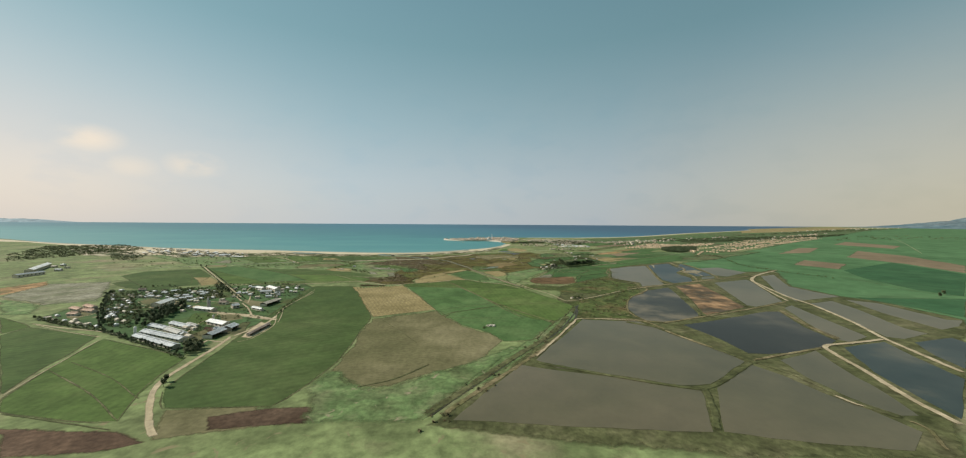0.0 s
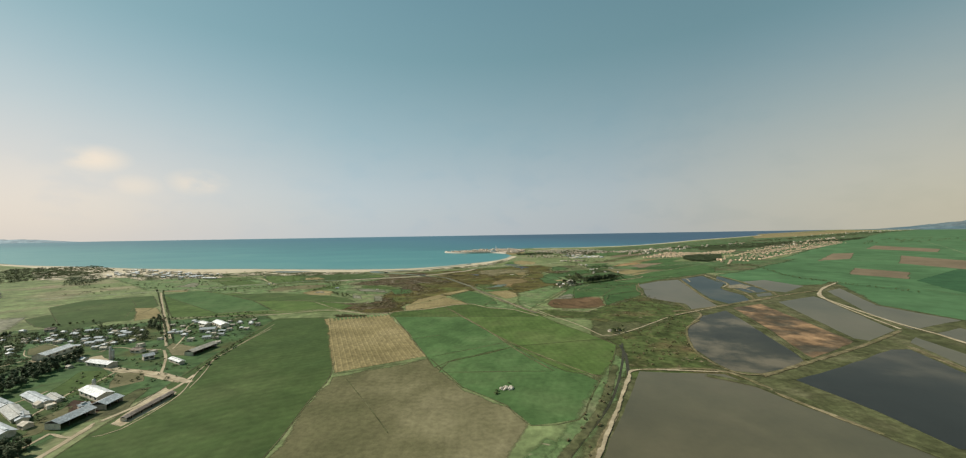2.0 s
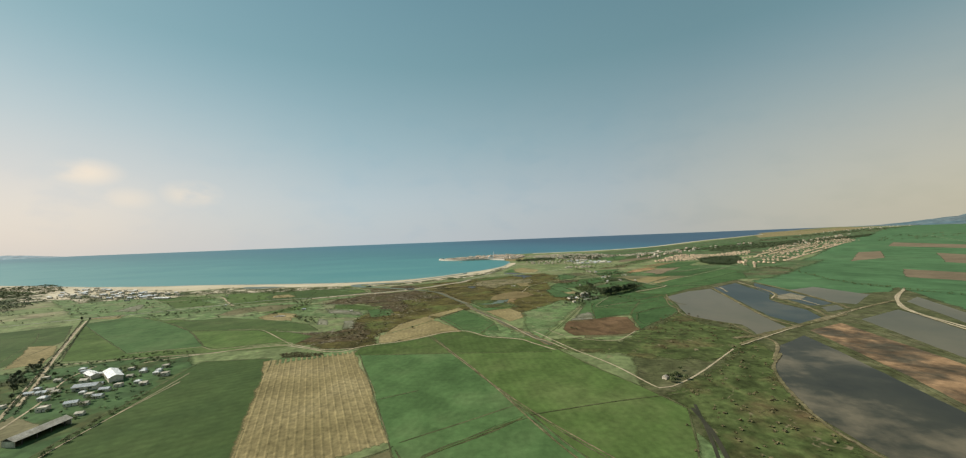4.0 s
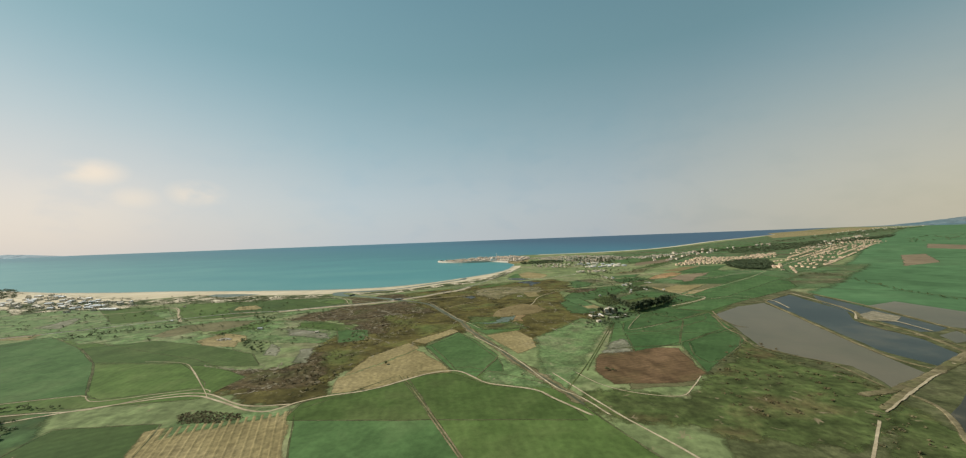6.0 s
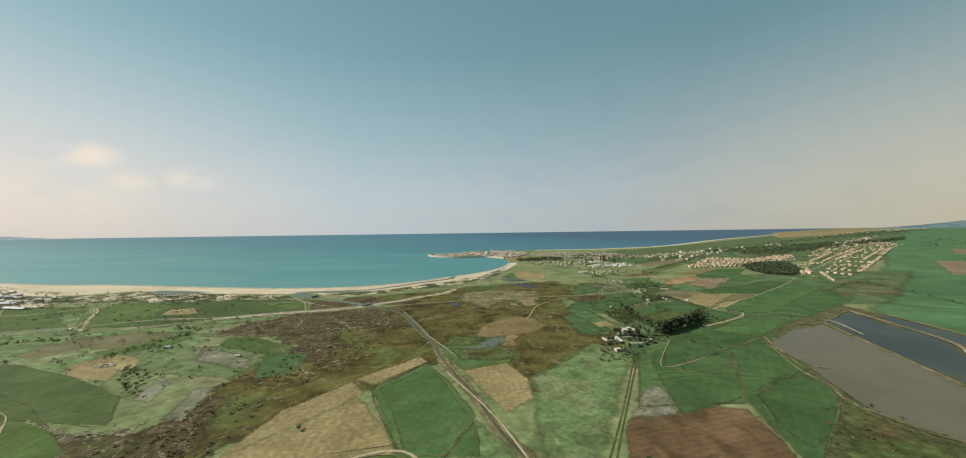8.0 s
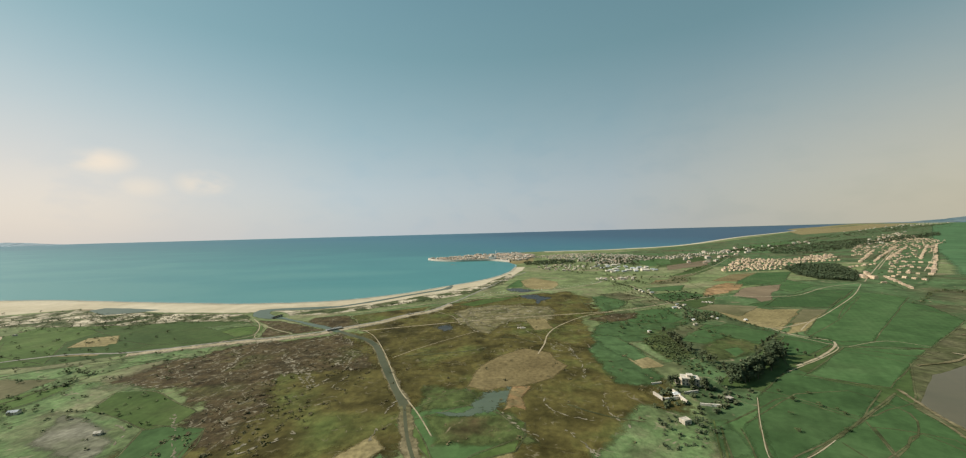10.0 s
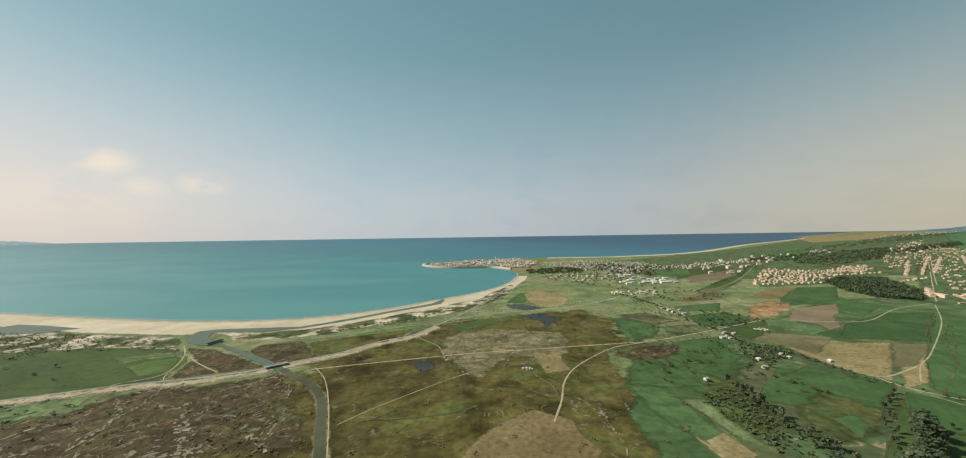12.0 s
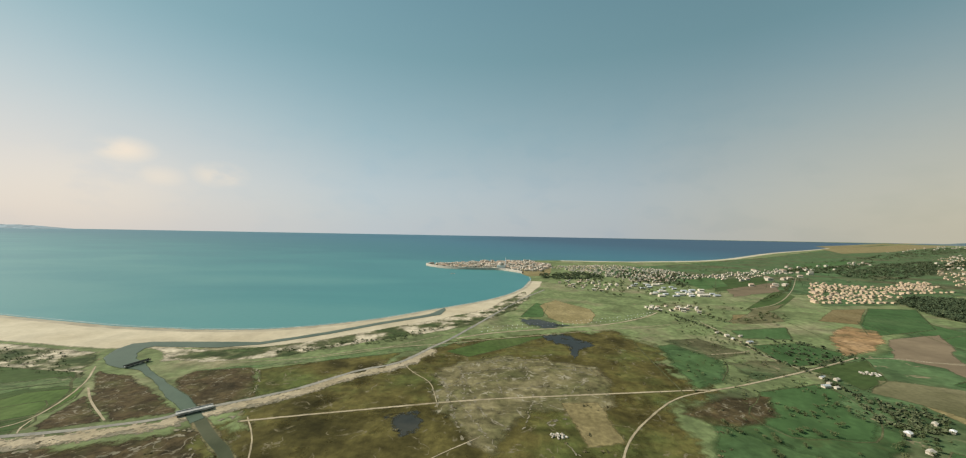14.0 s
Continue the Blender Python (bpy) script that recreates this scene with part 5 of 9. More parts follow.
field("tan", "tan field beside the canal road", [(6, 402), (23, 412), (31, 392), (30, 377), (20, 367)])
field("crop", "dark green grain field below the white track", [(-59, 312), (-59, 324), (-52, 329), (-37, 333), (-19, 346), (-8, 347), (6, 333), (22, 327), (32, 312), (34, 305)])
field("crop", "green strip above the tan field", [(-10, 425), (13, 436), (29, 424), (25, 410), (6, 403)])
field("bright", "green meadow above the road crossing", [(-8, 433), (10, 449), (29, 418), (23, 414), (6, 404)])
field("grass", "rough green field beside the straight ditch", [(32, 392), (67, 434), (81, 422), (49, 357), (33, 327), (29, 329), (28, 364)])
field("bright", "bright green field beside the straight ditch", [(84, 420), (115, 436), (125, 420), (97, 371), (78, 371), (62, 369)])
field("tilled", "dark reddish ploughed field with weedy patches", [(48, 343), (56, 363), (78, 369), (94, 367), (88, 337), (80, 330), (63, 327), (50, 329)])
field("teal", "green field beside the ploughed field", [(97, 370), (124, 417), (138, 410), (134, 382), (121, 365), (89, 337)])
field("deep", "green strip field above the meadow", [(100, 447), (164, 499), (185, 461), (151, 430), (126, 422), (116, 438)])
field("grey", "small green plot with grey rows", [(65, 379), (76, 385), (76, 378), (72, 365), (59, 364)])
field("bright", "bright green field along the old canal", [(-23, 387), (-15, 397), (-9, 407), (0, 389), (11, 361), (12, 346), (-6, 347), (-14, 367)])
field("teal", "bright green field behind the grove", [(89, 419), (120, 438), (139, 439), (142, 424), (131, 412), (104, 399), (81, 398)])
field("teal", "green field above the ploughed field", [(81, 396), (103, 397), (133, 413), (134, 397), (106, 378), (86, 369), (73, 365)])
field("teal", "dark green field corner", [(104, 376), (133, 395), (132, 376), (108, 353), (96, 347), (96, 357)])
field("deep", "green meadow behind the dunes", [(-258, 525), (-233, 544), (-175, 538), (-140, 557), (-124, 544), (-111, 517), (-130, 514), (-162, 496), (-186, 483), (-207, 479)])
field("crop", "green pasture along the white road", [(-273, 533), (-276, 558), (-222, 558), (-218, 521), (-188, 485), (-221, 478)])
field("grass", "green pasture by the white road", [(-280, 514), (-267, 523), (-221, 474), (-226, 473)])
field("tan", "pale square plot behind the beach", [(-206, 511), (-212, 526), (-196, 528), (-186, 512)])
field("tan", "narrow pale strip plot", [(-197, 496), (-177, 501), (-175, 496)])
field("deep", "green strip along the coast road", [(-172, 503), (-139, 527), (-125, 538), (-111, 522), (-127, 514), (-160, 498)])
field("grass", "green field below the coast road", [(-214, 465), (-183, 477), (-151, 488), (-133, 487), (-147, 472), (-159, 464), (-183, 468), (-199, 458)])
field("fallow", "pale grey-green field tongue", [(-188, 446), (-198, 458), (-182, 467), (-160, 466), (-158, 452), (-165, 440), (-176, 436)])
field("crop", "green strip field by the hedge", [(-172, 433), (-162, 439), (-157, 454), (-146, 461), (-144, 450), (-147, 437), (-158, 427)])
field("grass", "rough green plot with bushes", [(-145, 437), (-143, 449), (-144, 461), (-121, 453), (-116, 438), (-129, 436), (-132, 429)])
field("grey", "pale green plot with rows", [(-111, 418), (-122, 436), (-97, 426), (-89, 419), (-84, 408), (-93, 410)])
field("crop", "green field with dark bushes", [(-116, 438), (-121, 453), (-106, 452), (-78, 436), (-78, 428), (-85, 425), (-102, 433)])
field("tan", "bare pale plot with dark clumps", [(-151, 418), (-157, 430), (-139, 422), (-132, 410), (-135, 406)])
field("bright", "green plot with white irrigation lines", [(-73, 410), (-73, 420), (-66, 423), (-62, 409)])
field("grass", "green meadow beside the coast road", [(-161, 487), (-147, 499), (-125, 510), (-117, 491), (-141, 484)])
field("deep", "green meadow behind the white dunes", [(-235, 550), (-191, 565), (-142, 561), (-125, 544), (-117, 528), (-126, 515), (-162, 512), (-188, 522)])
field("tan", "pale square plot behind the beach", [(-206, 520), (-214, 528), (-200, 533), (-185, 516), (-198, 513)])
field("crop", "green meadow between sandy tracks", [(-141, 535), (-138, 543), (-124, 548), (-118, 540), (-115, 531), (-125, 524)])
field("grass", "green strip along the dune track", [(-160, 548), (-144, 556), (-131, 556), (-127, 550), (-144, 544), (-147, 539)])
field("crop", "green strip along the beach road", [(-3, 598), (18, 619), (49, 629), (32, 611), (8, 591)])
field("grass", "green strip behind the beach", [(-100, 566), (-75, 576), (-35, 596), (1, 615), (-4, 605), (-24, 594), (-77, 571)])
field("bright", "green meadow below the town", [(37, 673), (54, 725), (62, 714), (52, 674)])
field("tan", "pale tan field behind the beach road", [(55, 713), (71, 739), (93, 703), (91, 683), (79, 659), (64, 659), (56, 675)])
field("worn", "worn olive ground of an abandoned camp", [(-5, 570), (5, 585), (26, 594), (63, 584), (64, 563), (59, 557), (41, 549), (24, 533), (21, 518), (13, 522), (5, 541)])
field("worn", "worn pale ground of the old camp", [(-3, 554), (4, 560), (7, 571), (23, 578), (42, 584), (60, 582), (62, 565), (61, 549), (53, 543), (1, 539)])
field("tan", "tan plot of tilled ground", [(42, 548), (55, 549), (56, 525), (45, 522), (44, 533)])
field("soil", "rounded bare brown field", [(10, 451), (14, 463), (24, 483), (36, 491), (47, 484), (51, 468), (43, 456), (29, 449), (16, 448)])
field("wet", "soft green meadow beside the marsh pool", [(-4, 431), (-5, 452), (10, 447), (17, 444), (13, 435), (-2, 432)])
field("wet", "rough green field below the marsh pool", [(-1, 430), (15, 429), (25, 431), (31, 413), (3, 414)])
field("cool", "green field strip running up to the manor orchard", [(66, 491), (74, 499), (80, 480), (84, 454), (78, 447), (65, 451)])
field("tan", "small tan plot", [(79, 476), (87, 477), (89, 464), (80, 463)])
field("cool", "green field by the marsh road", [(87, 535), (107, 542), (117, 511), (106, 498), (86, 496), (75, 506)])
field("grass", "rough green slope by the orchard", [(86, 496), (108, 498), (107, 475), (92, 468), (88, 479)])
field("teal", "broad green field beside the manor", [(107, 437), (138, 461), (140, 448), (150, 439), (125, 421), (104, 410), (86, 402), (94, 418)])
field("teal", "broad green field below the pond bank", [(94, 404), (124, 420), (151, 435), (145, 417), (144, 400), (125, 388), (91, 397)])
field("teal", "rough green field below the track", [(134, 451), (179, 482), (209, 476), (155, 441), (143, 448)])
field("teal", "broad bright green field beside the village road", [(173, 495), (219, 527), (301, 595), (306, 557), (283, 520), (243, 496), (213, 478), (180, 484)])
field("deep", "green field between track and grove", [(162, 500), (176, 483), (156, 470), (137, 462)])
field("cool", "green strip beside the ruins", [(80, 420), (88, 423), (84, 405), (76, 406)])
field("tan", "broad tan field beside the tree row", [(173, 569), (199, 562), (214, 548), (173, 510), (166, 533)])
field("tan", "tan field corner by the track", [(216, 548), (236, 550), (186, 509), (170, 503)])
field("teal", "green field below the village", [(201, 574), (262, 598), (297, 615), (287, 595), (242, 558), (204, 566)])
field("teal", "green slope above the clay", [(265, 705), (321, 709), (309, 656), (276, 642), (269, 672)])
field("teal", "dark green field with orchard trees", [(113, 498), (143, 526), (159, 512), (161, 500), (139, 483), (123, 490)])
field("cool", "green hillside field above the lane", [(103, 547), (138, 555), (146, 539), (130, 525), (114, 514), (99, 521)])
field("cool", "green sloping field with bushes", [(87, 539), (97, 528), (114, 514), (107, 508), (86, 507), (73, 511)])
field("teal", "deep green field below the tree row", [(124, 510), (156, 527), (162, 513), (170, 506), (150, 492), (135, 497), (125, 503)])
field("wet", "brown-green orchard plot", [(97, 502), (110, 508), (111, 495), (109, 479), (95, 472), (94, 483)])
field("wet", "dark rough plot by the grove", [(120, 489), (140, 503), (146, 487), (128, 473), (110, 468)])
field("teal", "pale teal-green crop plot", [(126, 483), (134, 486), (132, 479), (124, 473)])
field("cool", "green field strip above the tan plot", [(73, 511), (86, 507), (88, 488), (88, 473), (80, 471), (74, 486)])
field("tan", "tan plot below the orchard", [(81, 472), (88, 476), (90, 465), (82, 464)])
field("teal", "green field by the field road", [(168, 501), (177, 490), (177, 486), (155, 473), (144, 474), (153, 487)])
field("teal", "broad green field by the village road", [(312, 612), (324, 584), (199, 489), (185, 490), (180, 503), (212, 533)])
field("tan", "broad tan field beside the tree row", [(168, 566), (174, 561), (190, 557), (222, 556), (188, 525), (173, 515), (168, 517), (165, 533)])
field("fallow", "tan field corner with furrows", [(223, 556), (238, 553), (199, 525), (188, 523)])
field("teal", "bright green field on the slope", [(271, 686), (313, 685), (309, 642), (264, 611), (264, 623), (278, 657), (240, 646)])
field("teal", "green field below the clay", [(235, 592), (287, 620), (322, 621), (245, 559), (207, 567)])
field("cool", "green field beyond the marsh", [(104, 616), (131, 623), (116, 579), (99, 573)])
field("cool", "green field beside the dirt road", [(105, 609), (125, 612), (121, 586), (109, 570), (96, 563), (99, 587)])
field("teal", "broad rough green field below the dirt road", [(118, 562), (148, 571), (146, 553), (140, 541), (127, 530), (105, 531), (102, 544)])
field("slope", "dull olive rough plot by the fork", [(97, 558), (114, 564), (111, 546), (99, 537), (91, 541)])
field("slope", "dull olive plot beside the lane", [(141, 557), (157, 563), (149, 545), (139, 537), (135, 544)])
field("slope", "rough plot by the lane", [(112, 626), (132, 631), (143, 606), (122, 597)])
field("slope", "rough olive plot beside the marsh", [(125, 593), (153, 598), (150, 583), (123, 573)])
field("teal", "green field above the lane", [(155, 621), (185, 628), (193, 610), (167, 595), (150, 590)])
field("soil", "brown field near the village road", [(241, 683), (288, 725), (320, 731), (261, 675)])
field("teal", "green field by the village road", [(264, 676), (325, 734), (362, 733), (301, 666), (261, 652)])
field("deep", "green field above the marsh road", [(153, 587), (195, 602), (178, 576), (159, 566), (160, 581)])
field("clay", "bare clay digging with pale heaps", [(222, 651), (249, 670), (257, 658), (231, 630), (205, 612), (191, 608), (202, 626)])
field("redsoil", "broad bare clay slope", [(244, 640), (286, 653), (272, 634), (244, 608), (231, 590), (215, 580), (220, 594), (212, 606)])
field("soil", "dry brown patch below the town", [(193, 697), (216, 702), (198, 676), (176, 669)])
field("scrub", "purple-brown rough ground beside the dirt road", [(80, 543), (98, 555), (118, 557), (109, 544), (99, 537), (86, 536)])
field("fallow", "broad dull tan field", [(175, 576), (182, 576), (203, 566), (171, 541), (169, 552), (159, 564)])
field("fallow", "pale dry field below the town", [(174, 674), (231, 708), (217, 679), (182, 667)])
field("teal", "green field below the town", [(163, 651), (204, 662), (186, 634), (159, 634)])
field("deep", "green strip by the inland road", [(216, 717), (318, 824), (310, 788), (250, 727)])
field("redsoil", "reddish ploughed field on the plain", [(518, 642), (681, 788), (728, 793), (597, 669)])
field("redsoil", "long reddish ploughed field on the plain", [(880, 916), (1041, 1048), (990, 866), (874, 778)])
field("redsoil", "wide reddish ploughed field on the far plain", [(581, 586), (733, 717), (706, 614), (625, 477), (532, 408), (570, 498)])
field("redsoil", "reddish ploughed strip on the plain", [(406, 481), (471, 540), (482, 488), (421, 437)])
field("lush", "dark green field on the plain", [(417, 427), (567, 511), (519, 398), (362, 281), (356, 305), (379, 369)])
field("lush", "dark green field beside the fish ponds", [(275, 276), (318, 273), (351, 272), (282, 221), (282, 244)])
# second stretch
field("bright", "green field below the town", [(293, 918), (345, 893), (328, 847), (252, 812)])
field("fallow", "pale dry field below the town", [(225, 721), (269, 747), (226, 706), (190, 684)])
field("bright", "green field behind the town", [(645, 1216), (919, 1388), (652, 1114), (505, 1027)])
field("deep", "dark green field by the town road", [(308, 912), (409, 962), (320, 840), (246, 809)])
field("tan", "dry sandy land along the far shore", [(1644, 2313), (4060, 4202), (4368, 4063), (1754, 2091), (1298, 1819)])
# far patches on the plain
field("redsoil", "brown far field near the town", [(268, 826), (373, 898), (318, 818), (247, 778)])
field("bright", "bright green far field near the town", [(254, 901), (331, 947), (287, 852), (241, 822)])
field("tan", "dry yellow land along the northern shore", [(2106, 2891), (5561, 5580), (9540, 8261), (3992, 4276), (1760, 2370)])


def swaths(pts, gap):
    """Low rows of cut straw along the stubble field."""
    a, b, c, d = [Vector(p) for p in pts]
    n = int((c - d).length / gap)
    verts, faces = [], []
    for i in range(n):
        u = (i + 0.5) / n
        p, q = a.lerp(b, u), d.lerp(c, u)
        k = 40
        for j in range(k + 1):
            s = p.lerp(q, j / k)
            w = gap * 0.22 * (1 + 0.5 * noise.noise((s.x * 0.6, s.y * 0.6, i)))
            verts += [(s.x - w, s.y, 0.05), (s.x, s.y, 0.12), (s.x + w, s.y, 0.05)]
        o = i * 3 * (k + 1)
        for j in range(k):
            e = o + 3 * j
            faces += [(e, e + 3, e + 4, e + 1), (e + 1, e + 4, e + 5, e + 2)]
    mesh_ob("straw_swaths", verts, faces, M["tan"], label="long low rows of cut straw on the stubble field", category="straw", kind="stuff")


swaths([(-96.9, 308.9), (-59.8, 318.2), (-22.9, 235.4), (-56.3, 218.5)], 2.2)

# ---- fish ponds ----
pond_order = itertools.count()


def pond(m, label, pts):
    k = next(pond_order)
    sheet("pond", label, "pond", pts, 0.130 + 0.001 * k, M[m], amp=0.5 if "marsh" not in label else 3.0, step=5.0 if "marsh" not in label else 2.5, feather=0.0 if "marsh" not in label else 6.0, broken=3.4)


pond("pond", "large silty grey-brown fish pond", [(60, 214), (89, 210), (96, 185), (104, 166), (106, 154), (80, 134), (70, 133), (51, 141), (32, 147), (25, 155), (39, 179)])
pond("pond", "wide brown fish pond beside the ditch", [(19, 150), (31, 145), (50, 139), (68, 131), (74, 129), (63, 106), (23, 109), (-4, 112), (6, 130)])
pond("pond", "silty brown fish pond", [(80, 131), (106, 151), (110, 141), (112, 127), (116, 117), (117, 106), (106, 98), (86, 101), (66, 106)])
pond("pond_dark", "dark still fish pond with pale banks", [(110, 204), (123, 209), (176, 233), (184, 233), (171, 201), (166, 179), (150, 169), (134, 164), (122, 162), (114, 163), (114, 181)])
pond("pond", "narrow silty fish pond beside the dirt road", [(121, 155), (145, 166), (138, 150), (132, 128), (126, 114), (121, 114), (117, 123), (117, 139)])
pond("pond_blue", "bluish fish pond", [(161, 170), (187, 178), (178, 157), (171, 138), (136, 112), (139, 124), (146, 144)])
pond("pond", "silty fish pond above the dark pond", [(195, 242), (206, 250), (192, 202), (187, 185), (170, 177), (168, 181), (179, 208)])
pond("pond", "silty fish pond along the dirt road", [(224, 256), (246, 264), (238, 237), (221, 199), (222, 190), (201, 182), (196, 185), (208, 213)])
pond("pond", "pale fish pond at the foot of the plain", [(260, 268), (271, 258), (265, 216), (271, 214), (255, 203), (238, 197), (245, 231)])
pond("pond_blue", "pale bluish pond by the dirt road", [(200, 177), (226, 184), (224, 177), (183, 147), (189, 161)])
pond("pond", "silty fish pond beside the dirt road", [(212, 338), (254, 356), (249, 342), (210, 262), (180, 246), (177, 250), (192, 288)])
pond("pond", "silty pond inside the road bend", [(284, 377), (307, 390), (264, 321), (264, 298), (266, 279), (220, 263), (232, 293)])
pond("pond", "pale silty pond on the plain", [(248, 308), (265, 300), (233, 276), (238, 294)])
pond("drypond", "drained fish pond with reddish mud", [(168, 321), (195, 332), (188, 307), (172, 245), (166, 241), (135, 225), (136, 230), (152, 271)])
pond("pond_mixed", "fish pond with dark weed and pale silt", [(132, 298), (158, 313), (145, 269), (134, 235), (129, 222), (114, 214), (102, 210), (94, 213), (93, 224), (95, 240), (104, 261), (112, 275)])
pond("pond", "long silty fish pond", [(151, 429), (180, 450), (205, 459), (187, 403), (167, 345), (162, 327), (142, 317), (138, 317), (145, 337), (137, 348), (130, 364), (142, 397)])
pond("pond_blue", "long blue-grey fish pond", [(211, 464), (246, 486), (231, 426), (212, 402), (209, 387), (206, 365), (195, 342), (174, 334), (173, 353), (188, 398)])
pond("pond_blue", "narrow blue fish pond", [(261, 483), (252, 436), (238, 381), (227, 376), (219, 377), (225, 409), (239, 449)])
pond("pond", "pale silty fish pond at the foot of the plain", [(255, 437), (286, 447), (289, 405), (248, 375), (242, 383)])
pond("pond", "small silty pond by the sand spit", [(220, 370), (236, 376), (228, 363), (213, 358)])
pond("pond_dark", "dark marsh pool", [(47, 627), (59, 633), (66, 622), (72, 617), (62, 605), (56, 592), (57, 608), (51, 617)])
pond("pond_dark", "thin dark marsh pool", [(36, 670), (51, 666), (65, 652), (51, 645), (39, 655)])
pond("river", "small shallow pool in the marsh", [(-1, 432), (11, 431), (16, 441), (23, 449), (27, 447), (25, 437), (17, 431), (9, 428)])
pond("pond_dark", "dark puddle in the marsh", [(-13, 535), (-5, 539), (-1, 529), (-6, 524)])
sheet("sand_flat", "bare orange sand beside the marsh pool", "sand", [(27, 449), (34, 449), (30, 440), (30, 431), (26, 434), (23, 432)], 0.160, M["clay"], amp=1.0, step=3, feather=1.5)
pond("river", "narrow lagoon behind the beach", [(-302, 611), (-299, 621), (-271, 616), (-241, 607), (-252, 599), (-272, 592)])


# dykes, earth banks and ditches round the ponds
dyke_order = itertools.count()


def dyke(m, w, rise, pts):
    k = next(dyke_order)
    ribbon("dyke", "low grassy earth dyke between fish ponds" if m == "bank" else "bare earth dyke round a fish pond", "dyke", pts, w * 0.5, 0.155 + 0.002 * k, M[m], rise=rise * 0.35, ragged=0.35, step=2.5, top=0.45, broken=0.9)


dyke("earth", 5, 0.5, [(60, 216), (90, 213), (97, 187), (104, 167), (109, 154)])
dyke("bank", 7, 0.5, [(81, 210), (92, 201), (99, 188), (104, 167), (109, 154), (115, 140), (116, 122), (120, 112)])
dyke("bank", 5, 0.5, [(24, 153), (50, 140), (69, 132), (79, 132), (108, 153)])
dyke("bank", 6, 0.5, [(76, 131), (71, 119), (64, 106)])
dyke("earth", 4, 0.5, [(110, 155), (132, 163), (151, 169)])
dyke("earth", 4, 0.5, [(188, 238), (175, 205), (168, 180)])
dyke("earth", 6, 0.5, [(119, 303), (165, 328), (233, 361), (282, 382)])
dyke("bank", 5, 0.5, [(164, 319), (149, 267), (130, 222)])
dyke("bank", 5, 0.5, [(205, 339), (189, 286), (173, 244)])
dyke("earth", 5, 0.5, [(100, 207), (131, 221), (174, 241), (212, 261)])
dyke("earth", 5, 0.5, [(209, 463), (187, 402), (169, 348), (169, 330)])
dyke("earth", 6, 0.5, [(254, 495), (236, 429), (221, 406), (214, 373), (199, 341)])
dyke("earth", 5, 0.5, [(265, 490), (257, 441), (240, 382), (232, 363)])
dyke("earth", 7, 0.5, [(122, 313), (140, 317), (182, 335), (217, 351)])
dyke("bank", 5, 0.5, [(148, 428), (139, 393), (128, 362), (134, 346), (143, 336), (136, 314)])
dyke("earth", 4, 0.5, [(138, 314), (137, 305), (131, 296), (117, 281)])

CANAL = [(-69, 531), (-57.9, 521.4), (-47.7, 513.4), (-37.6, 500.2), (-26.6, 474.7), (-18.9, 457.3), (-9.6, 436.7), (-3.4, 414.1), (10.1, 380.5), (17.9, 357.7), (29.9, 330.8), (35.9, 314.3)]
ribbon("canal_bank", "olive overgrown banks of the old canal", "bank", CANAL, 5.2, 0.15, M["earth"], ragged=0.5, step=3.0, top=0.5, broken=1.4)
stream_order = itertools.count()


def stream(m, label, w, pts):
    k = next(stream_order)
    ribbon("stream", label, "water", pts, w, 0.162 + 0.004 * k, M[m], ragged=0.1, step=3.0, top=0.9)


stream("ditch", "dark narrow drainage ditch", 0.9, [(-10.6, 113.7), (-3.3, 125.5), (7.8, 142.2), (21.4, 162.9), (40.6, 190.3), (57.0, 223.8), (66.4, 248.5)])
stream("ditch", "dark ditch winding by the green field", 1.2, [(64.3, 246.4), (62.0, 233.6), (58.0, 221.3), (54.3, 210.8)])
stream("canal", "broad lower reach of the old canal with olive water", 3.3, CANAL[:7])
stream("canal", "straight old canal with olive water", 1.1, CANAL[6:])
sheet("river", "green river curving through the sand to a long narrow arm", "water", [(-148, 576), (-154, 587), (-155, 596), (-148, 600), (-125, 602), (-97, 604), (-73, 625), (-49, 651), (-25, 674), (-17, 697), (-15, 688), (-17, 673), (-47, 646), (-70, 621), (-95, 600), (-111, 594), (-127, 593), (-141, 593), (-143, 590), (-140, 583), (-134, 577), (-125, 572), (-116, 565), (-98, 553), (-83, 544), (-73, 536), (-66.5, 530.5), (-68.5, 527.5), (-75, 533), (-90, 543), (-107, 556), (-121, 565), (-130, 566), (-138, 569)], 0.40, M["river"], amp=0.4, step=3, feather=1.0, broken=0.6)
ribbon("canal_bank", "grassy bank beside the drainage ditch", "bank", [(-12.8, 113.7), (-5.2, 124.7), (5.6, 141.1), (19.2, 161.5), (36.8, 187.1), (53.6, 221.7)], 3.4, 0.135, M["bank"], rise=0.05, ragged=0.4, step=3.0, top=0.4, broken=1.4)
ribbon("canal_bank", "brown bank beside the drainage ditch", "bank", [(-7.8, 113.7), (-0.4, 124.3), (10.2, 139.0), (22.6, 156.6), (40.6, 184.1)], 2.4, 0.138, M["earth"], rise=0.05, ragged=0.4, step=3.0, top=0.4, broken=1.4)

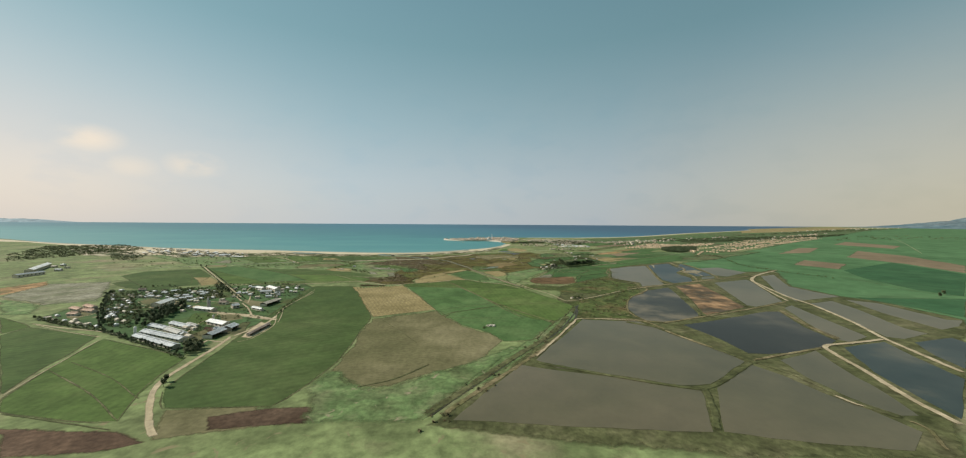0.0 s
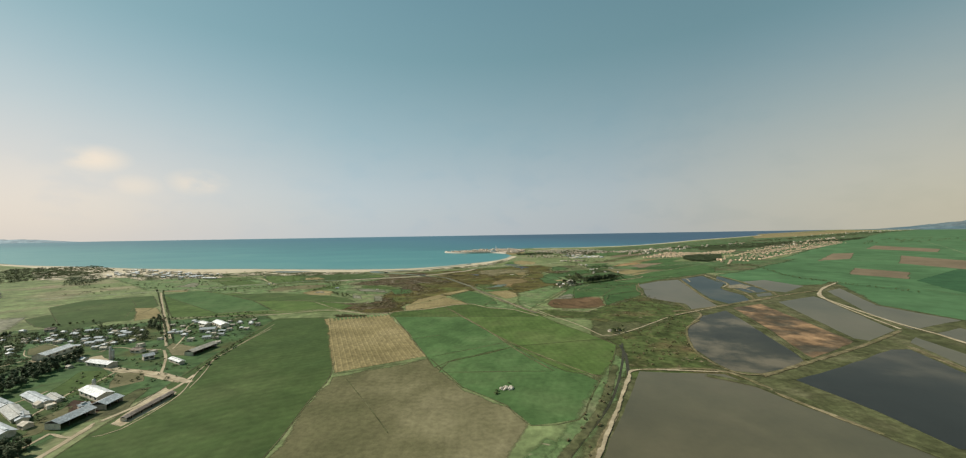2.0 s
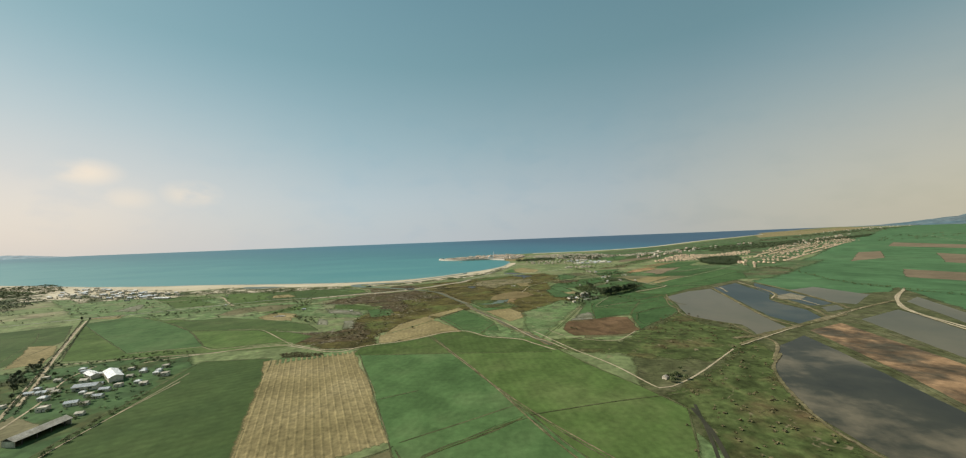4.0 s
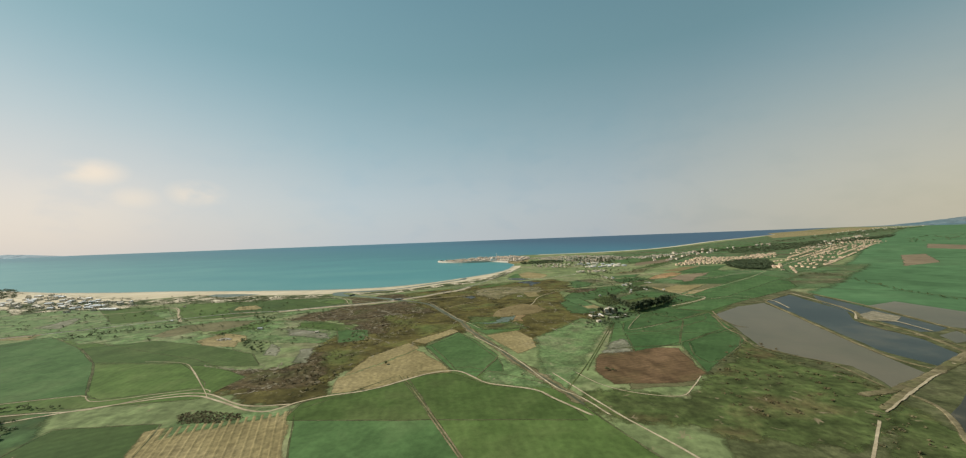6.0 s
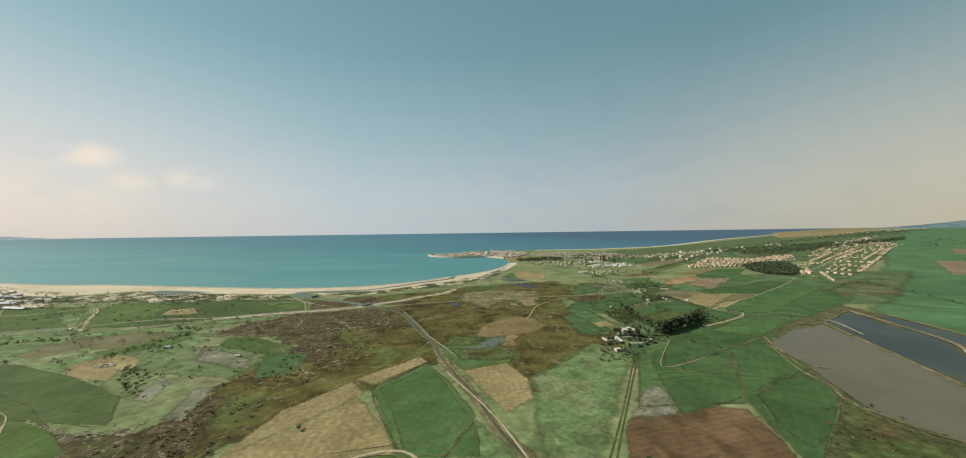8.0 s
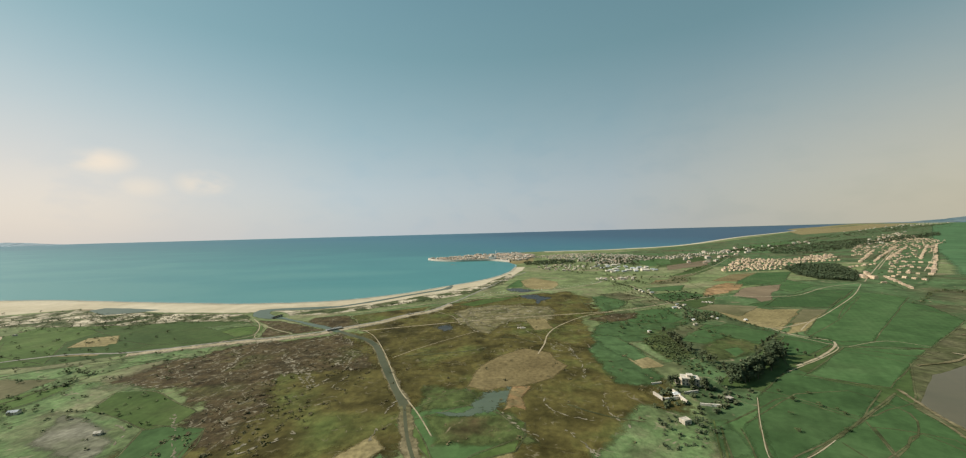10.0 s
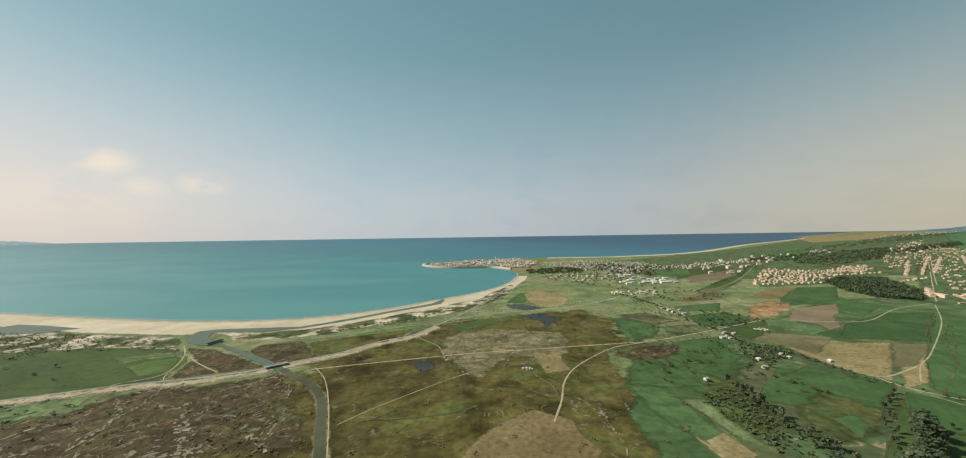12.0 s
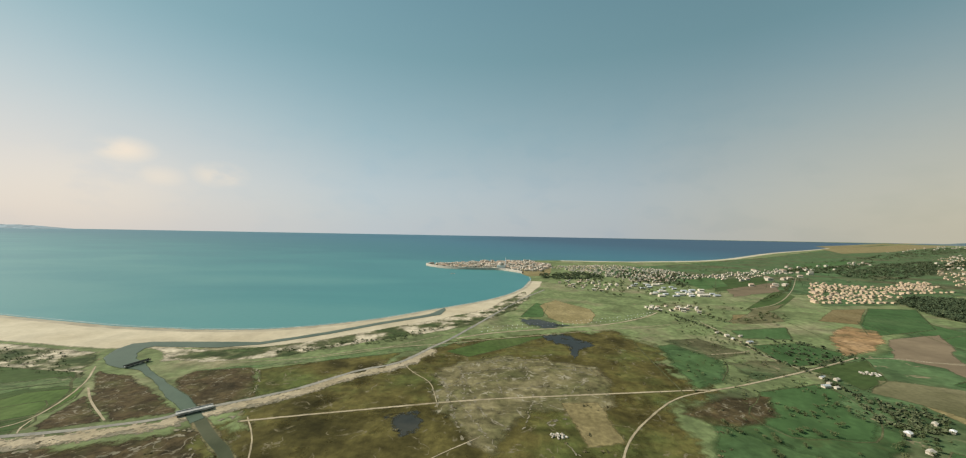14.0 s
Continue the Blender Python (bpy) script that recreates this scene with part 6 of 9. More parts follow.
# ---- roads and tracks ----
COAST_ROAD = [(-399, 400)] + [(-304, 441), (-269, 459), (-231, 480), (-195, 498), (-162, 500), (-128, 513), (-115, 517), (-100, 521), (-80, 529), (-74, 535), (-52, 551), (-36, 570), (-21, 582), (-10, 605), (1, 629), (41, 734), (71, 797)]
ribbon("verge", "torn sandy ground with dark scrub below the coast road", "dunes", [(x + 1.8, y - 5.0) for x, y in COAST_ROAD[5:15]], 5.5, 0.118, M["scar"], ragged=0.7, step=3.0, top=0.4, broken=3.0)
track_order = itertools.count()


def track(m, label, w, pts):
    w *= 0.72 if m == "track" and "road" not in label else 0.9
    k = next(track_order)
    wide = w * (0.62 if w > 2.9 else 0.5) * (1.05 if "lane" in label or "avenue" in label else 0.5 if "farm" not in label and "pond" not in label else 0.58)
    ribbon("road" if m == "asphalt" else "track", label, "road" if m == "asphalt" else "track", pts, wide * (2.0 if m == "asphalt" else 1.25), (0.185 if "pond" not in label else 0.62) + 0.0008 * k, M[m], ragged=0.3, step=2.5, top=0.8 if m == "asphalt" else 0.5, broken=0.5 if m == "asphalt" else 0.9)


track("track", "pale dirt road on the dyke between ponds", 6.0, [(177.4, 142.7), (184.6, 162.4), (192.2, 182.8), (206.3, 212.0), (220.8, 251.2), (226.1, 275.6), (241.3, 317.4), (257.0, 352.5), (290.2, 388.5), (328.5, 416.7)])
track("track", "pale dirt road round the bluish pond", 6.0, [(190.9, 181.2), (168.9, 175.3), (154.4, 171.8), (149.1, 162.9), (143.3, 144.9), (135.6, 124.9), (131.5, 108.3)])
track("track", "pale dirt road from the ponds to the plain", 4.5, [(339.6, 425.5), (291.4, 388.6), (262.7, 362.0), (250.2, 342.1), (228.7, 296.6), (214.2, 262.1)])
track("track", "pale farm road with a wide bend", 5.2, [(-77.0, 103.4), (-83.8, 109.9), (-94.4, 122.3), (-100.4, 131.2), (-103.4, 139.1), (-105.2, 150.2), (-107.2, 165.0), (-110.6, 182.5)])
track("track", "pale farm road past the cattle sheds", 4.2, [(-110.6, 182.5), (-108.4, 193.5), (-107.6, 206.5), (-110.5, 220.3)])
track("track", "thin dirt track along the settlement hedge", 2.0, [(-220.7, 200.5), (-191.5, 188.8), (-167.0, 180.8)])
track("track", "pale field track crossing the fields", 1.6, [(-140.9, 124.4), (-146.0, 135.3), (-151.3, 146.7), (-157.5, 160.3), (-166.0, 179.3)])
track("track", "dirt track along the dark crop field", 2.0, [(-123.3, 298.5), (-120.5, 279.6), (-118.1, 259.5), (-116.2, 244.5), (-114.5, 234.9), (-109.0, 223.0), (-105.6, 215.0), (-102.0, 205.4)])
track("track", "pale road along the north of the farm", 3.0, [(-203.8, 315.7), (-178.6, 320.1), (-152.8, 323.6), (-133.0, 325.4), (-117.0, 334.4), (-100.4, 335.6), (-77.8, 323.7), (-60.4, 323.5)])
track("track", "dirt track through the green field", 1.8, [(-129.6, 366.5), (-102.7, 338.6), (-95.9, 330.7)])
track("earth", "pale worn track through the green grain", 2.2, [(-14.4, 313.7), (13.0, 256.1), (30.5, 226.9), (43.8, 208.4)])
track("earth", "pale worn track between the grain fields", 2.4, [(-28.4, 345.2), (-1.1, 286.9), (16.9, 240.3), (26.7, 218.7)])
track("track", "white road between the green field and the water meadow", 3.2, [(30.8, 343.3), (43.7, 308.7), (54.7, 284.8), (61.7, 261.2), (66.3, 261.9), (82.0, 272.2), (113.6, 298.5)])
track("wet", "dark drain line across the green field", 1.6, [(-13.2, 228.0), (-2.6, 234.5), (14.3, 245.7)])
track("bank", "dark furrow line across the fallow field", 1.6, [(-55.6, 217.1), (-26.6, 229.6), (-21.5, 233.8)])
track("bank", "dark furrow line across the fallow field", 1.4, [(-49.8, 212.7), (-32.4, 186.8), (-24.2, 173.9)])
track("track", "white track bending round the pasture", 2.6, [(-181.8, 330.6), (-164.1, 335.1), (-148.9, 338.1), (-144.3, 335.5), (-136.7, 332.0), (-119.7, 336.6), (-103.6, 340.0), (-98.2, 335.2)])
track("track", "broad pale dirt road between the fields", 3.4, [(-158.9, 313.2), (-146.7, 320.5), (-125.4, 329.1), (-105.0, 334.0), (-90.1, 328.3), (-75.3, 320.3), (-66.4, 318.7), (-61.4, 323.9), (-52.8, 328.6), (-37.1, 333.5), (-19.2, 346.5), (-7.3, 348.7), (0.3, 340.8), (6.0, 334.4), (21.6, 327.5), (27.3, 319.8), (36.8, 306.5)])
track("track", "pale dirt track through pasture", 1.8, [(-161.5, 378.0), (-139.1, 373.4), (-125.6, 362.7), (-105.4, 341.4)])
track("track", "pale worn bank path beside the canal road", 2.8, [(-1.4, 401.8), (16.5, 365.9), (28.6, 331.0), (36.2, 319.7), (42.0, 305.9)])
track("track", "sandy track along the ploughed field", 2.4, [(39.7, 343.3), (46.0, 329.7), (55.5, 321.4), (68.2, 317.6), (76.5, 324.4), (85.4, 334.4)])
track("wet", "grown-over straight ditch between fields", 2.0, [(32.7, 325.2), (50.4, 356.6), (84.3, 423.7)])
track("wet", "grown-over straight ditch by the ploughed field", 2.4, [(44.7, 342.6), (53.0, 359.3), (69.1, 390.9), (84.4, 420.4)])
track("track", "short white road to the beach pasture", 4.6, [(-324.7, 514.0), (-299.1, 520.5), (-276.0, 536.2), (-239.2, 494.4), (-219.0, 470.9)])
track("track", "pale road joining the coast road", 2.6, [(-295.5, 525.9), (-274.9, 533.2), (-239.6, 495.6), (-217.5, 470.9)])
track("track", "pale canal bank path", 2.2, [(-55.5, 533.2), (-43.7, 517.4), (-30.0, 488.6), (-15.6, 452.7), (-9.1, 440.0), (-3.6, 430.0), (2.6, 416.8)])
track("track", "pale field road by the grove", 2.0, [(170.4, 506.2), (174.3, 492.1), (176.8, 482.6), (159.9, 470.8), (142.0, 461.2), (131.3, 455.4)])
track("track", "field track above the green fields", 1.8, [(180.4, 482.2), (205.5, 488.8), (215.7, 478.3)])
track("track", "pale track along the green field", 1.6, [(107.0, 437.2), (94.0, 417.8), (85.7, 402.6), (95.6, 404.6), (109.4, 411.9)])
track("track", "straight dirt road across the marsh", 3.4, [(-56.6, 529.1), (-29.3, 536.8), (12.2, 547.7), (57.4, 555.5), (91.7, 561.2), (106.1, 563.8), (146.1, 581.5), (195.3, 605.7)])
track("track", "dirt track curving off the marsh road", 3.0, [(106.3, 563.9), (84.5, 554.4), (67.3, 538.4), (56.6, 524.9), (50.4, 512.0), (46.3, 496.9), (40.9, 482.2)])
track("track", "faint diagonal track over the marsh", 2.0, [(-25.7, 481.9), (-15.5, 494.8), (3.6, 514.7), (16.5, 526.1)])
track("track", "pale dirt road below the village", 3.0, [(206.4, 605.4), (224.2, 600.1), (238.6, 598.0), (260.5, 602.2), (308.6, 632.1), (356.0, 650.1)])
track("track", "pale field road beside the tan fields", 2.6, [(349.8, 643.3), (293.5, 593.6), (226.2, 542.2), (201.2, 525.1), (181.4, 508.1)])
track("track", "pale lane below the tan field", 2.4, [(168.3, 517.1), (175.9, 514.4), (200.5, 525.0)])
track("track", "pale lane along the tree row", 2.6, [(171.1, 515.1), (171.1, 506.4), (176.3, 496.9), (181.6, 492.3), (178.5, 485.5), (160.8, 472.5), (139.6, 461.1)])
track("track", "straight village street", 4.4, [(365.5, 655.7), (485.7, 758.8), (726.3, 964.1), (955.0, 1159.9)])
track("track", "sandy loop track to the river mouth", 3.4, [(-126.6, 509.8), (-126.5, 515.9), (-116.8, 523.7), (-118.4, 534.3), (-128.2, 551.8), (-142.2, 568.4)])
track("track", "sandy track joining the coast road", 3.0, [(-123.9, 549.2), (-110.7, 538.5), (-93.0, 526.6)])
track("track", "short sandy link track", 2.4, [(-109.1, 518.4), (-112.8, 522.3), (-116.0, 528.8)])
track("track", "white-stoned road behind the beach", 5.0, [(-1.3, 618.5), (17.8, 631.1), (51.1, 643.6), (89.3, 657.5), (120.8, 679.0), (140.8, 699.6)])
track("track", "narrow track behind the beach", 3.4, [(-58.9, 586.4), (-36.3, 599.5), (-10.1, 608.1), (17.9, 619.1), (66.5, 637.8), (110.3, 654.0), (133.5, 662.2)])
track("track", "pale track along the beach edge", 2.0, [(-96.3, 574.3), (-69.9, 581.1), (-44.7, 591.8), (-22.2, 610.7), (-1.3, 633.0)])
track("track", "old lane beside the bushes", 2.2, [(156.2, 673.4), (154.2, 637.4), (150.0, 606.1), (153.0, 584.6)])
track("track", "pale lane through the fields", 1.8, [(122.5, 603.3), (141.9, 608.5), (148.6, 612.4)])
track("track", "clay road below the digging", 2.4, [(193.5, 603.8), (214.1, 604.9), (225.2, 600.4), (244.9, 599.3)])
track("track", "inland road near the town", 3.0, [(216.4, 716.6), (264.1, 749.0), (340.2, 830.4), (449.7, 962.4)])
track("track", "worn cart track by the old camp", 1.8, [(-18.9, 580.2), (-13.3, 571.4), (-4.7, 561.5), (-0.7, 550.2), (1.7, 540.6)])
track("track", "straight farm avenue", 3.4, [(-161.5, 268.9), (-182.0, 292.4), (-210.7, 323.4), (-261.8, 380.7), (-305.0, 430.0)])
track("track", "straight farm avenue", 3.0, [(-152.6, 256.0), (-205.8, 316.6), (-284.2, 404.3)])
track("track", "straight road on the far plain", 3.0, [(1517.1, 1351.3), (1136.2, 983.4), (789.5, 659.0)])
track("bank", "hedged ditch across the plain", 3.0, [(287.2, 547.8), (301.9, 503.3), (333.6, 482.0), (338.8, 429.1), (365.4, 392.1), (359.9, 350.3), (349.5, 300.1), (362.4, 280.7)])
track("asphalt", "grey coast road running behind the dunes to the town", 3.4, COAST_ROAD)
ribbon("verge", "broad sandy verge beside the coast road", "verge", [(x + 1.0, y - 3.4) for x, y in COAST_ROAD[5:15]], 7.0, 0.18, M["track"], ragged=1.0, step=2.0, top=0.25, broken=3.4)
track("track", "village lane", 2.4, [(462, 735), (628, 877), (891, 1100)])
track("track", "village lane", 2.4, [(484, 710), (688, 871), (975, 1113)])
track("track", "pale main lane of the farm", 5.8, [(-194.8, 235.8), (-188.3, 243.1), (-176.6, 241.2), (-148.8, 227.1), (-124.6, 220.0), (-105.0, 210.7)])
track("track", "pale farm avenue", 2.7, [(-149.5, 251.1), (-137.4, 237.8), (-123.9, 219.8)])
track("track", "ring track round the sports ground", 2.4, [(-219.5, 255.1), (-219.7, 263.5), (-208.0, 258.8), (-197.8, 250.1), (-197.0, 242.4), (-207.7, 245.3), (-219.5, 255.1)])
track("track", "pale lane between farm houses", 2.4, [(-206.5, 212.9), (-205.8, 224.8), (-200.7, 232.6), (-199.4, 241.2)])
track("track", "pale lane past the dairy", 2.2, [(-134.5, 186.3), (-141.5, 204.5), (-141.9, 213.1), (-145.0, 224.0)])
track("track", "pale lane by the cattle shed", 2.7, [(-116.5, 168.6), (-117.0, 172.8), (-117.6, 177.2), (-109.4, 175.3), (-111.7, 184.2)])
track("track", "pale lane between the sheds", 2.0, [(-154.0, 191.7), (-151.0, 198.7), (-150.9, 206.8)])
track("track", "pale lane by the stores", 2.0, [(-144.9, 249.8), (-157.2, 272.5), (-172.8, 294.7), (-178.4, 313.8)])
track("track", "pale lane along the lower hedge", 2.4, [(-224.9, 202.6), (-206.2, 196.7), (-192.3, 193.2), (-175.7, 189.2), (-157.9, 183.1)])
track("track", "pale field edge path", 2.2, [(-104.9, 175.2), (-100.0, 179.1), (-101.4, 200.4), (-111.9, 223.8), (-116.8, 248.0), (-119.4, 288.5)])
track("track", "pale lane by the upper houses", 2.0, [(-177.3, 246.8), (-177.0, 255.9), (-163.3, 252.5), (-149.5, 251.1)])
track("track", "pale lane by the poultry houses", 2.0, [(-223.2, 216.9), (-213.8, 216.7), (-215.6, 227.0), (-227.2, 246.5)])

# pale worn rims of the fish ponds
pond_rim_order = itertools.count()


def pond_rim(w, pts):
    k = next(pond_rim_order)
    ribbon("pond_rim", "pale trodden rim of a fish pond", "bank", pts, w, 0.57 + 0.001 * k, M[("track", "earth")[k % 3 > 0]], ragged=0.6, step=2.0, top=0.4, broken=1.3)


pond_rim(1.5, [(25.3, 157.9), (38.5, 181.2), (52.7, 207.0), (60.1, 215.5), (89.2, 211.8)])
pond_rim(1.0, [(108.7, 154.2), (132.7, 163.2), (151.8, 170.2)])
pond_rim(1.3, [(188.2, 235.8), (175.2, 201.6), (170.2, 180.8)])
pond_rim(1.4, [(113.6, 126.4), (114.9, 120.2), (117.1, 117.6)])
pond_rim(1.2, [(119.7, 111.7), (120.5, 107.5), (113.4, 97.6)])
pond_rim(1.5, [(127.5, 289.9), (109.6, 271.3), (94.5, 239.4), (91.9, 223.5), (93.5, 211.7), (100.9, 208.9), (113.5, 213.1), (129.7, 221.7)])
pond_rim(1.1, [(118.2, 301.4), (164.6, 326.5), (235.6, 361.6), (282.3, 381.7)])
pond_rim(1.5, [(183.9, 458.7), (211.0, 465.3), (251.6, 490.5), (260.6, 479.0)])
pond_rim(1.3, [(208.8, 461.5), (187.3, 401.6), (168.2, 347.7)])
pond_rim(1.4, [(251.6, 490.5), (235.1, 428.9), (215.4, 404.1)])
pond_rim(1.4, [(262.8, 485.5), (255.1, 439.0), (240.4, 382.4), (237.1, 370.5)])
pond_rim(1.6, [(211.2, 399.3), (207.8, 382.9), (211.5, 365.1), (207.3, 345.5)])
pond_rim(1.5, [(220.3, 409.3), (229.8, 399.6), (224.9, 376.0)])
pond_rim(1.2, [(148.0, 425.6), (136.4, 397.1), (134.2, 382.2), (129.4, 370.4), (132.2, 353.3), (139.7, 340.4), (136.8, 319.7), (136.4, 314.4)])
pond_rim(1.5, [(247.6, 495.0), (261.8, 495.7), (259.1, 478.8)])
pond_rim(1.5, [(213.7, 472.2), (216.2, 463.8), (206.5, 439.0)])
pond_rim(1.5, [(155.9, 440.1), (147.2, 418.6), (144.5, 401.1), (148.6, 396.0)])
sheet("sand_spit", "pale sand spit between the blue ponds", "sand", [(228, 415), (245, 423), (243, 406), (229, 396), (219, 402)], 0.45, M["scar"], amp=0.4, step=2, feather=0.8)

# bare scars and foot tracks worn in the heath
scar_order = itertools.count()


def scar(w, pts):
    """A worn line in the heath: ragged bare patches strung along it, with gaps."""
    k = next(scar_order)
    rnd = random.Random(k + 300)
    line = [wobble(x, y, 0.12, 1.1 if w > 1 else 0.5) for x, y in curve_pts(pts, 1.1)]
    verts, faces = [], []
    z = (0.235 + 0.0006 * k) * LAYER
    for (x0, y0), (x1, y1) in zip(line, line[1:]):
        if rnd.random() < 0.3:
            continue
        a = math.atan2(y1 - y0, x1 - x0) + rnd.uniform(-0.5, 0.5)
        ox, oy = x0 + rnd.gauss(0, 0.35 * w), y0 + rnd.gauss(0, 0.35 * w)
        long, wide = rnd.uniform(0.5, 1.3), w * rnd.uniform(0.12, 0.42)
        n, q = 9, len(verts)
        for i in range(n):
            u = 2 * math.pi * i / n
            r = rnd.uniform(0.55, 1.25)
            dx, dy = long * r * math.cos(u), wide * r * math.sin(u)
            verts.append((ox + dx * math.cos(a) - dy * math.sin(a), oy + dx * math.sin(a) + dy * math.cos(a), z + 0.0002 * (len(faces) % 5)))
        faces.append(tuple(range(q, q + n)))
    if faces:
        mesh_ob("sand_scar", verts, faces, M["scar"], label="bare sandy scars worn in the heath" if w > 1 else "thin broken pale foot track", category="track", kind="structure")


scar(2.2, [(-121.7, 508.9), (-110.3, 506.8), (-105.5, 510.3), (-97.0, 512.4)])
scar(1.4, [(-104.0, 511.7), (-99.3, 499.9), (-98.3, 489.7), (-98.0, 480.2), (-96.6, 471.6)])
scar(2.0, [(-127.7, 484.6), (-124.1, 488.4), (-117.9, 491.0)])
scar(0.9, [(-92.1, 471.4), (-84.5, 462.5)])
scar(1.6, [(-90.4, 496.9), (-82.6, 494.3), (-74.6, 487.0), (-64.2, 475.1), (-57.9, 468.5)])
scar(1.8, [(-71.7, 484.6), (-70.3, 478.5)])
scar(2.0, [(-72.1, 464.3), (-68.8, 467.5), (-61.4, 468.9), (-55.0, 468.7)])
scar(0.9, [(-61.0, 519.9), (-53.4, 508.5), (-45.3, 488.7), (-43.9, 480.5)])
scar(1.2, [(-44.0, 484.0), (-42.7, 475.4), (-42.5, 468.0)])
scar(2.0, [(-81.3, 507.5), (-74.7, 513.0), (-68.4, 519.9), (-64.1, 522.1)])
scar(1.6, [(-107.1, 464.8), (-105.0, 468.8), (-103.1, 463.1)])
scar(1.4, [(-117.3, 465.6), (-109.2, 464.8)])
scar(1.6, [(-121.6, 475.6), (-118.3, 481.7), (-113.7, 485.7)])
scar(1.4, [(-112.5, 502.5), (-98.8, 487.5), (-93.9, 470.4)])
scar(0.8, [(-89.4, 465.4), (-81.6, 453.9)])
scar(1.6, [(-70.3, 457.3), (-65.7, 460.6), (-63.8, 467.9), (-56.4, 463.7)])
scar(1.6, [(-77.3, 488.7), (-67.0, 474.2), (-55.7, 465.2), (-47.0, 452.9)])
scar(1.4, [(-55.6, 428.4), (-51.1, 430.5), (-50.1, 432.9)])
scar(1.8, [(-49.6, 413.6), (-49.7, 417.3), (-49.7, 420.4)])
scar(1.0, [(-50.5, 444.6), (-47.6, 446.2)])
scar(1.0, [(-41.3, 437.8), (-37.2, 439.3)])
scar(1.2, [(-46.1, 476.3), (-48.3, 495.0)])
scar(1.0, [(-14.3, 416.7), (-14.5, 423.7)])
scar(1.0, [(-14.6, 431.8), (-13.1, 439.5)])
scar(0.8, [(-40.5, 452.6), (-37.5, 465.1)])
scar(1.4, [(-39.6, 421.0), (-35.3, 419.0)])
scar(0.8, [(-72.4, 438.5), (-66.3, 430.8), (-61.1, 426.4)])
scar(2.0, [(-143.3, 467.9), (-134.8, 469.2)])
scar(1.6, [(-122.5, 458.7), (-109.4, 456.7), (-102.8, 456.6)])
scar(1.2, [(-95.9, 426.9), (-89.8, 423.5), (-85.6, 417.1)])
scar(1.6, [(7.1, 570.1), (18.1, 575.5), (31.9, 578.7), (40.7, 575.7)])
scar(1.2, [(7.3, 568.4), (8.3, 555.7), (12.0, 543.5)])
scar(1.0, [(-2.2, 559.3), (5.6, 562.8), (7.7, 568.5)])
scar(1.0, [(20.3, 572.8), (22.1, 557.2), (23.9, 552.9)])
scar(1.0, [(42.4, 550.4), (47.7, 557.1), (56.4, 567.0)])
scar(1.2, [(41.4, 580.7), (52.6, 578.2), (62.5, 572.5)])
scar(0.8, [(12.0, 561.0), (22.4, 566.2), (33.1, 568.3)])
scar(1.0, [(26.1, 557.6), (36.4, 560.9), (42.1, 559.0)])
scar(0.8, [(1.8, 559.8), (4.5, 546.6)])
scar(1.4, [(-3.8, 556.6), (0.5, 548.2), (2.2, 540.6)])
scar(0.8, [(-80.9, 568.5), (-75.3, 568.2), (-68.3, 558.6), (-63.1, 546.8)])
scar(1.4, [(-2.9, 569.8), (3.8, 553.2), (8.5, 532.7), (16.1, 518.4)])
scar(1.2, [(5.4, 577.5), (25.6, 587.3), (44.7, 590.1)])
scar(1.0, [(5.4, 577.5), (15.5, 541.5), (24.2, 529.7)])
scar(0.9, [(33.1, 585.6), (32.9, 551.6), (28.4, 529.8)])
scar(1.6, [(35.8, 533.2), (42.5, 539.7)])
scar(0.8, [(39.9, 522.4), (45.4, 509.8), (46.2, 501.5)])
scar(1.2, [(49.5, 496.8), (50.0, 489.1), (52.9, 485.3)])
scar(1.2, [(57.5, 493.8), (57.2, 482.9), (57.3, 477.8)])
scar(0.8, [(66.9, 495.0), (66.5, 488.3)])
scar(1.0, [(53.3, 497.8), (58.0, 478.2), (55.1, 452.6)])
scar(1.0, [(55.8, 435.9), (55.9, 426.8), (57.9, 418.8)])
scar(0.8, [(36.6, 439.0), (39.0, 429.5), (49.8, 423.9)])
scar(1.2, [(21.9, 430.9), (27.9, 420.4), (34.1, 412.5)])
scar(0.8, [(-1.1, 566.0), (13.0, 535.6), (20.7, 520.2)])
scar(1.0, [(3.0, 577.9), (22.5, 588.4), (48.0, 597.2)])
scar(1.4, [(-53.4, 405.9), (-44.8, 414.5), (-40.2, 420.0)])
scar(1.2, [(-68.3, 477.2), (-49.7, 452.9), (-44.4, 461.4)])
scar(1.2, [(-31.6, 399.5), (-33.0, 385.1)])
scar(1.0, [(-67.0, 398.9), (-57.6, 402.6), (-42.6, 391.2)])
scar(1.4, [(-64.4, 435.2), (-56.3, 440.3)])
scar(1.8, [(-48.3, 476.8), (-38.5, 469.5)])
scar(1.4, [(26.5, 384.3), (33.3, 381.5)])
scar(1.0, [(40.5, 419.1), (48.2, 400.8)])
scar(1.0, [(-84.1, 434.0), (-60.9, 407.2), (-52.0, 400.1)])
scar(1.2, [(-59.3, 472.5), (-50.9, 454.6)])
scar(1.4, [(-94.2, 334.9), (-82.7, 334.3), (-77.4, 341.0)])
scar(1.2, [(-99.3, 366.4), (-87.2, 358.9), (-88.7, 366.5)])
scar(1.0, [(-125.2, 368.2), (-109.5, 361.8), (-92.5, 359.2)])
